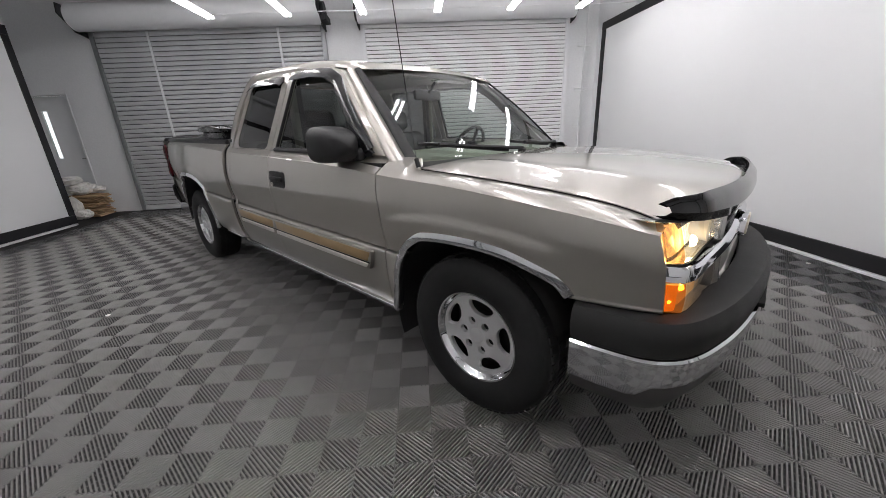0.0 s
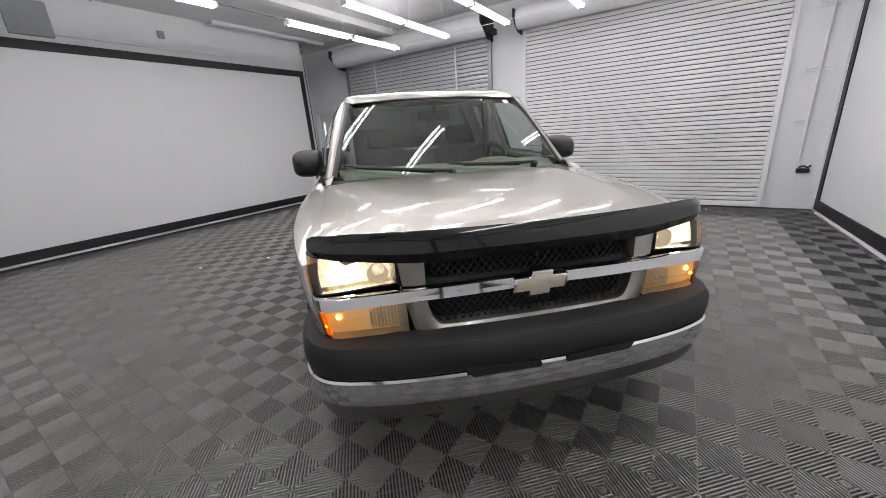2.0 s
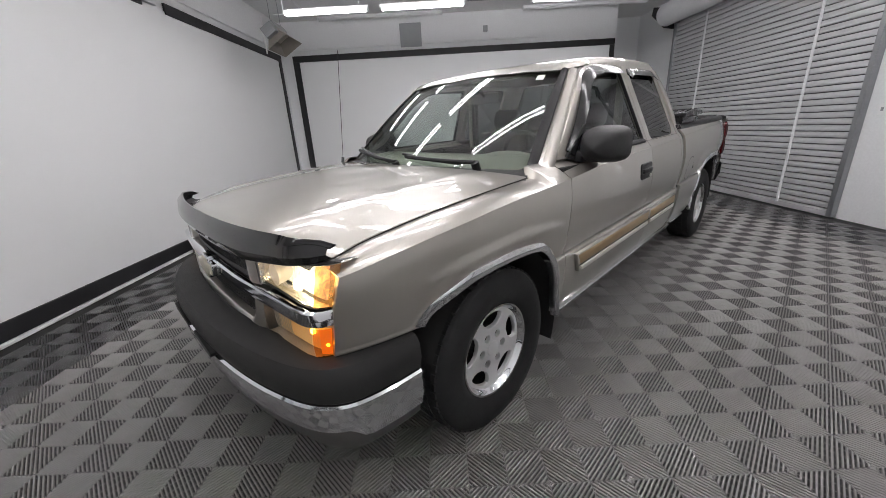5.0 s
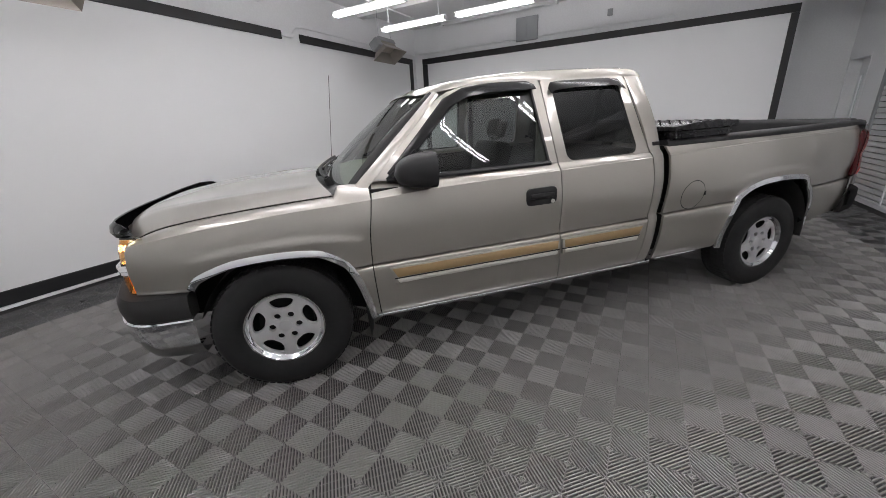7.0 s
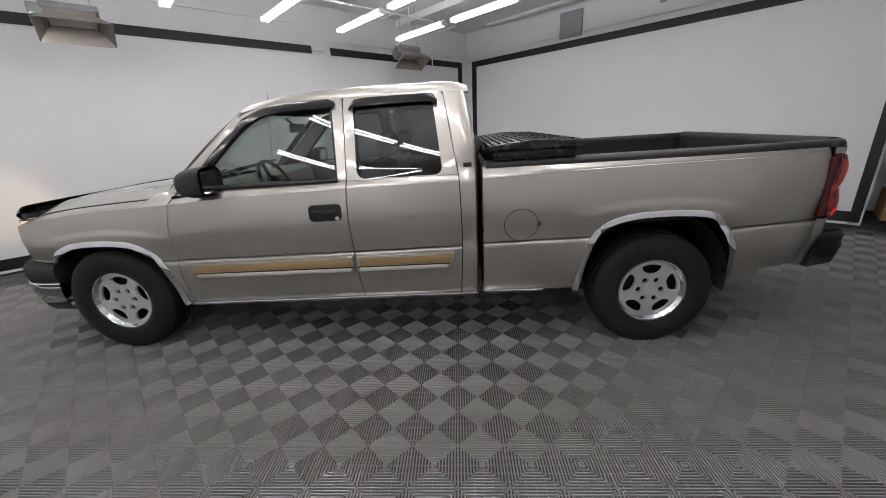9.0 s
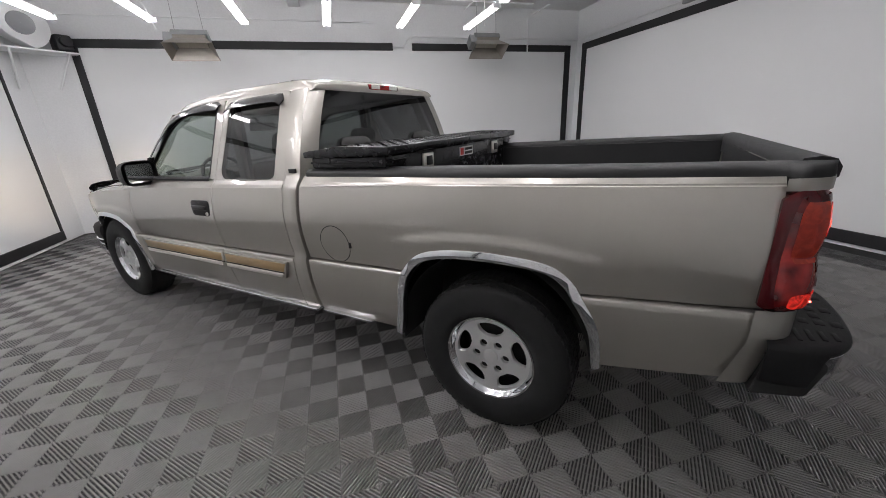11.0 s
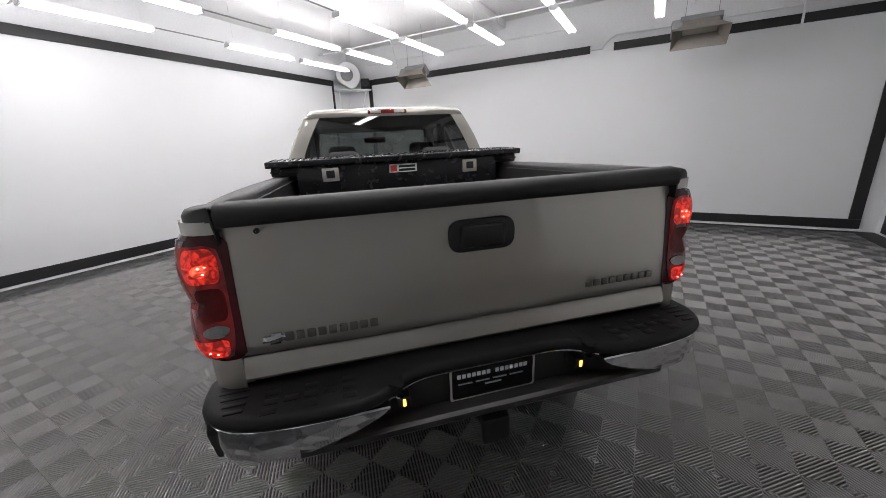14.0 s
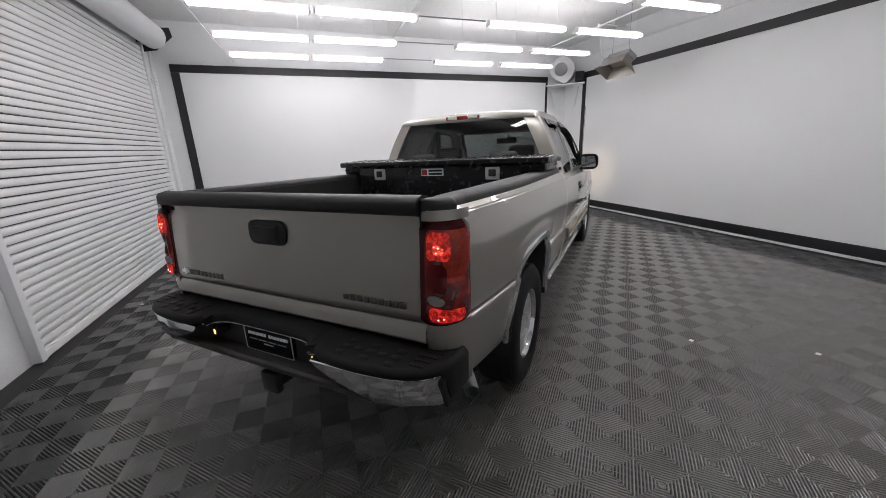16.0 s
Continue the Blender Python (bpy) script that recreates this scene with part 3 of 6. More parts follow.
M_WSHIELD = pane("windscreen_glass", (0.72, 0.78, 0.75))
M_LENS = pane("clear_lamp_lens", (0.93, 0.93, 0.9), 0.1)
M_REFLECTOR = mat("lamp_reflector", (0.8, 0.78, 0.72), 0.16, 0.95, var=0.12, scale=30, bump=0.3, bump_scale=45)
M_HAZE = mat("hazed_lamp_back", (0.5, 0.44, 0.34), 0.45, 0.1, var=0.2, scale=25)
M_HEAD = glow("headlamp_glow", (1.0, 0.83, 0.55), 30.0)
# the reflectors below emit by themselves, in place of bounced bulb light
M_HEADLIT = glow("lit_reflector_glow", (1.0, 0.8, 0.52), 1.6)
M_HEADWARM = glow("warm_reflector_glow", (1.0, 0.78, 0.5), 0.3, (0.5, 0.45, 0.38))
M_AMBERGLOW = glow("amber_bulb_glow", (1.0, 0.45, 0.05), 16.0)
M_AMBERDIM = glow("amber_reflector", (1.0, 0.4, 0.05), 0.6, (0.75, 0.3, 0.05))
M_AMBERPALE = glow("pale_amber_reflector_glow", (1.0, 0.5, 0.14), 0.3, (0.7, 0.45, 0.2))
M_AMBERPANE = pane("amber_corner_lens", (1.0, 0.5, 0.14), 0.1)
M_BROWNPANE = pane("brown_amber_corner_lens", (0.85, 0.45, 0.16), 0.1)
M_PLATELAMP = glow("plate_lamp_glow", (1.0, 0.42, 0.07), 3.5)
M_REDLENS = mat("red_lamp_lens", (0.2, 0.01, 0.01), 0.07, var=0.3, scale=18, coat=0.5)
_nt = M_REDLENS.node_tree
_b = _nt.nodes["Principled BSDF"]
_n = _nt.nodes.new("ShaderNodeTexNoise")
_n.inputs["Scale"].default_value, _n.inputs["Detail"].default_value, _n.inputs["Distortion"].default_value = 11.0, 1.5, 0.6
_nt.links.new(_nt.nodes.new("ShaderNodeTexCoord").outputs["Object"], _n.inputs["Vector"])
_r = _nt.nodes.new("ShaderNodeValToRGB")
_r.color_ramp.elements[0].position, _r.color_ramp.elements[1].position = 0.4, 0.66
_r.color_ramp.elements[0].color, _r.color_ramp.elements[1].color = (0.045, 0.003, 0.004, 1), (0.25, 0.014, 0.012, 1)
_nt.links.new(_n.outputs["Fac"], _r.inputs["Fac"])
_nt.links.new(_r.outputs["Color"], _b.inputs["Base Color"])
_nt.links.new(_r.outputs["Color"], _b.inputs["Emission Color"])
_b.inputs["Emission Strength"].default_value = 0.2
M_REDDARK = mat("smoked_red_lens", (0.055, 0.003, 0.005), 0.1, var=0.3, scale=12, spec=0.45)
M_REDORANGE = glow("orange_red_lens", (1.0, 0.09, 0.04), 0.1, (0.22, 0.02, 0.012))
M_REDHOT = glow("bright_red_lens", (1.0, 0.035, 0.02), 0.62, (0.4, 0.02, 0.015))
M_REDCORE = glow("red_lamp_core", (1.0, 0.1, 0.05), 2.0, (0.4, 0.02, 0.015))
M_REDMID = mat("deep_red_lens", (0.1, 0.004, 0.005), 0.15, var=0.4, scale=14, spec=0.3)
M_REDBULB = glow("red_bulb_glow", (1.0, 0.12, 0.09), 12.0, (0.6, 0.02, 0.02))
for m, lo, hi in ((M_REDORANGE, 0.02, 0.1), (M_REDHOT, 0.06, 0.95), (M_REDCORE, 0.3, 3.0), (M_HEADLIT, 0.3, 2.0)):
    # noise in the emission strength paints the broken glints of cut lens facets
    _nt = m.node_tree
    _b = _nt.nodes["Principled BSDF"]
    _b.inputs["Roughness"].default_value = 0.08
    _n = _nt.nodes.new("ShaderNodeTexNoise")
    _n.inputs["Scale"].default_value, _n.inputs["Detail"].default_value, _n.inputs["Distortion"].default_value = 42.0, 5.0, 1.4
    _nt.links.new(_nt.nodes.new("ShaderNodeTexCoord").outputs["Object"], _n.inputs["Vector"])
    _r = _nt.nodes.new("ShaderNodeMapRange")
    _r.inputs["From Min"].default_value, _r.inputs["From Max"].default_value = 0.42, 0.68
    _r.inputs["To Min"].default_value, _r.inputs["To Max"].default_value = lo, hi
    _nt.links.new(_n.outputs["Fac"], _r.inputs["Value"])
    _nt.links.new(_r.outputs["Result"], _b.inputs["Emission Strength"])
M_BACKUP = mat("reverse_lamp_lens", (0.27, 0.25, 0.24), 0.25, 0.3, var=0.2, scale=40)
M_CARGO = mat("clear_cargo_lens", (0.55, 0.53, 0.5), 0.2, 0.1, var=0.15, scale=40)
M_SEAT = mat("grey_seat_cloth", (0.04, 0.04, 0.039), 0.85, var=0.15, scale=12, fine=0.2)
M_LINING = mat("headliner_cloth", (0.3, 0.29, 0.25), 0.9, var=0.05)
M_DASH = mat("dashboard_vinyl", (0.2, 0.205, 0.165), 0.65, var=0.1, bump=0.1, bump_scale=300)
M_MIRROR = mat("mirror_glass", (0.85, 0.87, 0.88), 0.02, 1.0, var=0.02)

TRUCK = pose(0.0, 0.0, 0.0, 0, 0, -45.65)
truck = thing("pickup_truck", "pewter metallic extended cab pickup truck with its lamps lit", "pickup truck", TRUCK)
RAKE = 0.02
LEAN = 0.01


def tpart(name, bm, material, parent=None, label="", smooth=32, rake=True):
    """A part of the truck; its body stands slightly nose-down and leans a little to its left."""
    if rake:
        for v in bm.verts:
            v.co.z -= RAKE * (v.co.x + 1.8) + LEAN * v.co.y
    return part(name, bm, material, parent or truck, label, smooth)


HALF_WIDTH = [(-4.7, 0.865), (-4.55, 0.888), (-4.35, 0.913), (-4.0, 0.942), (-3.5, 0.953), (-2.5, 0.955), (-1.0, 0.955), (-0.4, 0.952), (0.0, 0.945), (0.25, 0.927), (0.45, 0.895), (0.58, 0.863), (0.66, 0.834), (0.7, 0.814), (0.74, 0.79)]
# a deep slot added above the low crease shades in its dark line
SIDE = [(-0.36, -0.075), (-0.28, -0.045), (-0.19, -0.026), (-0.11, -0.015), (-0.03, -0.011), (-0.009, -0.011), (-0.004, -0.014), (-0.001, -0.019), (0.002, -0.05), (0.006, -0.05), (0.01, -0.026), (0.03, -0.023), (0.11, -0.009), (0.2, -0.001), (0.27, -0.003), (0.34, -0.013), (0.42, -0.03)]
CREASE = [(-4.7, 1.165), (-3.4, 1.158), (-2.4, 1.136), (-1.7, 1.124), (-1.0, 1.111), (-0.5, 1.086), (-0.09, 1.07), (0.165, 1.05), (0.438, 1.018), (0.66, 0.978)]
LOW_CREASE = [(-4.6, 0.757), (-4.07, 0.745), (-2.56, 0.727), (-2.4, 0.716), (-0.4, 0.706), (0.7, 0.7)]
# wheel openings: inner line of the arch from its rear foot to its front foot
ARCH_F = [(-0.49, 0.375), (-0.476, 0.42), (-0.45, 0.53), (-0.424, 0.621), (-0.372, 0.727), (-0.27, 0.806), (-0.2, 0.827), (-0.09, 0.838), (0.01, 0.84), (0.11, 0.835), (0.203, 0.82), (0.335, 0.771), (0.374, 0.737), (0.395, 0.708)]
ARCH_R = [(-4.09, 0.425), (-4.084, 0.47), (-4.066, 0.598), (-4.018, 0.701), (-3.945, 0.802), (-3.87, 0.838), (-3.74, 0.852), (-3.618, 0.855), (-3.458, 0.846), (-3.331, 0.81), (-3.246, 0.725), (-3.207, 0.603), (-3.18, 0.46), (-3.168, 0.378)]


def half_width(x):
    return curve_at(HALF_WIDTH, x)


def side_y(x, z):
    """Half width of the body side at a place: flares over the wheels, the shoulder crease and the low crease."""
    c, lc = curve_at(CREASE, x), curve_at(LOW_CREASE, x)
    y = half_width(x) + curve_at(SIDE, min(z, c) - lc) - 0.95 * max(0.0, z - c) - nose_in(x) * min(1.0, max(0.0, z - c) / 0.06)
    for cx, top, w in ((-0.06, 0.94, 0.46), (-3.62, 0.957, 0.5)):
        k = max(0.0, 1 - (abs(x - cx) / w) ** 4)
        zf = top - 0.24 * (x - cx) ** 2
        y += 0.011 * k * min(1.0, max(0.0, (zf - z) / 0.022)) if z > lc else 0.011 * k * 0.6
    return y - 0.005 * max(0.0, 1 - abs(z - c) / 0.0031)


def nose_in(x):
    """How far the cab sides draw in towards the windscreen."""
    return 0.058 * max(0.0, (x + 1.2) / 0.62) ** 2 if x < -0.3 else 0.0


def cab_y(z, x=-1.5):
    """Half width of the cab above the sill."""
    return curve_at([(1.1, 0.93), (1.165, 0.892), (1.3, 0.851), (1.45, 0.79), (1.6, 0.711), (1.65, 0.679)], z) - nose_in(x)


def arch_z(x, arch):
    """Height of the wheel opening at x, or None beside it."""
    if x <= arch[0][0] or x >= arch[-1][0]:
        return None
    return curve_at(arch, x)


def flange(bm, rows, sgn, depth=0.018):
    """Turn the edges of a panel inwards."""
    ring = rows[0] + [r[-1] for r in rows[1:-1]] + rows[-1][::-1] + [r[0] for r in rows[-2:0:-1]]
    inner = [bm.verts.new((v.co.x, v.co.y - sgn * depth, v.co.z)) for v in ring]
    n = len(ring)
    for k in range(n):
        if (ring[k].co - ring[(k + 1) % n].co).length > 1e-6:
            bm.faces.new((ring[k], ring[(k + 1) % n], inner[(k + 1) % n], inner[k]))


def side_panel(sgn, xl, xr, zl, zh, nx=24, arch=None, extra=None):
    """A body side panel between edges xl(z), xr(z) and heights zl(x), zh(x), with rows along both creases."""
    bm = bmesh.new()
    cols = [i / nx for i in range(nx + 1)]
    if arch:
        a, b = xl(0.7), xr(0.7)
        cols += [(x - a) / (b - a) for x, _ in arch] + [(x + d - a) / (b - a) for x, d in ((arch[0][0], -0.001), (arch[-1][0], 0.001), (arch[0][0], 0.008), (arch[-1][0], -0.008))]
        cols = sorted(c for c in set(cols) if 0 <= c <= 1)
    rows = []
    low = [lerp(-0.36, -0.03, j / 7) for j in range(8)] + [-0.009, -0.004, -0.001, 0.002, 0.006, 0.01]
    nu = 22
    count = len(low) + nu + 4
    for j in range(count):
        row = []
        for t in cols:
            z = 0.7
            for _ in range(3):
                x = lerp(xl(z), xr(z), t)
                lc, c, top = curve_at(LOW_CREASE, x), curve_at(CREASE, x), zh(x)
                if j < len(low):
                    z = lc + low[j]
                elif j < len(low) + nu:
                    z = lerp(lc + 0.01, c, (j - len(low) + 1) / nu)
                    if j >= len(low) + nu - 3:
                        z = c + (-0.008, -0.003, 0.0)[j - len(low) - nu + 3]
                else:
                    z = lerp(c, top, (j - len(low) - nu + 1) / 4)
                z = min(max(z, zl(x) + 0.0012 * j), top)
                if j == 0:
                    z = zl(x)
            row.append((x, sgn * side_y(x, z), z))
        rows.append(row)
    if extra:
        top = rows[len(low) + nu - 1]
        rows = rows[: len(low) + nu]
        for k in (0.2, 0.45, 0.75, 1.0):
            rows.append([extra(p, k, sgn) for p in top])
    vs = grid(bm, rows)
    flange(bm, vs, sgn)
    return bm


def loop_ring(bm, outer, inner, sgn, yf, thick=0.03):
    """A frame between two closed outlines of one length in (x, z), laid on the surface yf(z), with an inner return."""
    n = len(outer)
    o = [bm.verts.new((x, sgn * yf(z, x), z)) for x, z in outer]
    i = [bm.verts.new((x, sgn * yf(z, x), z)) for x, z in inner]
    b = [bm.verts.new((x, sgn * (yf(z, x) - thick), z)) for x, z in inner]
    c = [bm.verts.new((x, sgn * (yf(z, x) - thick), z)) for x, z in outer]
    for k in range(n):
        m = (k + 1) % n
        bm.faces.new((o[k], o[m], i[m], i[k]))
        bm.faces.new((i[k], i[m], b[m], b[k]))
        bm.faces.new((b[k], b[m], c[m], c[k]))
        bm.faces.new((c[k], c[m], o[m], o[k]))


def rounded(points, r=0.04, seg=5):
    """A closed outline with rounded corners."""
    out = []
    n = len(points)
    for k in range(n):
        a, p, b = (Vector(points[(k + d) % n]) for d in (-1, 0, 1))
        rr = r[k] if isinstance(r, (list, tuple)) else r
        da, db = (a - p).normalized(), (b - p).normalized()
        q0, q1 = p + da * min(rr, (a - p).length * 0.45), p + db * min(rr, (b - p).length * 0.45)
        for s in range(seg + 1):
            t = s / seg
            out.append(tuple((1 - t) ** 2 * q0 + 2 * t * (1 - t) * p + t * t * q1))
    return out


def sheet(bm, outline, sgn, yf, off=0.0):
    """A filled pane in (x, z) laid on yf(z)."""
    n = len(outline) // 2
    top, bot = outline[:n], outline[n:][::-1]
    rows = []
    for k in range(7):
        rows.append([(lerp(a[0], b[0], k / 6), 0, lerp(a[1], b[1], k / 6)) for a, b in zip(top, bot)])
    rows = [[(x, sgn * (yf(z, x) - off), z) for x, _, z in row] for row in rows]
    grid(bm, rows)


# -- fenders, doors, cab corners, bed sides --
HOODLINE_Z = [(-0.36, 1.107), (-0.079, 1.093), (0.185, 1.075), (0.38, 1.055), (0.538, 1.026), (0.672, 0.978)]
HOODLINE_Y = [(-0.6, 0.83), (-0.36, 0.82), (-0.08, 0.81), (0.18, 0.8), (0.38, 0.788), (0.54, 0.765), (0.68, 0.735)]


# front edge of the fender beside the lamps
FENDER_EDGE = [(0.4, 0.69), (0.85, 0.68), (0.93, 0.664), (0.975, 0.652), (1.0, 0.652)]


def fender_low(x):
    a = arch_z(x, ARCH_F)
    if a:
        return a + 0.012
    return 0.712 if x > 0 else 0.385


def fender_top(p, k, sgn):
    x, y, z = p
    yh, zh = curve_at(HOODLINE_Y, x), curve_at(HOODLINE_Z, x)
    if x < -0.37:
        yh, zh = lerp(0.82, 0.79, min(1, (-0.37 - x) / 0.02)), lerp(1.107, 1.158, min(1, (-0.37 - x) / 0.02))
    return (x, sgn * lerp(abs(y), yh, k), lerp(z, zh, k) + 0.008 * math.sin(math.pi * k))


def disc(bm, r0, r1, proud):
    """A round patch or ring laid on the body side."""
    rows = []
    for k in range(41):
        a = k * math.tau / 40
        row = []
        for q in range(5):
            r = lerp(r0, r1, q / 4)
            x, z = -2.79 + r * math.cos(a), 0.842 + r * math.sin(a)
            row.append((x, side_y(x, z) + proud, z))
        rows.append(row)
    grid(bm, rows)


def front_seam(z):
    """Gap between fender and door."""
    return curve_at([(0.38, -0.545), (0.55, -0.532), (0.71, -0.525), (0.9, -0.53), (1.0, -0.545), (1.09, -0.558), (1.17, -0.58)], z)


def mid_seam(z):
    """Gap between the front and rear doors."""
    return curve_at([(0.38, -1.757), (0.55, -1.742), (0.77, -1.727), (1.12, -1.722), (1.17, -1.722)], z)


def rear_seam(z):
    """Gap behind the rear door."""
    return curve_at([(0.38, -2.412), (0.72, -2.428), (0.95, -2.425), (1.14, -2.418), (1.17, -2.414)], z)


for sgn in (1, -1):
    bm = side_panel(sgn, lambda z: front_seam(z) + 0.003, lambda z: curve_at(FENDER_EDGE, z), fender_low, lambda x: curve_at(CREASE, x), 44, ARCH_F, fender_top)
    tpart("fender", bm, M_PAINT)

    # front door: lower skin and window frame
    bm = side_panel(sgn, lambda z: mid_seam(z) + 0.003, lambda z: front_seam(z) - 0.003, lambda x: 0.39, lambda x: 1.163, 20)
    O = rounded([(-0.585, 1.165), (-1.025, 1.6), (-1.19, 1.645), (-1.69, 1.658), (-1.719, 1.165)], [0.005, 0.12, 0.1, 0.03, 0.005])
    I = rounded([(-0.7, 1.168), (-1.085, 1.55), (-1.22, 1.602), (-1.625, 1.62), (-1.668, 1.172)], [0.02, 0.12, 0.1, 0.02, 0.02])
    loop_ring(bm, O, I, sgn, cab_y)
    door = tpart("front_door", bm, M_PAINT)
    bm = bmesh.new()
    sheet(bm, I, sgn, cab_y, 0.014)
    tpart("window_glass", bm, M_GLASS, door, "clear side window glass")
    bm = bmesh.new()
    I2 = rounded([(-0.72, 1.18), (-1.095, 1.54), (-1.23, 1.59), (-1.615, 1.607), (-1.656, 1.182)], [0.02, 0.12, 0.1, 0.02, 0.02])
    loop_ring(bm, I, I2, sgn, lambda z, x: cab_y(z, x) + 0.001, 0.02)
    grid(bm, [[(x, sgn * (cab_y(1.165, x) + a), z) for a, z in ((-0.012, 1.158), (0.008, 1.158), (0.01, 1.17), (0.002, 1.18), (-0.012, 1.18))] for x in [lerp(-1.67, -0.66, i / 10) for i in range(11)]])
    prism(bm, [(-0.655, 1.175), (-0.8, 1.175), (-0.83, 1.32)], "y", sgn * 0.81, sgn * 0.858)
    tpart("window_seal", bm, M_TRIM, door, "black rubber window seal")

    # rear access door
    bm = side_panel(sgn, lambda z: rear_seam(z) + 0.003, lambda z: mid_seam(z) - 0.003, lambda x: 0.39, lambda x: 1.163, 14)
    O = rounded([(-1.725, 1.165), (-1.696, 1.658), (-2.325, 1.66), (-2.411, 1.165)], [0.005, 0.03, 0.04, 0.005])
    I = rounded([(-1.79, 1.168), (-1.762, 1.615), (-2.262, 1.622), (-2.322, 1.17)], [0.06, 0.03, 0.04, 0.06])
    loop_ring(bm, O, I, sgn, cab_y)
    rdoor = tpart("rear_door", bm, M_PAINT)
    bm = bmesh.new()
    sheet(bm, I, sgn, cab_y, 0.004)
    tpart("window_glass", bm, M_TINT, rdoor, "dark tinted rear side glass")

    # rain visors over both windows
    for nm, pts, owner in (("front", [(-0.672, 1.2), (-0.768, 1.296), (-0.905, 1.432), (-1.045, 1.57), (-1.175, 1.624), (-1.31, 1.643), (-1.48, 1.648), (-1.6, 1.648), (-1.645, 1.63)], door), ("rear", [(-1.742, 1.6), (-1.77, 1.634), (-1.83, 1.641), (-2.0, 1.644), (-2.2, 1.644), (-2.265, 1.638), (-2.295, 1.6)], rdoor)):
        bm = bmesh.new()
        rows = []
        for i, (x, z) in enumerate(pts):
            a, b = Vector(pts[max(i - 1, 0)]), Vector(pts[min(i + 1, len(pts) - 1)])
            d = (b - a).normalized()
            n = Vector((d.y, -d.x))
            if n.dot(Vector((-1.25 if nm == "front" else -2.02, 1.35)) - Vector((x, z))) < 0:
                n = -n
            w = 0.044 if nm == "rear" else 0.047 if i > 2 else 0.038 + 0.003 * i
            if i == len(pts) - 1 or (nm == "rear" and i == 0):
                w, n = 0.028, Vector((0, -1))
            row = []
            for k, out, q in ((-0.15, 0.001, 0), (0.0, 0.012, 0), (0.5, 0.02, 0), (1.0, 0.024, 0), (1.0, 0.019, 0), (0.5, 0.014, 0), (0.0, 0.0, 0)):
                px, pz = x + n.x * w * k, z + n.y * w * k
                row.append((px, sgn * (cab_y(pz, px) + out), pz))
            rows.append(row)
        grid(bm, rows)
        tpart("rain_visor", bm, M_VISOR, owner, "smoked black rain visor")

    # two-tone mouldings along both doors
    for x0, x1, owner in ((-1.722, -0.615, door), (-2.38, -1.742, rdoor)):
        bm = bmesh.new()
        a, b = (0.035 if owner is rdoor else 0.0), (0.03 if owner is door else 0.0)
        prism(bm, [(x0 + a, 0.582), (x1 - b, 0.582), (x1, 0.688), (x0, 0.69)], "y", sgn * 0.94, sgn * 0.963, 0.004)
        mould = tpart("moulding", bm, M_PAINT, owner, "raised side moulding")
        bm = bmesh.new()
        prism(bm, [(x0 + 0.018 + a * 0.6, 0.626), (x1 - 0.02 - b * 0.7, 0.626), (x1 - 0.014, 0.68), (x0 + 0.012, 0.681)], "y", sgn * 0.958, sgn * 0.9655, 0.002)
        tpart("moulding_insert", bm, M_GOLD, mould, "tan moulding insert")
        bm = bmesh.new()
        prism(bm, [(x0 + 0.02 + a, 0.59), (x1 - 0.02 - b, 0.59), (x1 - 0.016 - b * 0.7, 0.615), (x0 + 0.018 + a * 0.7, 0.615)], "y", sgn * 0.958, sgn * 0.971, 0.005)
        tpart("moulding_strip", bm, M_SILVERTRIM, mould, "silver moulding strip")
        bm = bmesh.new()
        prism(bm, [(x0 + a, 0.6165), (x1 - b * 0.8, 0.6165), (x1 - b * 0.7, 0.6235), (x0 + a * 0.8, 0.6235)], "y", sgn * 0.955, sgn * 0.964)
        tpart("moulding_groove", bm, M_TRIM, mould, "dark groove")

    # door handle in a black cup
    bm = bmesh.new()
    out = rounded([(-1.475, 0.93), (-1.475, 1.036), (-1.685, 1.036), (-1.685, 0.93)], 0.035)
    prism(bm, out, "y", sgn * 0.94, sgn * 0.957, 0.004)
    hb = tpart("door_handle", bm, M_TRIM, door, "black plastic pull handle")
    bm = bmesh.new()
    box(bm, (-1.66, sgn * 0.952, 0.972), (-1.5, sgn * 0.972, 1.003), 0.008)
    tpart("grip", bm, M_TRIM, hb)
    bm = bmesh.new()
    lathe(bm, [(0.001, 0.018), (0.012, 0.018), (0.013, 0.0)], 12, "y", Matrix.Translation((-1.655, sgn * 0.945 if sgn > 0 else sgn * 0.963, 0.947)))
    tpart("keyhole", bm, M_SILVERTRIM, hb)

    # cab corner behind the rear door
    bm = bmesh.new()
    rows = []
    for j in range(41):
        z = lerp(0.39, 1.652, j / 40)
        y = side_y(-2.45, z) if z < 1.15 else lerp(side_y(-2.45, 1.15), cab_y(z), min(1, (z - 1.15) / 0.03))
        x0 = rear_seam(z) - 0.003 + 0.086 * max(0, (z - 1.165) / 0.485)
        lean = max(0, (z - 1.165) / 0.485)
        xr = -2.525 + 0.06 * lean**1.5
        rows.append([(x0, sgn * y, z), (lerp(x0, xr, 0.5), sgn * y, z), (xr + 0.03, sgn * (y - 0.004), z), (xr + 0.009, sgn * (y - 0.013), z), (xr, sgn * (y - 0.035), z), (xr - 0.006, sgn * (y - 0.07), z), (xr - 0.01, sgn * (y - 0.11), z)])
    vs = grid(bm, rows)
    flange(bm, vs, sgn)
    tpart("cab_corner", bm, M_PAINT)
    bm = bmesh.new()
    box(bm, (-2.495, sgn * 0.87, 1.205), (-2.445, sgn * 0.8855, 1.229), 0.003)
    tpart("cab_badge", bm, M_TRIM, None, "small black trim badge")

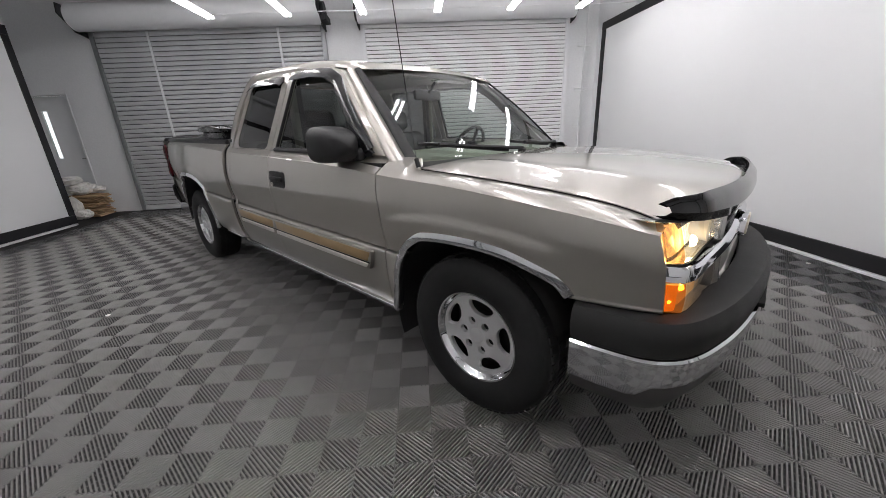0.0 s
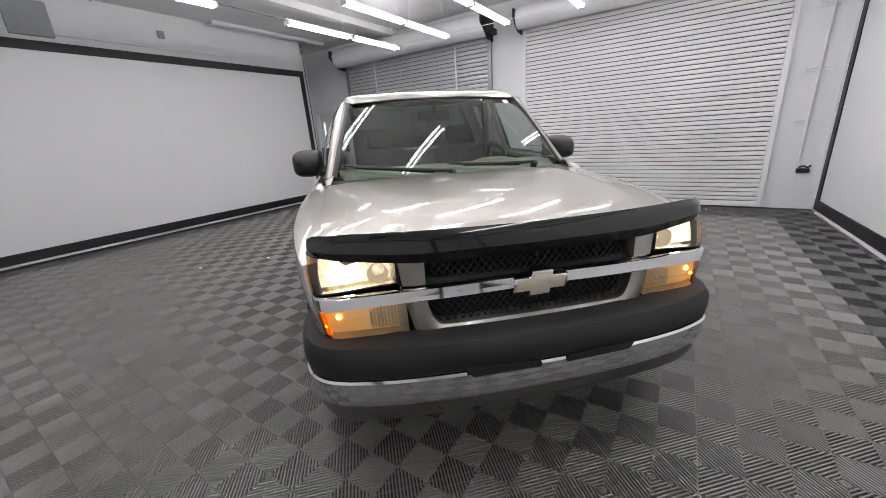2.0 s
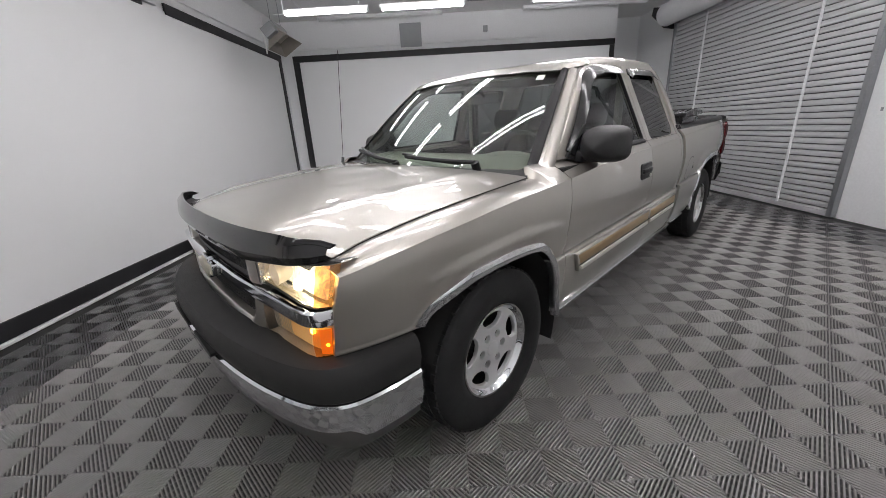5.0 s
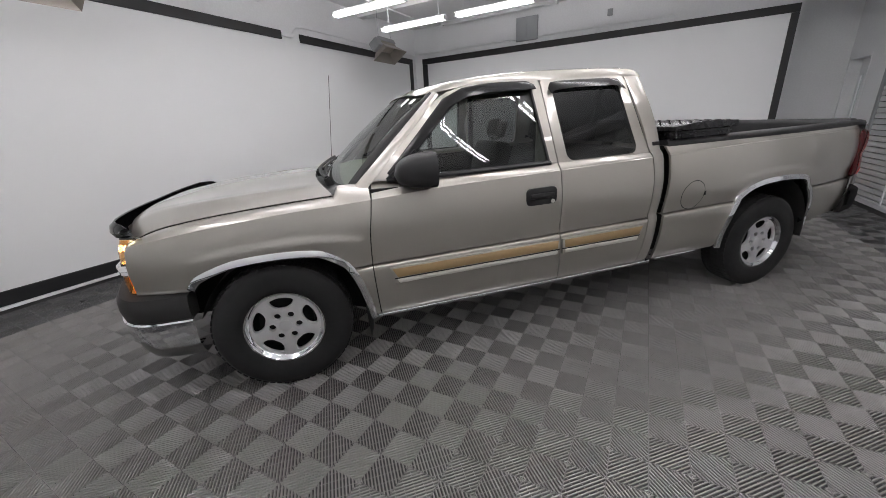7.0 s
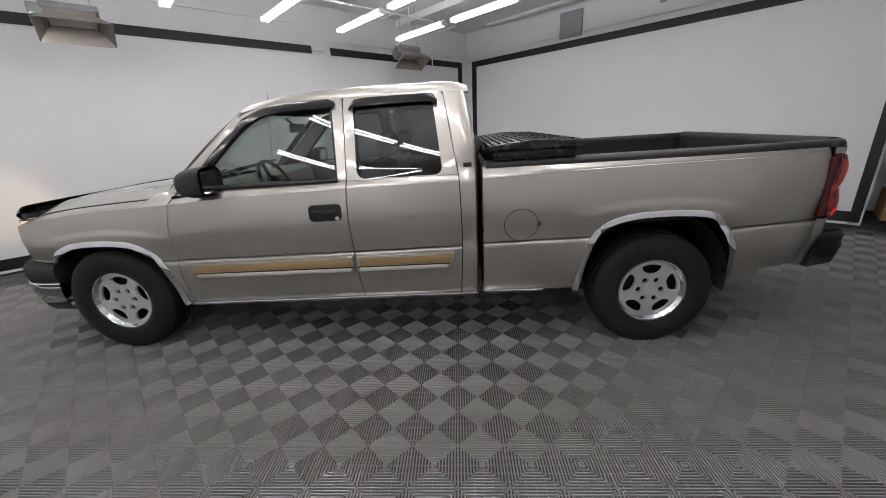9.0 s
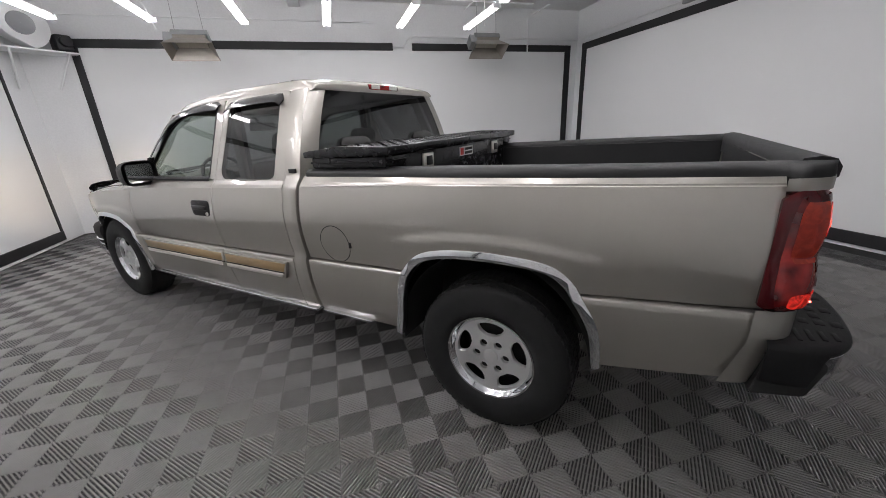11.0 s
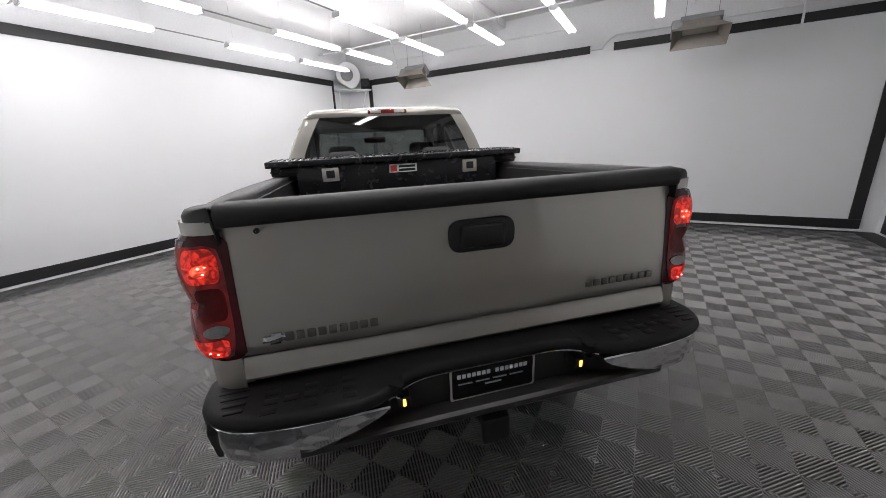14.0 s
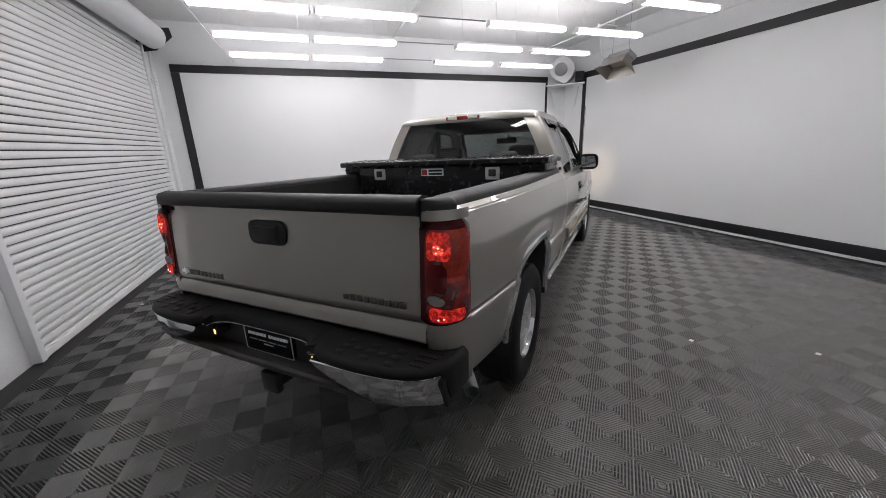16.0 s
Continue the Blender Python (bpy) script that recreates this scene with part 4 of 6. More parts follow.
    # A pillar
    bm = bmesh.new()
    rows = []
    for k in range(-2, 13):
        t = k / 12
        w = Vector((lerp(-0.485, -1.005, t), lerp(0.79, 0.655, t), lerp(1.15, 1.611, t)))
        d = Vector((lerp(-0.583, -1.03, t), lerp(0.834, 0.7, t), lerp(1.165, 1.602, t)))
        mid = (w + d) / 2 + Vector((0.012, 0.008, 0.01))
        rows.append([(p.x, sgn * p.y, p.z) for p in (w - Vector((0.0, 0, 0.02)), w, lerp(w, mid, 0.6) + Vector((0.006, 0, 0.004)), mid, lerp(mid, d, 0.6) + Vector((0.003, 0.004, 0.004)), d, d - Vector((0.0, 0.02, 0)))])
    grid(bm, rows)
    tpart("windscreen_pillar", bm, M_PAINT)

    bm = bmesh.new()
    rows = []
    for k in range(13):
        t = k / 12
        a, b = Vector((lerp(-0.446, -0.994, t), lerp(0.756, 0.627, t), lerp(1.143, 1.617, t))), Vector((lerp(-0.487, -1.006, t), lerp(0.792, 0.657, t), lerp(1.151, 1.612, t)))
        o = Vector((0.018, 0, 0.02)) * 4 * t * (1 - t) * 0.7 + Vector((0.004, 0, 0.004))
        rows.append([(p.x, sgn * p.y, p.z) for p in (a + o - Vector((0, 0, 0.01)), a + o, (a + b) / 2 + o * 0.9 + Vector((0.004, 0, 0.004)), b + o * 0.4, b + o * 0.4 - Vector((0.006, 0, 0.012)))])
    grid(bm, rows)
    tpart("windscreen_moulding", bm, M_TRIM, None, "black rubber windscreen moulding", 80)

    # bed side with its wheel opening
    def bed_low(x):
        a = arch_z(x, ARCH_R)
        if a:
            return a + 0.012
        return 0.382 if x > -3.5 else lerp(0.428, 0.484, (-4.09 - x) / 0.47)

    bm = side_panel(sgn, lambda z: lerp(-4.575, -4.56, (z - 0.7) / 0.4), lambda z: -2.56, bed_low, lambda x: 1.188, 56, ARCH_R)
    rows = [[(x, sgn * (side_y(x, 1.188) - d), z) for x in [lerp(-4.56, -2.56, i / 30) for i in range(31)]] for d, z in ((0.0, 1.188), (0.02, 1.192))]
    rows.append([(x, sgn * 0.775, 1.19) for x, _, _ in rows[-1]])
    rows.append([(x, sgn * 0.775, 0.8) for x, _, _ in rows[-1]])
    grid(bm, rows)
    bed = tpart("bed_side", bm, M_PAINT)
    if sgn > 0:
        bm = bmesh.new()
        disc(bm, 0.0, 0.1, 0.0012)
        lid = tpart("fuel_door", bm, M_PAINT, bed, "round fuel filler door")
        bm = bmesh.new()
        disc(bm, 0.0995, 0.1045, 0.0006)
        box(bm, (-2.905, side_y(-2.9, 0.84) - 0.004, 0.83), (-2.888, side_y(-2.9, 0.84) + 0.004, 0.86), 0.002)
        tpart("fuel_door_gap", bm, M_DARK, lid)

    # rubber cap on the bed rail
    bm = bmesh.new()
    rows = []
    for i in range(31):
        x = lerp(-4.678, -4.56, i / 10) if i < 11 else lerp(-4.56, -2.58, (i - 10) / 20)
        yo = side_y(x, 1.188) if x > -4.56 else curve_at([(-4.678, 0.775), (-4.67, 0.812), (-4.65, 0.838), (-4.625, 0.855), (-4.59, 0.866), (-4.56, side_y(-4.56, 1.188))], x)
        rows.append([(x, sgn * (yo + 0.001), 1.185), (x, sgn * (yo + 0.001), 1.203), (x, sgn * (yo - 0.01), 1.219), (x, sgn * max(yo - 0.035, 0.777), 1.226), (x, sgn * max(yo - 0.08, 0.776), 1.226), (x, sgn * 0.775, 1.224), (x, sgn * 0.766, 1.205), (x, sgn * 0.766, 1.12)])
    vs = grid(bm, rows)
    bm.faces.new(vs[0])
    bm.faces.new(vs[-1][::-1])
    tpart("rail_cap", bm, M_TRIM, bed, "black plastic bed rail cap", 75)

    # chrome arch trims
    for arch in (ARCH_F, ARCH_R):
        line = [Vector(arch[0])]
        for i in range(len(arch) - 1):
            p0, p1, p2, p3 = (Vector(arch[max(0, min(len(arch) - 1, i + d))]) for d in (-1, 0, 1, 2))
            for k in (0.25, 0.5, 0.75, 1.0):
                line.append(0.5 * (2 * p1 + (p2 - p0) * k + (2 * p0 - 5 * p1 + 4 * p2 - p3) * k * k + (3 * p1 - p0 - 3 * p2 + p3) * k**3))
        bm = bmesh.new()
        rows = []
        for i, p in enumerate(line):
            d = (line[min(i + 1, len(line) - 1)] - line[max(i - 1, 0)]).normalized()
            n = Vector((-d.y, d.x))
            wd = 0.037 if i > 3 else 0.031
            o, m2 = p + n * wd, p + n * wd * 0.55
            o.y, m2.y = max(o.y, p.y - 0.006), max(m2.y, p.y - 0.004)
            yo = max(side_y(o.x, o.y), side_y(p.x, max(p.y, 0.5)))
            rows.append([(o.x, sgn * (yo - 0.012), o.y), (o.x, sgn * (yo + 0.003), o.y), (m2.x, sgn * (yo + 0.009), m2.y), (p.x, sgn * (yo + 0.009), p.y), (p.x - n.x * 0.004, sgn * (yo + 0.003), p.y - n.y * 0.004), (p.x - n.x * 0.006, sgn * (yo - 0.03), p.y - n.y * 0.006)])
        grid(bm, rows)
        tpart("arch_trim", bm, M_CHROME, None, "chrome wheel arch trim")

    # dark inner wheel housings
    for cx, a0, a1 in ((-0.04, 0.35, math.pi + 0.35), (-3.63, -0.1, math.pi + 0.15)):
        bm = bmesh.new()
        rows = []
        for i in range(25):
            a = lerp(a0, a1, i / 24)
            x, z = cx + 0.455 * math.cos(a), 0.4 + 0.468 * math.sin(a)
            rows.append([(x, sgn * 0.5, z), (x, sgn * (half_width(cx) - 0.035), z)])
        vs = grid(bm, rows)
        bm.faces.new([row[0] for row in vs])
        tpart("wheel_well", bm, M_WELL, None, "dark wheel well liner")

# rocker strips under the doors
for sgn in (1, -1):
    bm = bmesh.new()
    box(bm, (-2.52, sgn * 0.84, 0.368), (-0.52, sgn * 0.915, 0.388), 0.006)
    box(bm, (-2.95, sgn * 0.84, 0.38), (-2.57, sgn * 0.915, 0.397), 0.006)
    tpart("rocker_trim", bm, M_CHROME, None, "bright rocker trim")

# -- roof, hood, glass --
bm = bmesh.new()
rows = []
for i in range(33):
    k = i / 32
    x = lerp(-0.945, -2.47, k)
    drop = curve_at([(-2.48, -0.036), (-2.44, -0.018), (-2.38, -0.007), (-2.2, 0.0), (-1.7, 0.001), (-1.4, -0.013), (-1.15, -0.04), (-1.03, -0.062), (-0.97, -0.084), (-0.945, -0.106)], x)
    edge = curve_at([(-2.48, 0.66), (-2.3, 0.675), (-1.3, 0.675), (-1.1, 0.668), (-0.96, 0.61)], x)
    low = curve_at([(-2.48, 1.642), (-2.3, 1.652), (-1.25, 1.648), (-1.05, 1.62), (-0.945, 1.608)], x)
    half = [(edge, low), (edge - 0.006, lerp(low, 1.716 + drop, 0.45)), (edge - 0.024, lerp(low, 1.716 + drop, 0.85)), (edge - 0.06, 1.717 + drop), (0.42, 1.727 + drop), (0.2, 1.733 + drop)]
    bow = 0.05 * (1 - k) ** 6
    rows.append([(x + bow * (1 - (y / 0.7) ** 2), y, z) for y, z in half] + [(x + bow, 0, 1.735 + drop)] + [(x + bow * (1 - (y / 0.7) ** 2), -y, z) for y, z in half[::-1]])
for back, k in ((0.012, 0.25), (0.016, 0.7), (0.012, 1.0)):
    rows.append([(x - back, y * (1 - 0.012 * k), lerp(z, min(z, 1.645), k)) for x, y, z in rows[32]])
grid(bm, rows)
roof = tpart("roof", bm, M_PAINT)

bm = bmesh.new()
HOOD_MID = [(-0.36, 1.15), (-0.1, 1.15), (0.25, 1.135), (0.5, 1.118), (0.64, 1.104), (0.73, 1.088), (0.78, 1.062)]
rows = []
NY = 32
for i in range(41):
    k = i / 40
    row = []
    for j in range(NY + 1):
        v = -1 + 2 * j / NY
        front = lerp(0.78, 0.655, abs(v) ** 2.6)
        rear = lerp(-0.25, -0.362, abs(v) ** 2)
        x = lerp(rear, front, k)
        y = v * (curve_at(HOODLINE_Y, x) - 0.005)
        zs = curve_at(HOODLINE_Z, x)
        zm = curve_at(HOOD_MID, x + (0.78 - front) * k)
        ridge = 0.012 * math.exp(-(((abs(v) - 0.74 + 0.04 * k) / 0.05) ** 2)) * math.sin(min(1, k * 4) * math.pi / 2) * (1 - k**6)
        z = lerp(zm, zs + 0.008, abs(v) ** lerp(3.2, 4.5, k)) + ridge
        row.append((x, y, z))
    rows.append(row)
vs = grid(bm, rows)
ring = vs[0] + [r[-1] for r in vs[1:-1]] + vs[-1][::-1] + [r[0] for r in vs[-2:0:-1]]
lip = [bm.verts.new((v.co.x, v.co.y * 0.998, v.co.z - 0.004)) for v in ring]
low = [bm.verts.new((v.co.x, v.co.y * 0.992, v.co.z - 0.035)) for v in ring]
for k in range(len(ring)):
    m = (k + 1) % len(ring)
    bm.faces.new((ring[k], ring[m], lip[m], lip[k]))
    # flange under the lip is coloured near black as the hood gap's shadow
    bm.faces.new((lip[k], lip[m], low[m], low[k])).material_index = 1
hood = tpart("hood", bm, [M_PAINT, M_DARK])

# cowl and windscreen
bm = bmesh.new()
rows = []
for j in range(17):
    v = -1 + 2 * j / 16
    rows.append([(lerp(-0.24, -0.32, v * v), v * 0.83, lerp(1.12, 1.105, v * v)), (lerp(-0.35, -0.42, v * v), v * 0.79, lerp(1.13, 1.135, v * v)), (lerp(-0.5, -0.55, v * v), v * 0.78, 1.12)])
grid(bm, rows)
tpart("cowl", bm, M_TRIM, None, "black plastic cowl grille under the windscreen")


def windscreen(t, v):
    b = Vector((lerp(-0.3, -0.45, v * v), v * 0.762, lerp(1.125, 1.143, v * v)))
    a = Vector((lerp(-0.925, -0.997, v * v), v * 0.634, lerp(1.644, 1.616, v * v)))
    p = b.lerp(a, t)
    return p + Vector((0.022, 0, 0.024)) * (4 * t * (1 - t)) * 0.6


bm = bmesh.new()
grid(bm, [[windscreen(i / 16, -1 + 2 * j / 16) for j in range(17)] for i in range(17)])
ws = tpart("windscreen", bm, M_WSHIELD, None, "clear windscreen glass with lamp reflections")
bm = bmesh.new()
for t0, t1, v0, v1 in ((0.985, 1.0, -1, 1),):
    grid(bm, [[windscreen(lerp(t0, t1, i / 2), lerp(v0, v1, j / 16)) - Vector((0.004, 0, 0.004)) for j in range(17)] for i in range(3)])
tpart("shade_band", bm, M_TRIM, ws, "dark shade band at the top of the glass")
bm = bmesh.new()
grid(bm, [[windscreen(lerp(0.86, 0.92, i / 2), lerp(0.8, 0.87, j / 2)) + Vector((0.003, 0, 0.003)) for j in range(3)] for i in range(3)])
tpart("inspection_sticker", bm, M_BAG, ws, "small white windscreen sticker")

# rear glass
bm = bmesh.new()
rows = []
for i in range(9):
    t = i / 8
    z = lerp(1.2, 1.645, t)
    xr = -2.53 + 0.06 * max(0, (z - 1.165) / 0.485) ** 1.5
    y = cab_y(z) - 0.1
    rows.append([(xr - 0.012 * (1 - v * v), v * y, z) for v in [-1 + 2 * j / 12 for j in range(13)]])
grid(bm, rows)
rg = tpart("rear_window", bm, M_REARTINT, None, "dark tinted rear cab window")
bm = bmesh.new()
rows = []
for k, (za, g) in enumerate(((1.2, 0.0), (1.175, 0.0))):
    rows.append([(-2.545, v * 0.82, za) for v in (-1, -0.5, 0, 0.5, 1)])
rows.append([(-2.53, v * 0.83, 0.5) for v in (-1, -0.5, 0, 0.5, 1)])
grid(bm, rows)
tpart("cab_back", bm, M_PAINT)
bm = bmesh.new()
box(bm, (-2.492, -0.165, 1.664), (-2.44, 0.165, 1.7), 0.01)
stop = tpart("high_stop_lamp", bm, M_REDLENS, roof, "red and clear high stop lamp")
for y in (-0.1, 0.1):
    bm = bmesh.new()
    box(bm, (-2.496, y - 0.045, 1.669), (-2.485, y + 0.045, 1.695), 0.003)
    tpart("cargo_lens", bm, M_CARGO, stop, "pale clear cargo lamp lens")

# seams: dark inner shell behind the panels
INNER = [((-2.5, -0.9, 0.42), (-0.52, 0.9, 0.6)), ((-0.52, -0.5, 0.42), (0.66, 0.5, 0.95)), ((-0.62, -0.84, 0.6), (-0.5, 0.84, 1.1)), ((-4.55, -0.5, 0.5), (-2.5, 0.5, 0.78)), ((-4.5, -0.8, 0.52), (-4.12, 0.8, 0.78)), ((-3.08, -0.85, 0.44), (-2.55, 0.85, 0.78))]
for sg in (1, -1):
    INNER += [((-2.5, sg * 0.8, 0.6), (-0.56, sg * 0.885, 1.13)), ((-1.74, sg * 0.62, 1.12), (-1.7, sg * 0.66, 1.62))]
for lo, hi in INNER:
    tpart("underbody", box(bmesh.new(), lo, hi), M_DARK, None, "dark chassis and inner body")

# -- front end --
FRONT = [(0.0, 0.79), (0.3, 0.785), (0.45, 0.772), (0.55, 0.762), (0.65, 0.751), (0.72, 0.743), (0.758, 0.735), (0.784, 0.722), (0.803, 0.702), (0.816, 0.668)]


def fx(y):
    return curve_at(FRONT, abs(y))


NOSE_TUCK = [(0.68, -0.026), (0.72, -0.021), (0.76, -0.014), (0.8, -0.006), (0.88, 0.006), (0.95, 0.014), (1.0, 0.004)]


def tuck(y, z):
    """The nose corners follow the fender's section, so that the lamps end flush with it."""
    return y * (1 + curve_at(NOSE_TUCK, z) * min(1, abs(y) / 0.805) ** 6)


def nose(y, z, off=0.0):
    """A place on the nose; the upper lamps lean back."""
    return (fx(y) + off - 0.24 * max(0, z - 0.84) * min(1, abs(y) / 0.6) ** 2, tuck(y, z), z)


def front_sheet(bm, ys, z_lo, z_hi, off=0.0, n=12, m=4, bulge=0.0):
    """A sheet over the nose between y limits; heights may vary with y."""
    lo = z_lo if callable(z_lo) else (lambda y: z_lo)
    hi = z_hi if callable(z_hi) else (lambda y: z_hi)
    rows = []
    for i in range(n + 1):
        y = lerp(ys[0], ys[1], i / n)
        rows.append([nose(y, lerp(lo(y), hi(y), k / m), off + bulge * math.sin(math.pi * k / m)) for k in range(m + 1)])
    return grid(bm, rows)


bm = bmesh.new()
box(bm, (0.62, -0.5, 0.7), (0.65, 0.5, 1.0))
grille = tpart("grille", bm, M_DARK, None, "black mesh grille with a chrome bar and emblem")
bm = bmesh.new()
front_sheet(bm, (-0.52, 0.52), 0.71, 1.04, -0.075)
tpart("grille_back", bm, M_DARK, grille)


def lattice(bm, half, z0, z1, step=0.029, tilt=0.85, r=0.0032, narrow=0.0):
    h = z1 - z0
    for d in (1, -1):
        n = int((2 * half + h) / step) + 2
        for i in range(-2, n):
            pts = []
            for k in range(7):
                t = k / 6
                y = -half - h * tilt * 0.5 + i * step + (t if d > 0 else 1 - t) * h * tilt
                if abs(y) < half - narrow * (1 - t):
                    pts.append((fx(y) - 0.03, y, z0 + t * h))
            if len(pts) > 1:
                tube(bm, pts, r, 4)


bm = bmesh.new()
lattice(bm, 0.405, 0.9, 1.02)
tpart("upper_mesh", bm, M_TRIM, grille, "dark diamond lattice")
bm = bmesh.new()
lattice(bm, 0.44, 0.735, 0.85, narrow=0.07)
tpart("lower_mesh", bm, M_TRIM, grille, "dark diamond lattice")
bm = bmesh.new()
front_sheet(bm, (-0.41, 0.41), 0.895, 0.912, -0.02)
front_sheet(bm, (-0.41, 0.41), 1.01, 1.035, -0.02)
tpart("mesh_frame", bm, M_TRIM, grille)

# painted surround: side bars and the lower lip
bm = bmesh.new()
for s in (1, -1):
    rows = []
    for k in range(5):
        z = lerp(0.9, 1.02, k / 4)
        y0, y1 = 0.408, 0.5 + 0.012 * k / 4
        rows.append([(fx(y0) - 0.05, s * y0, z), (fx(y0) - 0.002, s * (y0 + 0.006), z), (fx(0.46) + 0.006, s * 0.455, z), (fx(y1) - 0.002, s * (y1 - 0.004), z), (fx(y1) - 0.05, s * y1, z)])
    grid(bm, rows)
rows = []
for i in range(41):
    a = -1 + 2 * i / 40
    y = 0.492 * a
    k = max(0, (abs(a) - 0.72) / 0.28)
    zi = 0.738 + 0.1 * k**2.2
    zo = 0.672 + 0.03 * a * a + 0.145 * max(0, (abs(a) - 0.9) / 0.1) ** 2
    yi = y * lerp(1, 0.84, k)
    rows.append([(fx(yi) - 0.06, yi, zi), (fx(yi) - 0.002, yi, zi - 0.003), (fx(y) + 0.012, lerp(yi, y, 0.4), lerp(zi, zo, 0.3)), (fx(y) + 0.012, lerp(yi, y, 0.7), lerp(zi, zo, 0.7)), (fx(y), y, zo), (fx(y) - 0.05, y, zo - 0.004)])
grid(bm, rows)
tpart("grille_surround", bm, M_PAINT, grille, "body-coloured grille surround")

# chrome bar across the lamps
bm = bmesh.new()
rows = []
for i in range(73):
    y = math.copysign(0.818 * (1 - (1 - abs(i - 36) / 36) ** 1.6), i - 36)
    k = abs(y) / 0.818
    zc = lerp(0.875, 0.852, k**1.7)
    h = 0.027
    x = fx(y)
    rows.append([(x - 0.03, y, zc + h), (x + 0.004, y, zc + h), (x + 0.015, y, zc + h * 0.75), (x + 0.017, y, zc - h * 0.1), (x + 0.009, y, zc - h * 0.2), (x + 0.011, y, zc - h * 0.85), (x + 0.0, y, zc - h), (x - 0.03, y, zc - h)])
vs = grid(bm, rows)
bm.faces.new(vs[0])
bm.faces.new(vs[-1][::-1])
tpart("chrome_bar", bm, M_CHROME, grille, "bright chrome grille bar")
bm = bmesh.new()
bow = [(-0.105, -0.027), (-0.042, -0.027), (-0.042, -0.049), (0.042, -0.049), (0.042, -0.027), (0.105, -0.027), (0.105, 0.027), (0.042, 0.027), (0.042, 0.049), (-0.042, 0.049), (-0.042, 0.027), (-0.105, 0.027)]
prism(bm, [(y + 0.16 * z, z + 0.868) for y, z in bow], "x", 0.78, 0.823, 0.005)
emblem = tpart("emblem", bm, M_CHROME, grille, "bow-tie shaped emblem with a chrome edge")
bm = bmesh.new()
prism(bm, [(0.9 * (y + 0.16 * z), z * 0.84 + 0.868) for y, z in bow], "x", 0.815, 0.828, 0.003)
tpart("emblem_face", bm, mat("pale_gold_emblem", (0.62, 0.58, 0.48), 0.35, 0.4, var=0.1, scale=30), emblem)

for s in (1, -1):
    # headlamp
    def head_top(y):
        return lerp(0.985, 1.012, min(1, (abs(y) - 0.51) / 0.28))

    def head_low(y):
        return lerp(0.912, 0.884, min(1, (abs(y) - 0.51) / 0.3))

    bm = bmesh.new()
    front_sheet(bm, (s * 0.515, s * 0.815), head_low, head_top, -0.07, 16)
    y = 0.515
    grid(bm, [[(fx(y) - 0.07, s * y, head_low(y)), (fx(y) - 0.07, s * y, head_top(y))], [(fx(y), s * y, head_low(y)), (fx(y), s * y, head_top(y))]])
    for zf in (head_low, head_top):
        grid(bm, [[nose(s * y, zf(y), o) for y in [lerp(0.515, 0.815, i / 8) for i in range(9)]] for o in (-0.07, -0.003)])
    lamp = tpart("headlamp", bm, M_REFLECTOR, None, "lit headlamp with hazy lens and amber corner")
    bm = bmesh.new()
    front_sheet(bm, (s * 0.512, s * 0.772), head_low, head_top, 0.0, 14, 4, 0.006)
    tpart("lens", bm, M_LENS, lamp, "hazy clear lens")
    bm = bmesh.new()
    front_sheet(bm, (s * 0.773, s * 0.815), head_low, head_top, 0.0, 6, 4, 0.004)
    tpart("amber_corner", bm, M_BROWNPANE, lamp, "amber side marker lens")
    bm = bmesh.new()
    c = Vector((fx(0.69) - 0.03, s * 0.69, 0.938))
    lathe(bm, [(0.0005, 0.012), (0.012, 0.009), (0.018, 0.003), (0.02, -0.006)], 20, "x", Matrix.Translation(c))
    tpart("low_beam_bulb", bm, M_HEAD, lamp, "glowing low beam")
    bm = bmesh.new()
    front_sheet(bm, (s * 0.53, s * 0.775), lambda y: head_low(y) + 0.008, lambda y: head_top(y) - 0.012, -0.045, 12)
    tpart("lit_reflector", bm, M_HEADLIT, lamp, "bright lit reflector")
    for yy, zz, rr in ((0.575, 0.95, 0.036),):
        bm = bmesh.new()
        lathe(bm, [(rr * 0.2, -0.05), (rr * 0.6, -0.04), (rr * 0.9, -0.015), (rr, 0.012), (rr * 1.06, 0.012)], 24, "x", Matrix.Translation((fx(yy) - 0.03, s * yy, zz)))
        tpart("reflector_bowl", bm, M_HEADWARM, lamp)
    bm = bmesh.new()
    for zf, o in ((head_low, -0.003), (head_top, 0.006)):
        bmx = [lerp(0.508, 0.816, i / 12) for i in range(13)]
        grid(bm, [[nose(s * y, zf(y) + o * 0.2, 0.003) for y in bmx], [nose(s * y, zf(y) + o, 0.003) for y in bmx], [nose(s * y, zf(y) + o, -0.05) for y in bmx]])
    grid(bm, [[(fx(0.512) + 0.003, s * 0.512, head_low(0.512)), (fx(0.512) + 0.003, s * 0.512, head_top(0.512))], [(fx(0.505) + 0.003, s * 0.504, head_low(0.512)), (fx(0.505) + 0.003, s * 0.504, head_top(0.512))]])
    tpart("lamp_gasket", bm, M_TRIM, lamp)

    # turn signal below the bar
    def turn_top(y):
        return lerp(0.846, 0.818, min(1, max(0, (abs(y) - 0.5) / 0.3)))

    def turn_low(y):
        return lerp(0.722, 0.714, min(1, max(0, (abs(y) - 0.5) / 0.3)))

    bm = bmesh.new()
    front_sheet(bm, (s * 0.485, s * 0.815), turn_low, turn_top, -0.05, 12)
    for zf in (turn_low, turn_top):
        ys = [lerp(0.485, 0.815, i / 8) for i in range(9)]
        grid(bm, [[(fx(y) - 0.05, s * tuck(y, zf(y)), zf(y)) for y in ys], [(fx(y) - 0.003, s * tuck(y, zf(y)), zf(y)) for y in ys]])
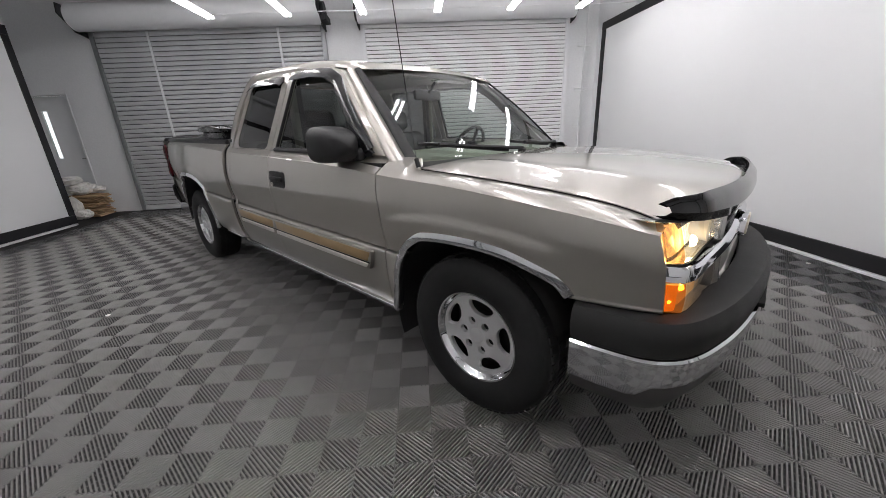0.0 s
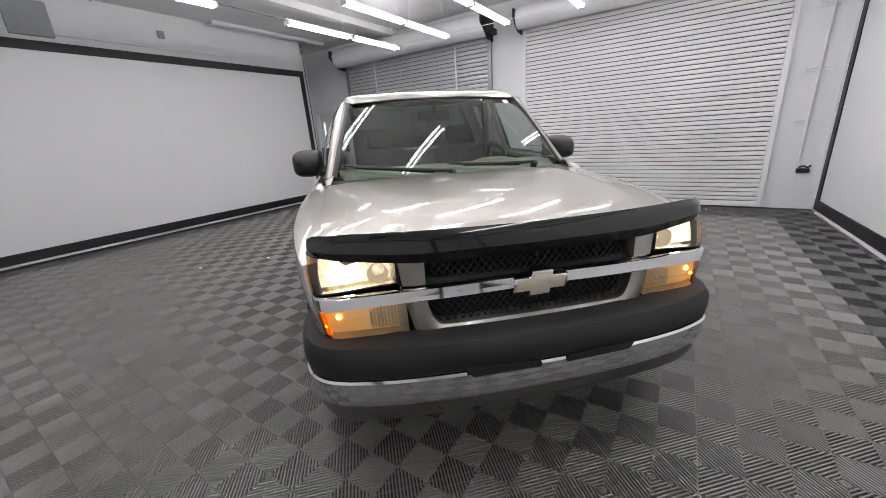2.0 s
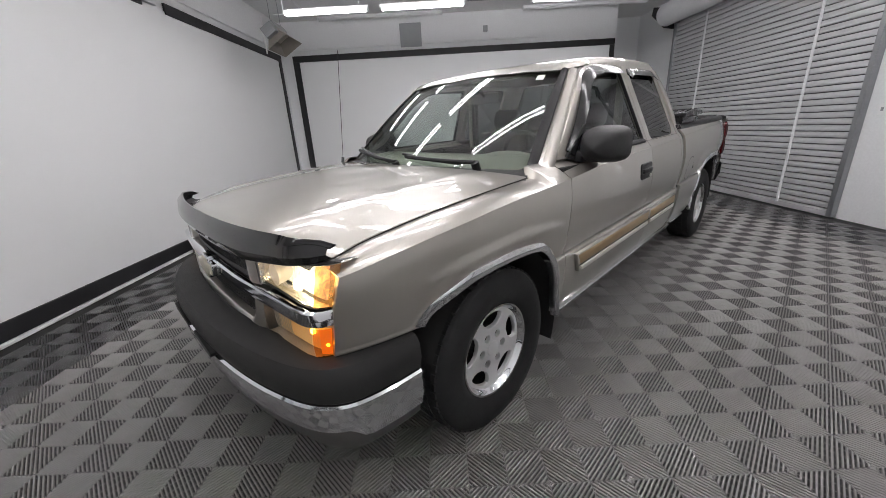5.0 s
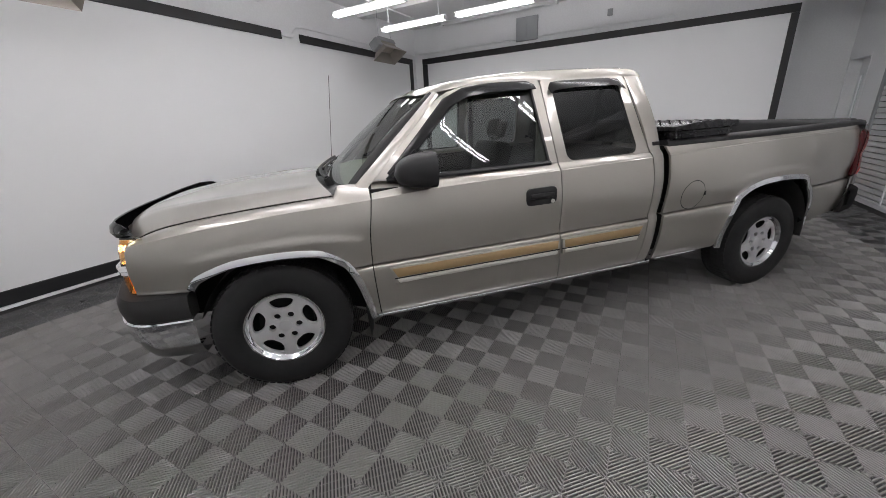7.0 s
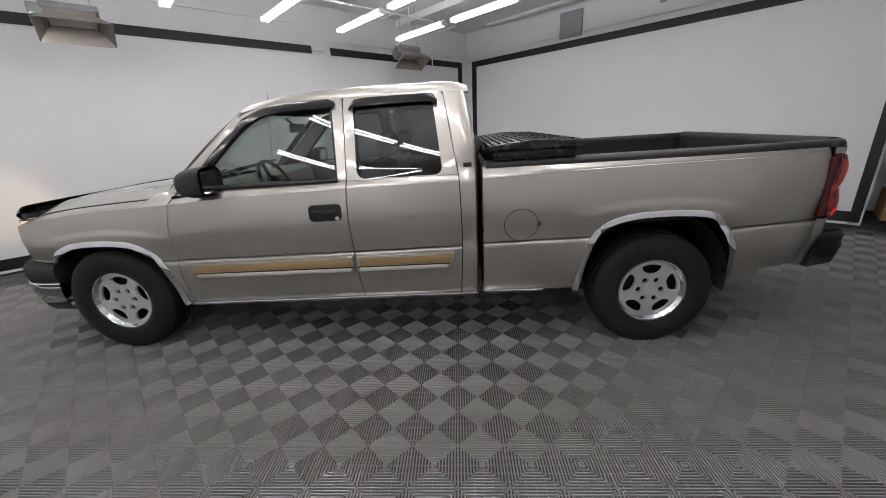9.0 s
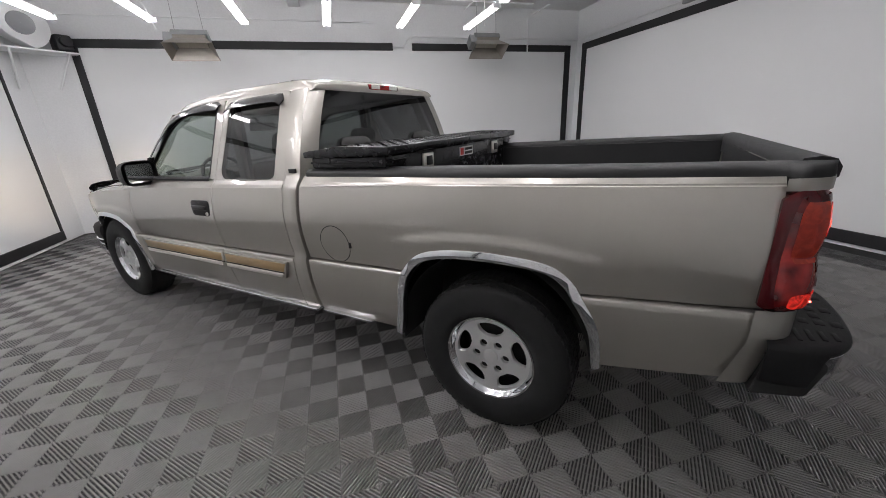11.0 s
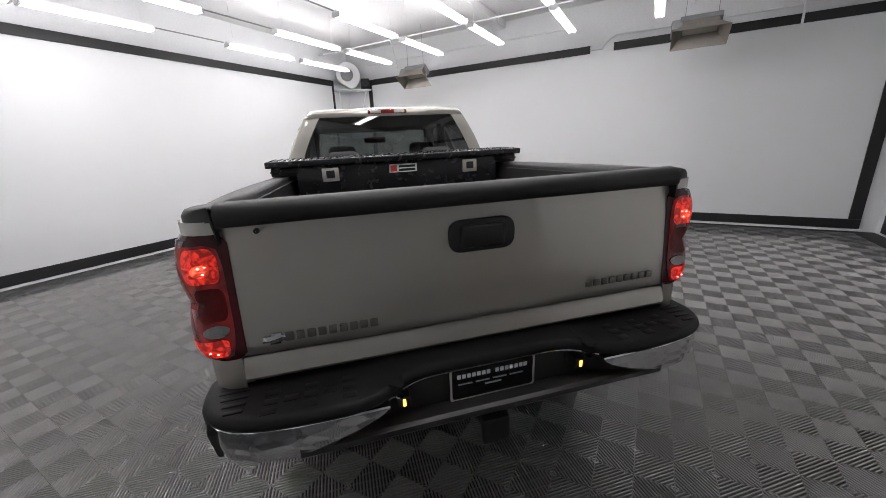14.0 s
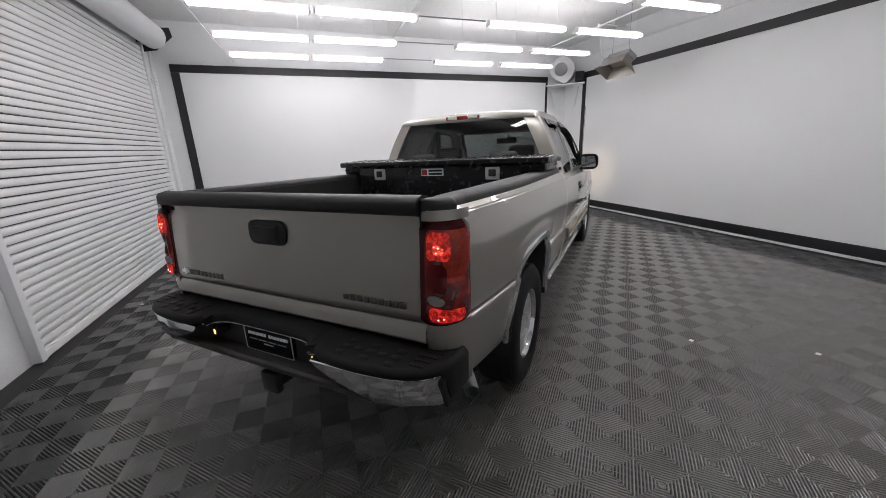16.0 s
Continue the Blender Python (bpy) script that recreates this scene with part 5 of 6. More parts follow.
    turn = tpart("turn_signal", bm, M_HAZE, None, "lit amber turn signal with a hazy lens")
    bm = bmesh.new()
    front_sheet(bm, (s * 0.49, s * 0.772), turn_low, turn_top, 0.0, 12, 4, 0.006)
    tpart("lens", bm, M_LENS, turn)
    bm = bmesh.new()
    front_sheet(bm, (s * 0.773, s * 0.815), turn_low, turn_top, 0.0, 5, 4, 0.004)
    tpart("amber_corner", bm, M_AMBERPANE, turn, "amber corner lens")
    bm = bmesh.new()
    front_sheet(bm, (s * 0.52, s * 0.773), lambda y: turn_low(y) + 0.012, lambda y: turn_top(y) - 0.012, -0.03, 6, 3)
    tpart("amber_reflector", bm, M_AMBERPALE, turn)
    bm = bmesh.new()
    front_sheet(bm, (s * 0.773, s * 0.813), lambda y: turn_low(y) + 0.004, lambda y: turn_top(y) - 0.004, -0.02, 6, 3)
    tpart("corner_reflector", bm, M_AMBERDIM, turn, "glowing amber corner reflector")
    bm = bmesh.new()
    for i in range(9):
        y = 0.512 + i * 0.0125
        front_sheet(bm, (s * y, s * (y + 0.009)), lambda q: turn_low(q) + 0.02, lambda q: turn_top(q) - 0.016 - 0.00018 * (i - 4) ** 2 * 4, -0.022, 1, 3, 0.004)
    tpart("ribbed_reflector", bm, M_HAZE, turn, "ribbed clear reflector")
    for yy, zz, rr in ((0.784, 0.752, 0.007), (0.735, 0.79, 0.011)):
        bm = bmesh.new()
        lathe(bm, [(0.001, rr), (rr * 0.7, rr * 0.75), (rr, 0.0), (rr * 0.7, -rr * 0.7)], 14, "x", Matrix.Translation((fx(yy) - 0.03, s * (yy - 0.004), zz)))
        tpart("bulb", bm, M_AMBERGLOW, turn, "glowing amber bulb")

# nose filler behind the lamps
bm = bmesh.new()
front_sheet(bm, (-0.75, 0.75), 0.68, 1.0, -0.09, 24)
tpart("nose_panel", bm, M_DARK)

# stone shield on the hood edge
bm = bmesh.new()
rows = []
for i in range(65):
    v = -1 + 2 * i / 64
    a = abs(v)
    x = lerp(0.785, 0.69, a**2.6) - 0.06 * max(0, (a - 0.88) / 0.12) ** 1.4
    y = v * 0.806
    zb = lerp(0.99, 0.986, min(1, a / 0.6) ** 2) + 0.034 * max(0, (a - 0.55) / 0.45)
    zt = lerp(1.092, 1.098, min(1, a / 0.8)) - 0.016 * max(0, (a - 0.82) / 0.18) ** 1.5
    end = max(0, (a - 0.95) / 0.05) ** 2.5
    zb, zt = lerp(zb, (zb + zt) / 2, 0.4 * end), lerp(zt, (zb + zt) / 2, 0.4 * end)
    h = zt - zb
    rows.append([(x - 0.012, y, zb - 0.003), (x + 0.02, y, zb), (x + 0.036, y, zb + h * 0.35), (x + 0.028, y, zb + h * 0.75), (x + 0.004, y, zt), (x - 0.003, y, zt - 0.004), (x + 0.02, y, zb + h * 0.7)])
vs = grid(bm, rows)
tpart("hood_shield", bm, M_GLOSSBLACK, hood, "smoked black hood stone shield")

# bumper
PLAN_F = [(0.43, 0.903), (0.53, 0.898), (0.63, 0.884), (0.705, 0.859), (0.765, 0.812), (0.808, 0.745), (0.845, 0.65), (0.874, 0.55), (0.9, 0.42), (0.918, 0.28), (0.928, 0.13), (0.93, 0.0)]
PLAN_F = PLAN_F + [(x, -y) for x, y in PLAN_F[-2::-1]]


def sweep(bm, plan, section, sub=3, caps=True):
    """Carry a section of (outward, z) points along a plan curve; the section may depend on y."""
    pts = []
    for i in range(len(plan) - 1):
        for k in range(sub):
            t = k / sub
            p0, p1, p2, p3 = (Vector(plan[max(0, min(len(plan) - 1, i + d))]) for d in (-1, 0, 1, 2))
            pts.append(0.5 * (2 * p1 + (p2 - p0) * t + (2 * p0 - 5 * p1 + 4 * p2 - p3) * t * t + (3 * p1 - p0 - 3 * p2 + p3) * t**3))
    pts.append(Vector(plan[-1]))
    rows = []
    for i, p in enumerate(pts):
        d = (pts[min(i + 1, len(pts) - 1)] - pts[max(i - 1, 0)]).normalized()
        n = Vector((-d.y, d.x))
        if n.dot(p - Vector((plan[0][0], 0))) < 0:
            n = -n
        rows.append([(p.x + n.x * o, p.y + n.y * o, z) for o, z in section(p.x, p.y)])
    vs = grid(bm, rows)
    for r, flip in ((vs[0], False), (vs[-1], True)) if caps else ():
        bm.faces.new(r if flip else r[::-1])
    return vs


def k_of(y):
    return min(1, abs(y) / 0.88) ** 2


def pad_sec(x, y):
    k = k_of(y)
    t, b = lerp(0.737, 0.708, k), lerp(0.622, 0.57, k)
    return [(-0.12, t - 0.004), (-0.05, t), (-0.015, t - 0.008), (0.003, t - 0.035), (0.006, lerp(t, b, 0.6)), (-0.002, b + 0.01), (-0.012, b), (-0.1, b)]


def chrome_low(x, y):
    return lerp(0.505, 0.452, k_of(y)) - 0.042 * min(1, max(0, (0.7 - x) / 0.05))


def chrome_sec(x, y):
    t, b = lerp(0.622, 0.57, k_of(y)), chrome_low(x, y)
    return [(-0.03, t), (-0.004, t - 0.001), (0.004, t - 0.008), (0.004, t - 0.016), (0.0, t - 0.02), (0.001, lerp(t, b, 0.6)), (-0.01, b + 0.01), (-0.022, b), (-0.08, b - 0.002)]


def valance_sec(x, y):
    t, b = chrome_low(x, y), lerp(0.425, 0.335, k_of(y))
    return [(-0.06, t + 0.002), (-0.024, t - 0.004), (-0.03, lerp(t, b, 0.5)), (-0.06, b), (-0.14, b - 0.004)]


bm = bmesh.new()
sweep(bm, PLAN_F, pad_sec)
bumper = tpart("front_bumper", bm, M_BUMPPAD, None, "charcoal plastic and chrome front bumper")
bm = bmesh.new()
sweep(bm, PLAN_F, chrome_sec, 3, False)
tpart("chrome_face", bm, M_CHROME, bumper, "chrome bumper face")
bm = bmesh.new()
sweep(bm, PLAN_F, valance_sec, 3, False)
tpart("valance", bm, mat("grey_valance_plastic", (0.07, 0.068, 0.065), 0.55, var=0.12, scale=5, fine=0.1, fine_scale=300), bumper, "grey lower valance")
for s in (1, -1):
    bm = bmesh.new()
    prism(bm, rounded([(s * 0.045, 0.603), (s * 0.3, 0.61), (s * 0.32, 0.636), (s * 0.05, 0.63)], 0.012), "x", 0.88, 0.936)
    tpart("tow_slot", bm, M_DARK, bumper)
    bm = bmesh.new()
    prism(bm, rounded([(s * 0.2, 0.455), (s * 0.42, 0.45), (s * 0.42, 0.49), (s * 0.2, 0.495)], 0.012), "x", 0.8, 0.872)
    tpart("air_slot", bm, M_DARK, bumper)

# -- tail --
bm = bmesh.new()
rows = []
for j in range(25):
    z = lerp(0.772, 1.19, j / 24)
    dx = -0.005 * math.sin(math.pi * min(1, (z - 0.772) / 0.41)) + lerp(-0.017, 0.014, (z - 0.772) / 0.42) + (0.01 if z < 0.785 else 0)
    rows.append([(-4.67 + dx + 0.012 * abs(v) ** 6, v * 0.769, z) for v in [-1 + 2 * i / 24 for i in range(25)]])
vs = grid(bm, rows)
for r in (vs[0], vs[-1], [q[0] for q in vs], [q[-1] for q in vs]):
    back = [bm.verts.new((v.co.x + 0.07, v.co.y, v.co.z)) for v in r]
    for k in range(len(r) - 1):
        bm.faces.new((r[k], r[k + 1], back[k + 1], back[k]))
tailgate = tpart("tailgate", bm, M_PAINT, None, "body-coloured tailgate with a black top cap")
bm = bmesh.new()
rows = []
for i in range(25):
    v = -1 + 2 * i / 24
    y = v * 0.762
    rows.append([(-4.68, y, 1.168), (-4.692, y, 1.175), (-4.694, y, 1.205), (-4.68, y, 1.228), (-4.645, y, 1.236), (-4.605, y, 1.23), (-4.595, y, 1.2), (-4.595, y, 1.12)])
vs = grid(bm, rows)
bm.faces.new(vs[0])
bm.faces.new(vs[-1][::-1])
tpart("tailgate_cap", bm, M_TRIM, tailgate, "black plastic tailgate cap", 75)
bm = bmesh.new()
prism(bm, rounded([(-0.115, 1.012), (0.115, 1.012), (0.115, 1.12), (-0.115, 1.12)], 0.045), "x", -4.682, -4.655, 0.006)
th = tpart("tailgate_handle", bm, M_TRIM, tailgate, "black plastic tailgate handle")
bm = bmesh.new()
box(bm, (-4.69, -0.078, 1.026), (-4.672, 0.078, 1.104), 0.012, 3)
tpart("latch_lever", bm, M_TRIM, th)
bm = bmesh.new()
lathe(bm, [(0.001, -0.008), (0.007, -0.008), (0.008, 0.004)], 10, "x", Matrix.Translation((-4.68, 0.665, 1.152)))
tpart("tailgate_bolt", bm, M_DARK, tailgate)
# raised name bars, unlettered
M_NAME = mat("grey_lettering", (0.16, 0.15, 0.135), 0.3, 0.7, var=0.1)
for y0, y1, z0, z1, n in ((0.64, 0.355, 0.808, 0.836, 9), (-0.4, -0.7, 0.82, 0.846, 9)):
    for i in range(n):
        a, b = lerp(y0, y1, i / n), lerp(y0, y1, (i + 0.82) / n)
        bm = box(bmesh.new(), (-4.689, min(a, b), z0), (-4.676, max(a, b), z1), 0.004)
        tpart("name_bar", bm, M_NAME, tailgate, "raised grey name bar")
bm = bmesh.new()
prism(bm, [(0.69 - 0.36 * (y + 0.16 * z) - 0.025, 0.36 * z + 0.822) for y, z in bow], "x", -4.688, -4.677, 0.002)
tpart("tail_emblem", bm, M_CHROME, tailgate, "small bow-tie emblem")

# rear sill and corner posts in body colour
CORNER = [(-4.55, 0.892), (-4.59, 0.883), (-4.625, 0.868), (-4.65, 0.849), (-4.667, 0.825), (-4.674, 0.8), (-4.676, 0.77)]
for s in (1, -1):
    bm = bmesh.new()
    for z0, z1, nz in ((0.47, 0.772, 10), (1.152, 1.188, 4)):
        rows = []
        for j in range(nz + 1):
            z = lerp(z0, z1, j / nz)
            inset = max(0, 0.66 - z) * 0.35 if z < 0.7 else 0
            rows.append([(x + inset * 0.8, s * (y - inset * 0.3), z) for x, y in CORNER])
        grid(bm, rows)
    grid(bm, [[(-4.58, s * 0.87, z) for z in (0.75, 1.17)], [(-4.64, s * 0.766, z) for z in (0.75, 1.17)]])
    tpart("bed_corner", bm, M_PAINT)
    # tail lamp
    def lamp_point(k, t, off=0.0):
        """A place on the domed lens: k from foot to top, t from the side round to the rear."""
        q = min(5, int(t * 6))
        p = Vector(CORNER[q]).lerp(Vector(CORNER[q + 1]), t * 6 - q)
        e = 0.03 * max(0.0, (abs(2 * t - 1) - 0.55) / 0.45) ** 2.2
        lobe = 0.018 * abs(math.sin(math.pi * (k * 2.02 + 0.02))) ** 0.7 * math.sin(math.pi * min(1, k * 8, (1 - k) * 8) / 2) * math.sin(math.pi * min(1, t * 1.25))
        rim = min(1.0, 9 * min(t, 1 - t), 18 * min(k, 1 - k))
        o = 0.001 + (0.009 * rim * (2 - rim) + lobe) * (1 - 0.75 * max(0.0, (t - 0.62) / 0.38)) + off
        ang = t * math.pi / 2
        return (p.x - o * math.sin(ang) + t * lerp(-0.003, 0.021, k), s * (p.y + o * math.cos(ang)), lerp(0.77 + e * 0.7, 1.154 - e, k))

    bm = bmesh.new()
    rows = [[lamp_point(j / 40, i / 30) for i in range(31)] for j in range(41)]
    vs = grid(bm, rows)
    flange(bm, vs, s, 0.02)
    tail = tpart("tail_lamp", bm, M_REDDARK, None, "lit red tail lamp with smoked edges")

    def lens_patch(k0, k1, t0, t1, off, material, nm, label="", oval=False):
        tmp = bmesh.new()
        rr = []
        for j in range(25):
            k = lerp(k0, k1, j / 24)
            pinch = (t1 - t0) * 0.5 * (1 - math.sqrt(max(0.002, 1 - ((j - 12) / 12) ** 2))) if oval else 0.07 * (abs(j - 12) / 12) ** 5
            rr.append([lamp_point(k, lerp(t0 + pinch, t1 - pinch, i / 30), off) for i in range(31)])
        grid(tmp, rr)
        return tpart(nm, tmp, material, tail, label)

    lens_patch(0.03, 0.96, 0.1, 0.995, 0.003, M_REDLENS, "lens", "red tail lamp lens")
    lens_patch(0.44, 0.93, 0.17, 0.62, 0.0045, M_REDORANGE, "side_zone", "orange-red side lens zone")
    lens_patch(0.05, 0.19, 0.25, 0.9, 0.0055, M_REDHOT, "lit_zone", "bright red lit lens zone")
    lens_patch(0.64, 0.9, 0.5, 0.94, 0.0058, M_REDHOT, "lit_zone", "bright red lit lens zone")
    lens_patch(0.69, 0.785, 0.61, 0.83, 0.0075, M_REDCORE, "lamp_core", "glaring red lamp core", True)
    lens_patch(0.34, 0.6, 0.55, 0.96, 0.005, M_REDMID, "deep_red_zone", "deep red unlit lens zone")
    lens_patch(0.92, 0.965, 0.2, 0.97, 0.005, M_REDDARK, "smoked_zone", "dark smoked lens zone")
    lens_patch(0.21, 0.31, 0.6, 0.94, 0.0065, M_BACKUP, "reverse_lens", "clear ribbed reverse lamp lens", True)
    for (t, z, r) in ((0.7, 1.062, 0.005), (0.78, 1.064, 0.004), (0.74, 1.044, 0.0045), (0.62, 0.806, 0.0045), (0.72, 0.8, 0.004)):
        c = Vector(lamp_point((z - 0.77) / 0.384, t, 0.007))
        bm = bmesh.new()
        bmesh.ops.create_icosphere(bm, subdivisions=1, radius=r, matrix=Matrix.Translation(c) @ Matrix.Diagonal((0.8, 1, 0.7, 1)))
        tpart("bulb_glow", bm, M_REDBULB, tail, "bright red glowing bulb spot")

bm = bmesh.new()
rows = [[(x, v * 0.768, z) for v in (-1, -0.5, 0, 0.5, 1)] for x, z in ((-4.64, 0.768), (-4.665, 0.765), (-4.672, 0.758), (-4.68, 0.73), (-4.686, 0.703), (-4.68, 0.692), (-4.6, 0.682))]
grid(bm, rows)
tpart("rear_sill", bm, M_PAINT)

# rear step bumper: black step pad, chrome ends, dark recessed centre over a lower step
PLAN_R = [(-4.6, 0.9), (-4.67, 0.896), (-4.735, 0.88), (-4.8, 0.83), (-4.843, 0.745), (-4.862, 0.62), (-4.866, 0.5), (-4.86, 0.42), (-4.838, 0.36), (-4.8, 0.3), (-4.779, 0.23), (-4.775, 0.13), (-4.775, 0.0)]
PLAN_R = PLAN_R + [(x, -y) for x, y in PLAN_R[-2::-1]]
PLAN_LOW = [(-4.6, 0.9), (-4.67, 0.896), (-4.735, 0.88), (-4.8, 0.83), (-4.843, 0.745), (-4.862, 0.62), (-4.866, 0.45), (-4.866, 0.2), (-4.866, 0.0)]
PLAN_LOW = PLAN_LOW + [(x, -y) for x, y in PLAN_LOW[-2::-1]]


def dip(y):
    k = max(0.0, min(1.0, (0.44 - abs(y)) / 0.2))
    return k * k * (3 - 2 * k)


def step_sec(x, y):
    t = 0.668 + 0.012 * dip(y)
    low = t - 0.036 - 0.11 * max(0.0, min(1.0, (x + 4.755) / 0.03))
    return [(-0.022, t), (-0.012, t - 0.004), (-0.003, t - 0.012), (0.001, t - 0.022), (0.0, low + 0.008), (-0.004, low), (-0.02, low)]


def chrome_inner(z):
    """Half width at which the chrome ends give way to the dark centre."""
    return lerp(0.36, 0.6, max(0.0, min(1.0, (0.632 - z) / 0.1)) ** 1.6)


def rear_face_sec(x, y):
    b, t = 0.508, 0.635
    lip = [(-0.05, t), (-0.006, t - 0.001), (-0.002, t - 0.005), (-0.002, t - 0.009)]
    face = [(-0.006 - 0.012 * k**3, lerp(t - 0.012, b + 0.008, k)) for k in [i / 10 for i in range(11)]]
    return lip + face + [(-0.03, b), (-0.09, b)]


bm = bmesh.new()
vs = sweep(bm, PLAN_R, step_sec, 5, False)
back = [[bm.verts.new((max(-4.65, r[k].co.x), max(-0.84, min(0.84, r[k].co.y)), r[k].co.z + dz)) for r in vs] for k, dz in ((0, 0.002), (-1, 0.0))]
for r0, r1, a0, a1, b0, b1 in zip(vs, vs[1:], back[0], back[0][1:], back[1], back[1][1:]):
    bm.faces.new((a0, a1, r1[0], r0[0]))
    bm.faces.new((r0[-1], r1[-1], b1, b0))
rbump = tpart("rear_bumper", bm, M_STEP, None, "chrome step bumper with black tread pads")
for s in (1, -1):
    bm = bmesh.new()
    half = [Vector(p) for p in PLAN_LOW[2 : len(PLAN_LOW) // 2 + 1]][::-1]
    rows = []
    for i in range(41):
        row = []
        for o, z in rear_face_sec(-4.85, 0.5):
            y0 = chrome_inner(z)
            u = i / 40
            # from the inner edge out to the side, following the plan
            pts = [Vector((curve_at([(p.y, p.x) for p in half], y0), y0))] + [p for p in half if p.y > y0 + 0.01]
            gaps = [(q - p).length for p, q in zip(pts, pts[1:])]
            far = u * sum(gaps)
            for p, q, g in zip(pts, pts[1:], gaps):
                if far <= g + 1e-9:
                    break
                far -= g
            c = p.lerp(q, min(1, far / g))
            d = (q - p).normalized()
            drop = 0.055 * min(1, max(0, (c.x + 4.8) / 0.18)) * max(0.0, (0.63 - z) / 0.1)
            row.append((c.x - abs(d.y) * o, s * (c.y + abs(d.x) * o), z - drop))
        rows.append(row)
    grid(bm, rows)
    tpart("bumper_face", bm, M_CHROME, rbump, "chrome bumper end face")
# black ends that close the bumper against the quarter panels
for s in (1, -1):
    bm = bmesh.new()
    prism(bm, rounded([(-4.615, 0.655), (-4.73, 0.645), (-4.765, 0.6), (-4.73, 0.482), (-4.585, 0.452), (-4.6, 0.53)], 0.012), "y", min(s * 0.79, s * 0.874), max(s * 0.79, s * 0.874), 0.006)
    tpart("bumper_end", bm, M_BUMPPAD, rbump, "black plastic bumper end cap")
# rolled bright edge under the pad across the centre
bm = bmesh.new()
sweep(bm, PLAN_R, lambda x, y: [(-0.02, 0.633 + 0.012 * dip(y)), (-0.006, 0.632 + 0.012 * dip(y)), (-0.005, 0.627 + 0.012 * dip(y)), (-0.02, 0.626 + 0.012 * dip(y))], 5, False)
tpart("bumper_edge", bm, M_CHROME, rbump, "thin bright edge under the pad")
# dark centre: recessed wall and the lower step that stands out again
bm = bmesh.new()
rows = []
for i in range(41):
    y = lerp(-0.62, 0.62, i / 40)
    k = max(0.0, min(1.0, (0.52 - abs(y)) / 0.14))
    xr = lerp(-4.848, -4.745, k)
    top = 0.628 + 0.012 * dip(y)
    rows.append([(-4.72, y, top), (xr, y, top), (xr, y, 0.6), (xr - 0.004, y, lerp(0.54, 0.517, k)), (-4.836, y, 0.542), (-4.85, y, 0.536), (-4.85, y, 0.518), (-4.84, y, 0.507), (-4.72, y, 0.498)])
grid(bm, rows)
tpart("bumper_centre", bm, mat("dark_step_plastic", (0.03, 0.029, 0.028), 0.42, var=0.15, scale=6, fine=0.12, fine_scale=250), rbump, "dark recessed centre with a lower step")
bm = bmesh.new()
sweep(bm, PLAN_LOW, lambda x, y: [(-0.04, 0.53 if abs(y) > 0.4 else 0.505), (-0.05, 0.5), (-0.09, 0.46), (-0.17, 0.45)], 3)
tpart("bumper_underside", bm, M_BUMPPAD, rbump, "dark lower bumper edge")
for s in (1, -1):
    # tread: small raised blocks over the pad, then ribs across its outer end
    for i in range(5):
        for j in range(3):
            if (i + j) % 2 == 0 or j == 1:
                x, y = -4.815 + j * 0.043, s * (0.47 + i * 0.055)
                tpart("tread_block", box(bmesh.new(), (x - 0.014, y - 0.02, 0.666), (x + 0.014, y + 0.02, 0.6705), 0.0015), M_STEP, rbump, "raised tread block")
    for j in range(4):
        x = -4.795 + j * 0.033
        tpart("tread_rib", box(bmesh.new(), (x, s * 0.76, 0.666), (x + 0.014, s * (0.81 + 0.012 * j), 0.672), 0.002), M_STEP, rbump, "raised step tread rib")
    bm = bmesh.new()
    box(bm, (-4.806, s * 0.312 - 0.02, 0.575), (-4.74, s * 0.312 + 0.02, 0.61), 0.006)
    holder = tpart("plate_lamp_holder", bm, M_TRIM, rbump)
    bm = bmesh.new()
    box(bm, (-4.81, s * 0.312 - 0.005, 0.58), (-4.804, s * 0.312 + 0.005, 0.604), 0.002)
    tpart("plate_lamp", bm, M_PLATELAMP, holder, "small lit plate lamp")
bm = bmesh.new()
prism(bm, rounded([(-0.152, 0.522), (0.152, 0.522), (0.152, 0.646), (-0.152, 0.646)], 0.015), "x", -4.762, -4.74)
plate = tpart("number_plate", bm, M_GLOSSBLACK, rbump, "black dealer plate with pale bars in a chrome frame")
bm = bmesh.new()
loop = rounded([(-0.155, 0.519), (0.155, 0.519), (0.155, 0.649), (-0.155, 0.649)], 0.015)
inner = rounded([(-0.147, 0.527), (0.147, 0.527), (0.147, 0.641), (-0.147, 0.641)], 0.012)
o = [bm.verts.new((-4.766, y, z)) for y, z in loop]
q = [bm.verts.new((-4.766, y, z)) for y, z in inner]
for k in range(len(o)):
    m = (k + 1) % len(o)
    bm.faces.new((o[k], o[m], q[m], q[k]))
tpart("plate_frame", bm, M_SILVERTRIM, plate)
marks = [(0.128 - 0.0175 * i - (0.014 if i > 6 else 0.0), 0.0125, 0.602, 0.616, M_WHITE) for i in range(14)]
marks += [(0.125 - 0.062 * i, 0.05, 0.578, 0.582, M_GREYPLASTIC) for i in range(4)] + [(0.03, 0.06, 0.562, 0.567, M_GREYPLASTIC)]
for y, w, z0, z1, material in marks:
    tpart("plate_bar", box(bmesh.new(), (-4.7655, y - w, z0), (-4.763, y, z1)), material, plate, "pale plain bar")
bm = bmesh.new()
box(bm, (-4.79, -0.035, 0.36), (-4.5, 0.035, 0.43), 0.006)
box(bm, (-4.8, -0.05, 0.34), (-4.76, 0.05, 0.44), 0.01)
tpart("tow_hitch", bm, M_DARKSTEEL, None, "black tow hitch receiver")
bm = bmesh.new()
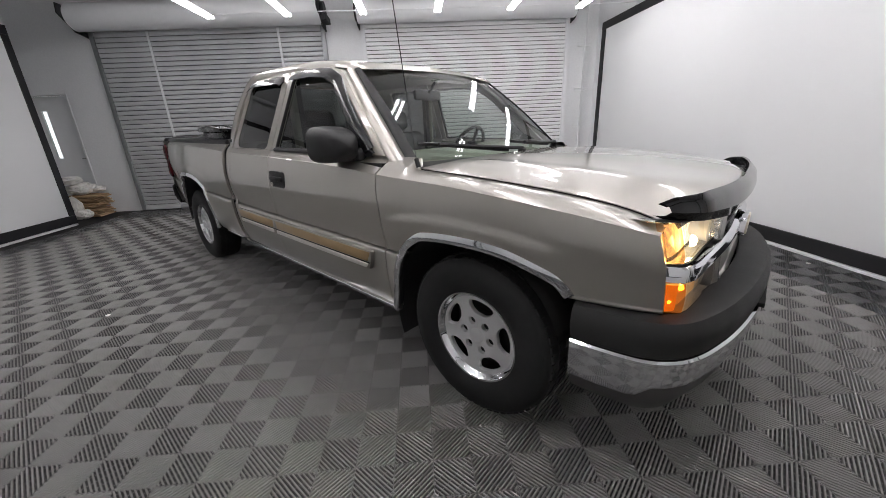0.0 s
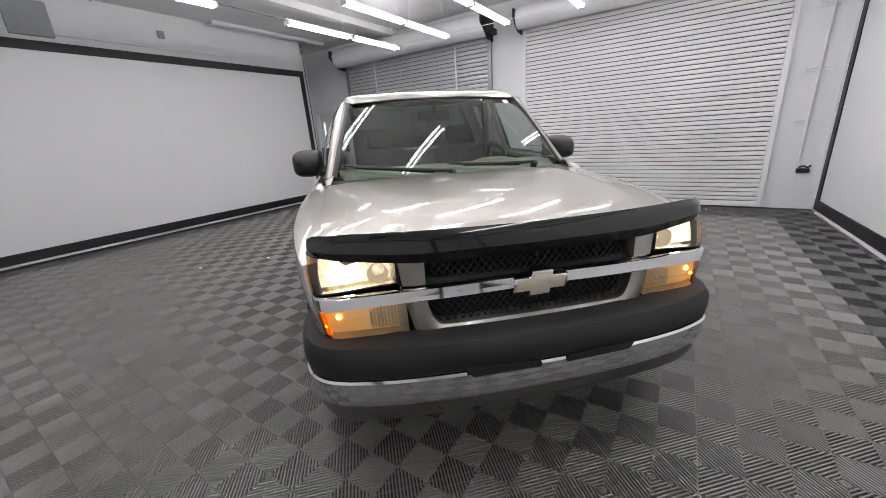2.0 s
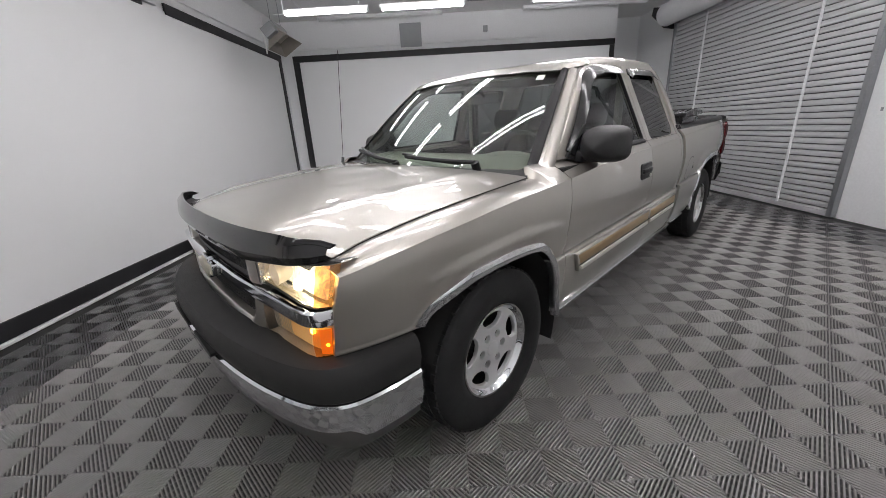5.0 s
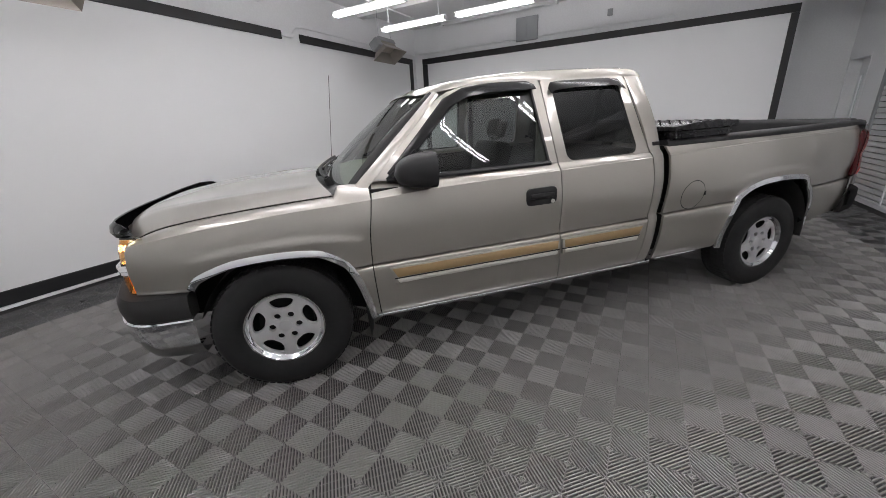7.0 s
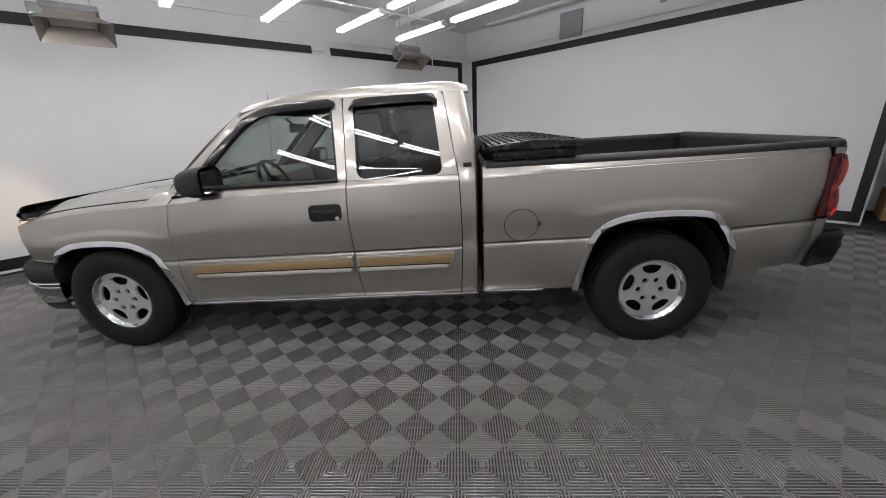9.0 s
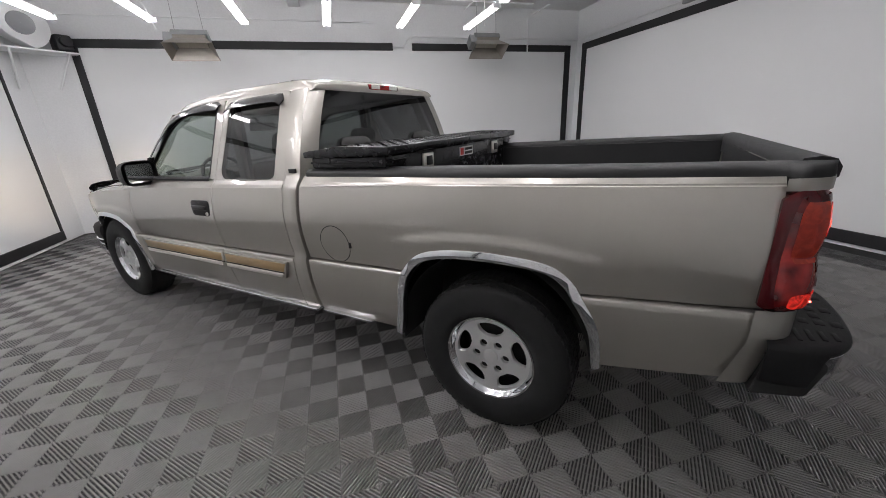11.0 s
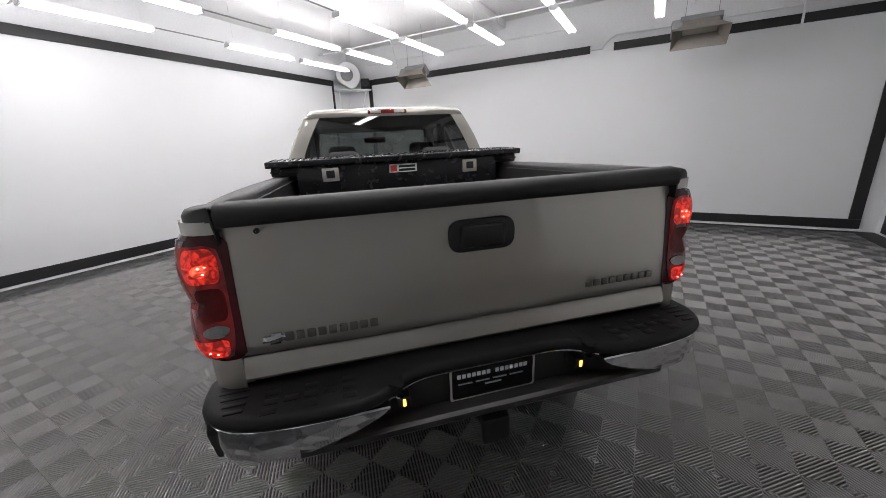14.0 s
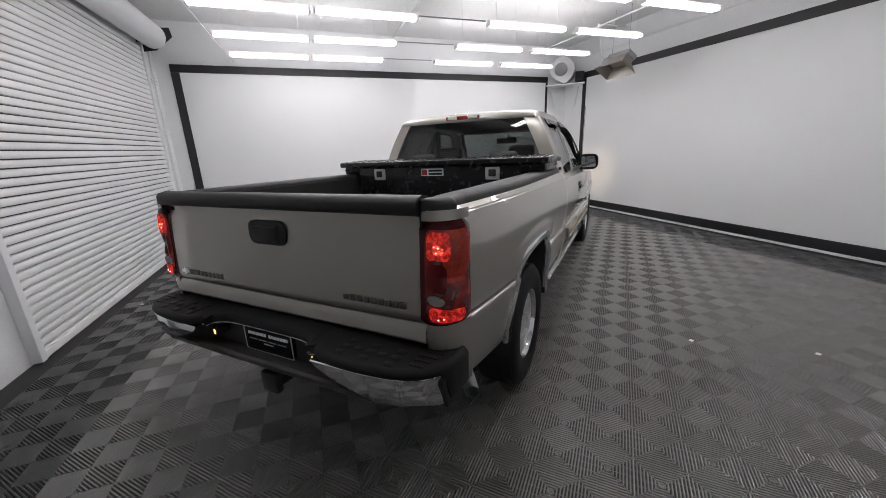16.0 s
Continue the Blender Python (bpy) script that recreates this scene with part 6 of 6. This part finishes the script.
tube(bm, [(-3.9, -0.66, 0.42), (-4.2, -0.7, 0.42), (-4.4, -0.8, 0.425), (-4.52, -0.88, 0.41)], 0.032, 14, False)
tube(bm, [(-4.52, -0.88, 0.41), (-4.4, -0.8, 0.425)], 0.028, 14, False)
tpart("exhaust_pipe", bm, M_STEEL, None, "dull steel exhaust tailpipe")

# bed liner
bm = bmesh.new()
box(bm, (-4.6, -0.79, 0.78), (-2.57, 0.79, 0.81))
for s in (1, -1):
    box(bm, (-4.6, s * 0.755, 0.8), (-2.57, s * 0.785, 1.19))
box(bm, (-2.6, -0.79, 0.8), (-2.565, 0.79, 1.19))
box(bm, (-4.62, -0.72, 0.8), (-4.605, 0.72, 1.17))
liner = tpart("bed_liner", bm, M_TRIM, None, "black ribbed plastic bed liner")
for i in range(16):
    bm = bmesh.new()
    box(bm, (-4.58, -0.745 + i * 0.096, 0.81), (-2.6, -0.695 + i * 0.096, 0.822), 0.003)
    tpart("liner_rib", bm, M_TRIM, liner)
for s in (1, -1):
    bm = bmesh.new()
    box(bm, (-4.02, s * 0.55, 0.8), (-3.2, s * 0.78, 1.0), 0.03)
    tpart("wheel_hump", bm, M_TRIM, liner)

# -- mirrors, wipers, aerial --
for s in (1, -1):
    bm = bmesh.new()
    rows = []
    for j in range(15):
        a = j / 14
        x = lerp(-0.905, -0.69, a)
        w = max((1 - a**2.6) ** 0.45, 0.04)
        cx, cz = 0.962, 1.218
        row = []
        for k in range(20):
            t = k * math.tau / 20
            cs, sn = math.cos(t), math.sin(t)
            row.append((x, s * (cx + 0.112 * w * math.copysign(abs(cs) ** 0.6, cs)), cz + 0.092 * w * math.copysign(abs(sn) ** 0.6, sn) - 0.012 * (1 - w)))
        rows.append(row)
    vs = grid(bm, rows, True)
    bm.faces.new(vs[-1])
    tube(bm, [(-0.83, s * 0.86, 1.17), (-0.76, s * 0.82, 1.175)], 0.04, 10)
    box(bm, (-0.84, s * 0.84, 1.135), (-0.72, s * 0.9, 1.2), 0.02)
    mir = tpart("door_mirror", bm, M_TRIM, None, "black plastic door mirror")
    bm = bmesh.new()
    out = rounded([(s * 0.862, 1.14), (s * 1.062, 1.14), (s * 1.062, 1.298), (s * 0.862, 1.298)], 0.03)
    prism(bm, out, "x", -0.908, -0.896)
    bmesh.ops.transform(bm, matrix=Matrix.Translation((-0.892, s * 0.962, 1.22)) @ Matrix.Rotation(radians(s * 5), 4, "Z") @ Matrix.Diagonal((1, 0.86, 0.84, 1)) @ Matrix.Translation((0.902, -s * 0.962, -1.22)), verts=bm.verts)
    tpart("mirror_glass", bm, M_MIRROR, mir, "silvered mirror glass")
for y0, y1, tip in ((0.5, 0.02, 0.05), (-0.05, -0.62, 0.06)):
    bm = bmesh.new()
    pts = [windscreen(lerp(0.0, tip, k / 6), lerp(y0, y1, k / 6) / 0.735) + Vector((0.034, 0, 0.04)) for k in range(7)]
    tube(bm, pts, 0.011, 6)
    tube(bm, [pts[0] - Vector((0.02, 0, 0.05)), pts[0]], 0.022, 10)
    wip = tpart("wiper", bm, M_TRIM, None, "black wiper arm and blade")
    bm = bmesh.new()
    pts = [windscreen(lerp(0.02, tip + 0.05, k / 6), lerp(y0 - 0.1, y1 - 0.08, k / 6) / 0.735) + Vector((0.016, 0, 0.02)) for k in range(7)]
    tube(bm, pts, 0.009, 5)
    tpart("wiper_blade", bm, M_TRIM, wip)
bm = bmesh.new()
tube(bm, [(-0.36, -0.83, 1.12), (-0.37, -0.833, 1.16)], 0.011, 8)
tube(bm, [(-0.37, -0.833, 1.16), (-0.45, -0.845, 1.9)], 0.0022, 5)
tpart("aerial", bm, M_DARKSTEEL, None, "thin black whip aerial on the fender")

# -- cabin --
bm = bmesh.new()
rows = []
for j in range(17):
    v = -1 + 2 * j / 16
    rows.append([(-0.4, v * 0.7, 1.12), (-0.55, v * 0.74, 1.155), (-0.75, v * 0.76, 1.165), (-0.82, v * 0.76, 1.13), (-0.86, v * 0.76, 0.95), (-0.7, v * 0.76, 0.75)])
grid(bm, rows)
tmp = bmesh.new()
bmesh.ops.create_uvsphere(tmp, u_segments=16, v_segments=8, radius=1)
add(bm, tmp, Matrix.Translation((-0.78, 0.4, 1.12)) @ Matrix.Diagonal((0.12, 0.22, 0.065, 1)))
tpart("dashboard", bm, M_DASH, None, "grey-green vinyl dashboard")
bm = bmesh.new()
rows = []
wm = Matrix.Translation((-1.03, 0.4, 1.115)) @ Euler((0, radians(-64), 0)).to_matrix().to_4x4()
for k in range(33):
    a = k * math.tau / 32
    rows.append([wm @ Vector(((0.185 + 0.014 * math.cos(b)) * math.cos(a), (0.185 + 0.014 * math.cos(b)) * math.sin(a), 0.014 * math.sin(b))) for b in [q * math.tau / 8 for q in range(8)]])
grid(bm, rows, True)
for a in (0.2, math.pi - 0.2, -math.pi / 2):
    tube(bm, [wm @ Vector((0.05 * math.cos(a), 0.05 * math.sin(a), -0.02)), wm @ Vector((0.18 * math.cos(a), 0.18 * math.sin(a), 0))], 0.014, 6)
lathe(bm, [(0.001, 0.01), (0.07, 0.0), (0.075, -0.03), (0.03, -0.06), (0.03, -0.25)], 18, "z", wm)
tpart("steering_wheel", bm, M_TRIM, None, "black steering wheel")


def seat_shape(x, y, w, back_h, name):
    bm = bmesh.new()
    box(bm, (x - 0.05, y - w / 2, 0.62), (x + 0.48, y + w / 2, 0.82), 0.06, 3)
    m = Matrix.Translation((x, y, 0.8)) @ Euler((0, radians(-14), 0)).to_matrix().to_4x4()
    box(bm, (-0.12, -w / 2, -0.05), (0.06, w / 2, back_h), 0.06, 3, m)
    for dy in ((0,) if w < 0.7 else (-0.4, 0.4)):
        box(bm, (-0.1, dy - 0.13, back_h + 0.03), (0.02, dy + 0.13, back_h + 0.2), 0.05, 3, m)
        tube(bm, [m @ Vector((-0.04, dy - 0.05, back_h - 0.05)), m @ Vector((-0.04, dy - 0.05, back_h + 0.08))], 0.008, 6)
        tube(bm, [m @ Vector((-0.04, dy + 0.05, back_h - 0.05)), m @ Vector((-0.04, dy + 0.05, back_h + 0.08))], 0.008, 6)
    tpart(name, bm, M_SEAT, None, "grey cloth seat with headrest")


seat_shape(-1.72, 0.4, 0.52, 0.46, "front_seat")
seat_shape(-1.72, -0.4, 0.52, 0.46, "front_seat")
seat_shape(-2.34, 0.0, 1.4, 0.4, "rear_bench")
bm = bmesh.new()
box(bm, (-1.09, -0.13, 1.47), (-1.06, 0.13, 1.54), 0.014)
tube(bm, [(-1.06, 0, 1.52), (-0.99, 0, 1.585)], 0.01, 6)
tpart("rear_view_mirror", bm, M_TRIM, None, "black rear view mirror on the windscreen")
bm = bmesh.new()
box(bm, (-2.44, -0.63, 1.655), (-1.08, 0.63, 1.665))
prism(bm, [(-1.081, 1.655), (-0.985, 1.608), (-0.985, 1.614), (-1.081, 1.664)], "y", -0.6, 0.6)
tpart("headliner", bm, M_LINING, None, "pale cloth roof lining")
bm = bmesh.new()
for s in (1, -1):
    box(bm, (-1.1, s * 0.24 - 0.17, 1.6), (-1.01, s * 0.24 + 0.17, 1.614), 0.006)
    box(bm, (-1.76, s * 0.66, 1.1), (-1.69, s * 0.7, 1.6), 0.01)
    box(bm, (-1.7, s * 0.81, 0.6), (-0.75, s * 0.84, 1.16), 0.02)
tpart("cabin_trim", bm, M_DASH, None, "grey cabin roof lining and pillar trim")
bm = bmesh.new()
box(bm, (-2.48, -0.84, 0.58), (-0.6, 0.84, 0.62))
tpart("cabin_floor", bm, M_DARK)


# -- wheels --
def wheel_at(x, s):
    """A wheel with its outer face towards s; built at its hub and then set in place."""
    hub_z = 0.372
    at = Matrix.Translation((x, s * 0.8, hub_z))
    bm = bmesh.new()
    prof = [(0.215, -0.105), (0.24, -0.118), (0.3, -0.124), (0.345, -0.118), (0.366, -0.1), (0.376, -0.07), (0.378, 0.0), (0.376, 0.07), (0.366, 0.1), (0.345, 0.118), (0.3, 0.125), (0.25, 0.121), (0.222, 0.112), (0.212, 0.098)]
    lathe(bm, prof, 64, "y", at)
    for v in bm.verts:
        v.co.z = max(v.co.z, 0.002)
    wheel = tpart("wheel", bm, M_RUBBER, None, "black tyre on a machined alloy wheel", 40, rake=False)
    # tread blocks
    bm = bmesh.new()
    for k in range(60):
        a = k * math.tau / 60
        for y0, y1, sh in ((-0.098, -0.06, 0.0), (-0.05, -0.005, 0.02), (0.005, 0.05, 0.03), (0.06, 0.098, 0.05)):
            m = at @ Matrix.Rotation(a + sh, 4, "Y") @ Matrix.Translation((0.374 if abs(y0 + y1) < 0.12 else 0.3675, (y0 + y1) / 2, 0))
            tmp = bmesh.new()
            bmesh.ops.create_cube(tmp, size=1, matrix=Matrix.Diagonal((0.014, y1 - y0, 0.028, 1)))
            add(bm, tmp, m)
    for v in bm.verts:
        v.co.z = max(v.co.z, 0.0)
    tpart("tread", bm, M_RUBBER, wheel, "", None, rake=False)
    # alloy face: five kidney windows and six lug holes cut through one disc
    bm = bmesh.new()
    loops = [[(0.19 * math.cos(k * math.tau / 90), 0.19 * math.sin(k * math.tau / 90)) for k in range(90)]]
    for w in range(5):
        c = w * math.tau / 5
        pol = [(0.109, -0.1), (0.112, -0.22), (0.13, -0.37), (0.15, -0.42), (0.168, -0.41), (0.1745, -0.33), (0.176, -0.15), (0.176, 0.0)]
        pol = [(r, a) for r, a in pol] + [(r, -a) for r, a in pol[-2::-1]]
        loops.append([(r * math.cos(c + a), r * math.sin(c + a)) for r, a in pol] + [(0.1085 * math.cos(c), 0.1085 * math.sin(c))])
    for k in range(6):
        a = k * math.tau / 6 - 0.314
        loops.append([(0.072 * math.cos(a) + 0.0195 * math.cos(b), 0.072 * math.sin(a) + 0.0195 * math.sin(b)) for b in [q * math.tau / 14 for q in range(14)]])
    holes = []
    for n, lp in enumerate(loops):
        vs = [bm.verts.new((x0, 0.083, z0)) for x0, z0 in lp]
        es = [bm.edges.new((vs[i], vs[(i + 1) % len(vs)])) for i in range(len(vs))]
        if n:
            holes.append((vs, lp))
    bmesh.ops.triangle_fill(bm, use_beauty=True, use_dissolve=False, edges=bm.edges[:])
    for vs, lp in holes:
        cx0, cz0 = sum(q[0] for q in lp) / len(lp), sum(q[1] for q in lp) / len(lp)
        prev = vs
        for shrink, depth in ((0.955, 0.079), (0.945, 0.064)):
            nxt = [bm.verts.new((lerp(cx0, q[0], shrink), depth, lerp(cz0, q[1], shrink))) for q in lp]
            for i in range(len(lp)):
                bm.faces.new((prev[i], prev[(i + 1) % len(lp)], nxt[(i + 1) % len(lp)], nxt[i]))
            prev = nxt
    flip = Matrix.Diagonal((1, s, 1, 1))
    spin = Matrix.Rotation(-0.314 + (0.0 if s > 0 else 0.16), 4, "Y")
    bmesh.ops.transform(bm, matrix=at @ flip @ spin, verts=bm.verts)
    rim = tpart("rim", bm, M_ALLOY, wheel, "machined alloy wheel rim", 35, rake=False)
    bm = bmesh.new()
    lathe(bm, [(0.19, 0.083), (0.194, 0.087), (0.199, 0.097), (0.207, 0.107), (0.215, 0.108), (0.218, 0.1), (0.218, 0.085)], 90, "y", at @ flip)
    tpart("rim_lip", bm, M_CHROME, rim, "polished rim lip", 35, rake=False)
    bm = bmesh.new()
    lathe(bm, [(0.214, 0.098), (0.2, 0.08), (0.195, -0.1)], 40, "y", at @ flip)
    lathe(bm, [(0.001, 0.03), (0.085, 0.03), (0.09, 0.015), (0.15, 0.012), (0.152, 0.0), (0.19, -0.02)], 32, "y", at @ flip)
    # near black puts the shade behind the rim windows into disc and barrel
    tpart("brake_and_barrel", bm, M_DARK, wheel, "brake disc behind the rim, coloured near black for the shade there", 35, rake=False)
    for k in range(6):
        a = k * math.tau / 6 - 0.314
        bm = bmesh.new()
        lathe(bm, [(0.001, 0.064), (0.0184, 0.064), (0.0184, 0.055)], 14, "y", at @ flip @ spin @ Matrix.Translation((0.072 * math.cos(a), 0, 0.072 * math.sin(a))))
        tpart("lug_recess", bm, M_DARK, rim, "dark lug nut recess", 35, rake=False)
    bm = bmesh.new()
    lathe(bm, [(0.001, 0.088), (0.028, 0.087), (0.036, 0.085), (0.038, 0.08)], 24, "y", at @ flip)
    tpart("centre_cap", bm, M_ALLOY, rim, "", 35, rake=False)


for wx in (0.0, -3.645):
    for s in (1, -1):
        wheel_at(wx, s)
bm = bmesh.new()
for wx in (0.0, -3.645):
    tube(bm, [(wx, -0.7, 0.372), (wx, 0.7, 0.372)], 0.045, 10)
tube(bm, [(0.3, 0.42, 0.45), (-4.5, 0.42, 0.52)], 0.05, 6)
tube(bm, [(0.3, -0.42, 0.45), (-4.5, -0.42, 0.52)], 0.05, 6)
tpart("axle", bm, M_DARKSTEEL, None, "dark axles and frame rails", rake=False)

# headlamp beams
for s in (1, -1):
    ld = bpy.data.lights.new("headlamp_beam", "SPOT")
    ld.energy, ld.color, ld.spot_size, ld.spot_blend, ld.shadow_soft_size = 100, (1.0, 0.76, 0.5), radians(34), 1.0, 0.03
    lo = new("headlamp_beam", ld)
    lo.matrix_world = TRUCK @ look((fx(0.7) + 0.04, s * 0.705, 0.89), (4.5, s * 0.72, 0.8))

# -- crossover toolbox, standing on the bed rails --
toolbox = thing("toolbox", "black diamond-plate crossover toolbox resting on the bed rails", "toolbox", TRUCK)


def bpart(name, bm, material, parent, label=""):
    for v in bm.verts:
        v.co.z -= RAKE * (v.co.x + 1.8) + LEAN * v.co.y
    return part(name, bm, material, parent, label, 32)


M_BOX = mat("black_coated_aluminium", (0.02, 0.02, 0.022), 0.26, 0.4, var=0.2, scale=8, fine=0.15, bump=0.05, bump_scale=150)
bm = bmesh.new()
box(bm, (-3.12, -0.72, 0.95), (-2.63, 0.72, 1.285), 0.012)
bpart("box_body", bm, M_BOX, toolbox)
for s in (1, -1):
    wing = bpart("side_wing", box(bmesh.new(), (-3.12, s * 0.7, 1.226), (-2.63, s * 0.875, 1.285), 0.01), M_BOX, toolbox)
    bpart("wing_rib", box(bmesh.new(), (-3.125, s * 0.7, 1.252), (-2.625, s * 0.88, 1.262), 0.003), M_BOX, wing)
bm = bmesh.new()
prism(bm, [(-3.155, 1.284), (-2.6, 1.284), (-2.6, 1.314), (-2.86, 1.338), (-3.155, 1.324)], "y", -0.9, 0.9, 0.006)
lidp = bpart("lid", bm, M_BOX, toolbox, "diamond-plate lid")
bm = bmesh.new()
for i in range(13):
    for j in range(42):
        x, y = -3.13 + i * 0.042, -0.87 + j * 0.0425
        if x > -2.61:
            continue
        z = lerp(1.324, 1.338, (x + 3.155) / 0.295) if x < -2.86 else lerp(1.338, 1.314, (x + 2.86) / 0.26)
        a = radians(45 if (i + j) % 2 else -45)
        dx, dy = 0.014 * math.cos(a), 0.014 * math.sin(a)
        q = [bm.verts.new(p) for p in ((x - dx, y - dy, z), (x + dy * 0.35, y - dx * 0.35, z + 0.0045), (x + dx, y + dy, z), (x - dy * 0.35, y + dx * 0.35, z + 0.0045))]
        bm.faces.new(q)
tread = bpart("lid_tread", bm, M_BOX, lidp, "raised diamond tread")
tread["kind"] = "stuff"
for y in (0.5, -0.5):
    bm = bmesh.new()
    box(bm, (-3.132, y - 0.055, 1.175), (-3.118, y + 0.055, 1.265), 0.006)
    lat = bpart("paddle_latch", bm, M_SILVERTRIM, toolbox, "steel paddle latch")
    bm = bmesh.new()
    box(bm, (-3.14, y - 0.028, 1.198), (-3.13, y + 0.028, 1.248), 0.005)
    bpart("paddle", bm, M_DARKSTEEL, lat)
bm = bmesh.new()
box(bm, (-3.1235, -0.1, 1.205), (-3.1205, 0.1, 1.262), 0.001)
stk = bpart("brand_sticker", bm, M_WHITE, toolbox, "white sticker with a red mark and dark bars")
bm = bmesh.new()
box(bm, (-3.1245, 0.045, 1.212), (-3.123, 0.09, 1.255))
bpart("red_mark", bm, mat("red_print", (0.45, 0.04, 0.03), 0.5), stk)
bm = bmesh.new()
box(bm, (-3.1245, -0.088, 1.237), (-3.123, 0.03, 1.253))
box(bm, (-3.1245, -0.088, 1.212), (-3.123, 0.03, 1.229))
bpart("dark_bars", bm, M_TRIM, stk)


# scraps of white paper on the floor
random.seed(5)
for x, y in ((-3.309, 0.638), (-3.759, 0.045), (2.5, 0.705), (-0.675, 4.94), (1.347, 4.879)):
    bm = bmesh.new()
    r = random.uniform(0.01, 0.018)
    bmesh.ops.create_icosphere(bm, subdivisions=2, radius=r)
    for v in bm.verts:
        v.co += v.co * 0.5 * noise.noise(v.co * 90)
        v.co.z = v.co.z * 0.35 + r * 0.3
    ob = tagged(part("paper_scrap", bm, M_PAPER, None, "", 30), "tiny white paper scrap on the floor tiles", "paper scrap", "floor scraps")
    ob.location = (x, y, 0.0)

# ---- ribbed snap-together floor tiles, each of four diagonal-ribbed squares ----
MOD = 0.1545
# near-black base quad that shows in the gaps between the ribs
M_GAP = mat("near_black_tile_base", (0.012, 0.012, 0.012), 0.9, spec=0.1)
TILE = 2 * MOD
OX, OY = -0.862 + MOD, 2.79 + MOD
RIB, RIBW, RIBH = 0.01405, 0.0076, 0.0135


def tile_geometry():
    verts, faces = [], []

    def quad(*p):
        n = len(verts)
        verts.extend(p)
        faces.append((n, n + 1, n + 2, n + 3))

    e = 0.0006
    quad((e, e, -RIBH), (TILE - e, e, -RIBH), (TILE - e, TILE - e, -RIBH), (e, TILE - e, -RIBH))
    for a in (0, 1):
        for b in (0, 1):
            cx, cy = (a + 0.5) * MOD, (b + 0.5) * MOD
            ux, uy = (0.70711, -0.70711) if (a + b) % 2 else (0.70711, 0.70711)
            vx, vy = -uy, ux
            # low cross bars under the ribs and a thin rim round the square
            for k in range(-2, 3):
                d, h = k * 0.04, MOD * 0.70711 - abs(k * 0.04) - 0.002
                quad(*[(cx + ux * (d + p) + vx * q * h, cy + uy * (d + p) + vy * q * h, -0.0042) for p, q in ((-0.0016, -1), (0.0016, -1), (0.0016, 1), (-0.0016, 1))])
            m, w = MOD / 2 - 0.0006, 0.0012
            for ax, ay in ((1, 0), (-1, 0), (0, 1), (0, -1)):
                quad(*[(cx + ax * p - ay * q, cy + ay * p + ax * q, -0.0022) for p, q in ((m - w, -m), (m, -m), (m, m), (m - w, m))])
            n = 7
            for k in range(-n, n + 1):
                d = k * RIB
                out = []
                for w, z in ((-0.5, -1.0), (-0.5, -0.28), (-0.44, -0.145), (-0.31, -0.055), (-0.14, -0.01), (0.14, -0.01), (0.31, -0.055), (0.44, -0.145), (0.5, -0.28), (0.5, -1.0)):
                    dd = d + w * RIBW
                    out.append((dd, max(MOD * 0.70711 - abs(dd) - 0.0025, 0.0005), z * RIBH))
                ring = [[(cx + ux * s * h + vx * q, cy + uy * s * h + vy * q, z) for q, h, z in out] for s in (-1, 1)]
                n0 = len(verts)
                verts.extend(ring[0] + ring[1])
                faces.extend((n0 + i, n0 + i + 1, n0 + 11 + i, n0 + 10 + i) for i in range(9))
    return verts, faces


floor = tagged(part("floor", box(bmesh.new(), (XW, YS, -0.0176), (XE, YN, -0.0154)), M_SLAB), "grey ribbed snap-together floor tiles with a black border", "floor", kind="structure")
tv, tf = tile_geometry()
tile_mesh = {}
for key, m in (("grey", M_TILE), ("black", M_TILE_DARK)):
    me = bpy.data.meshes.new("floor_tile")
    me.from_pydata(tv, [], tf)
    me.shade_smooth()
    me.materials.append(m)
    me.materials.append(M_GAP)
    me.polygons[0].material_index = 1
    tile_mesh[key] = me
rest = {"grey": [], "black": []}
cells = []
for i in range(-21, 14):
    for j in range(-20, 10):
        x, y = OX + i * TILE, OY + j * TILE
        cx, cy = x + MOD, y + MOD
        if cx < XW + 0.12 or cx > XE - 0.12 or cy < YS + 0.12 or cy > YN - 0.12:
            continue
        key = "black" if cx > 2.07 or cy < -2.0 or cy > 4.49 or cx < -6.1 else "grey"
        # distance to the truck's outline, along which the camera passes
        tx, ty = (cx * math.cos(radians(45.65)) - cy * math.sin(radians(45.65)), cx * math.sin(radians(45.65)) + cy * math.cos(radians(45.65)))
        dx, dy = max(-4.8 - tx, 0, tx - 0.9), max(abs(ty) - 0.95, 0)
        under = dx == 0 and dy == 0
        cells.append((abs(math.hypot(dx, dy) - 0.75) + (2.5 if under else 0) + (0.8 if ty < -1 and tx < -1 else 0), x, y, key))
cells.sort()
for n, (_, x, y, key) in enumerate(cells):
    if n < 300:
        ob = new("floor_tile", tile_mesh[key])
        ob.location = (x, y, 0)
        ob.parent = floor
    else:
        rest[key].append((x, y))
tva, tfa = np.array(tv), np.array(tf)
for key, places in rest.items():
    vs = np.concatenate([tva + (x, y, 0) for x, y in places])
    fs = np.concatenate([tfa + k * len(tva) for k in range(len(places))])
    me = bpy.data.meshes.new("floor_tiles_far")
    me.from_pydata(vs.tolist(), [], fs.tolist())
    me.shade_smooth()
    me.materials.append(M_TILE if key == "grey" else M_TILE_DARK)
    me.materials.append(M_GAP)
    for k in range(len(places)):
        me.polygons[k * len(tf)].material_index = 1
    ob = new("floor_tiles_far", me)
    ob.parent = floor
    tagged(ob, key + " ribbed floor tiles further off", kind="stuff")
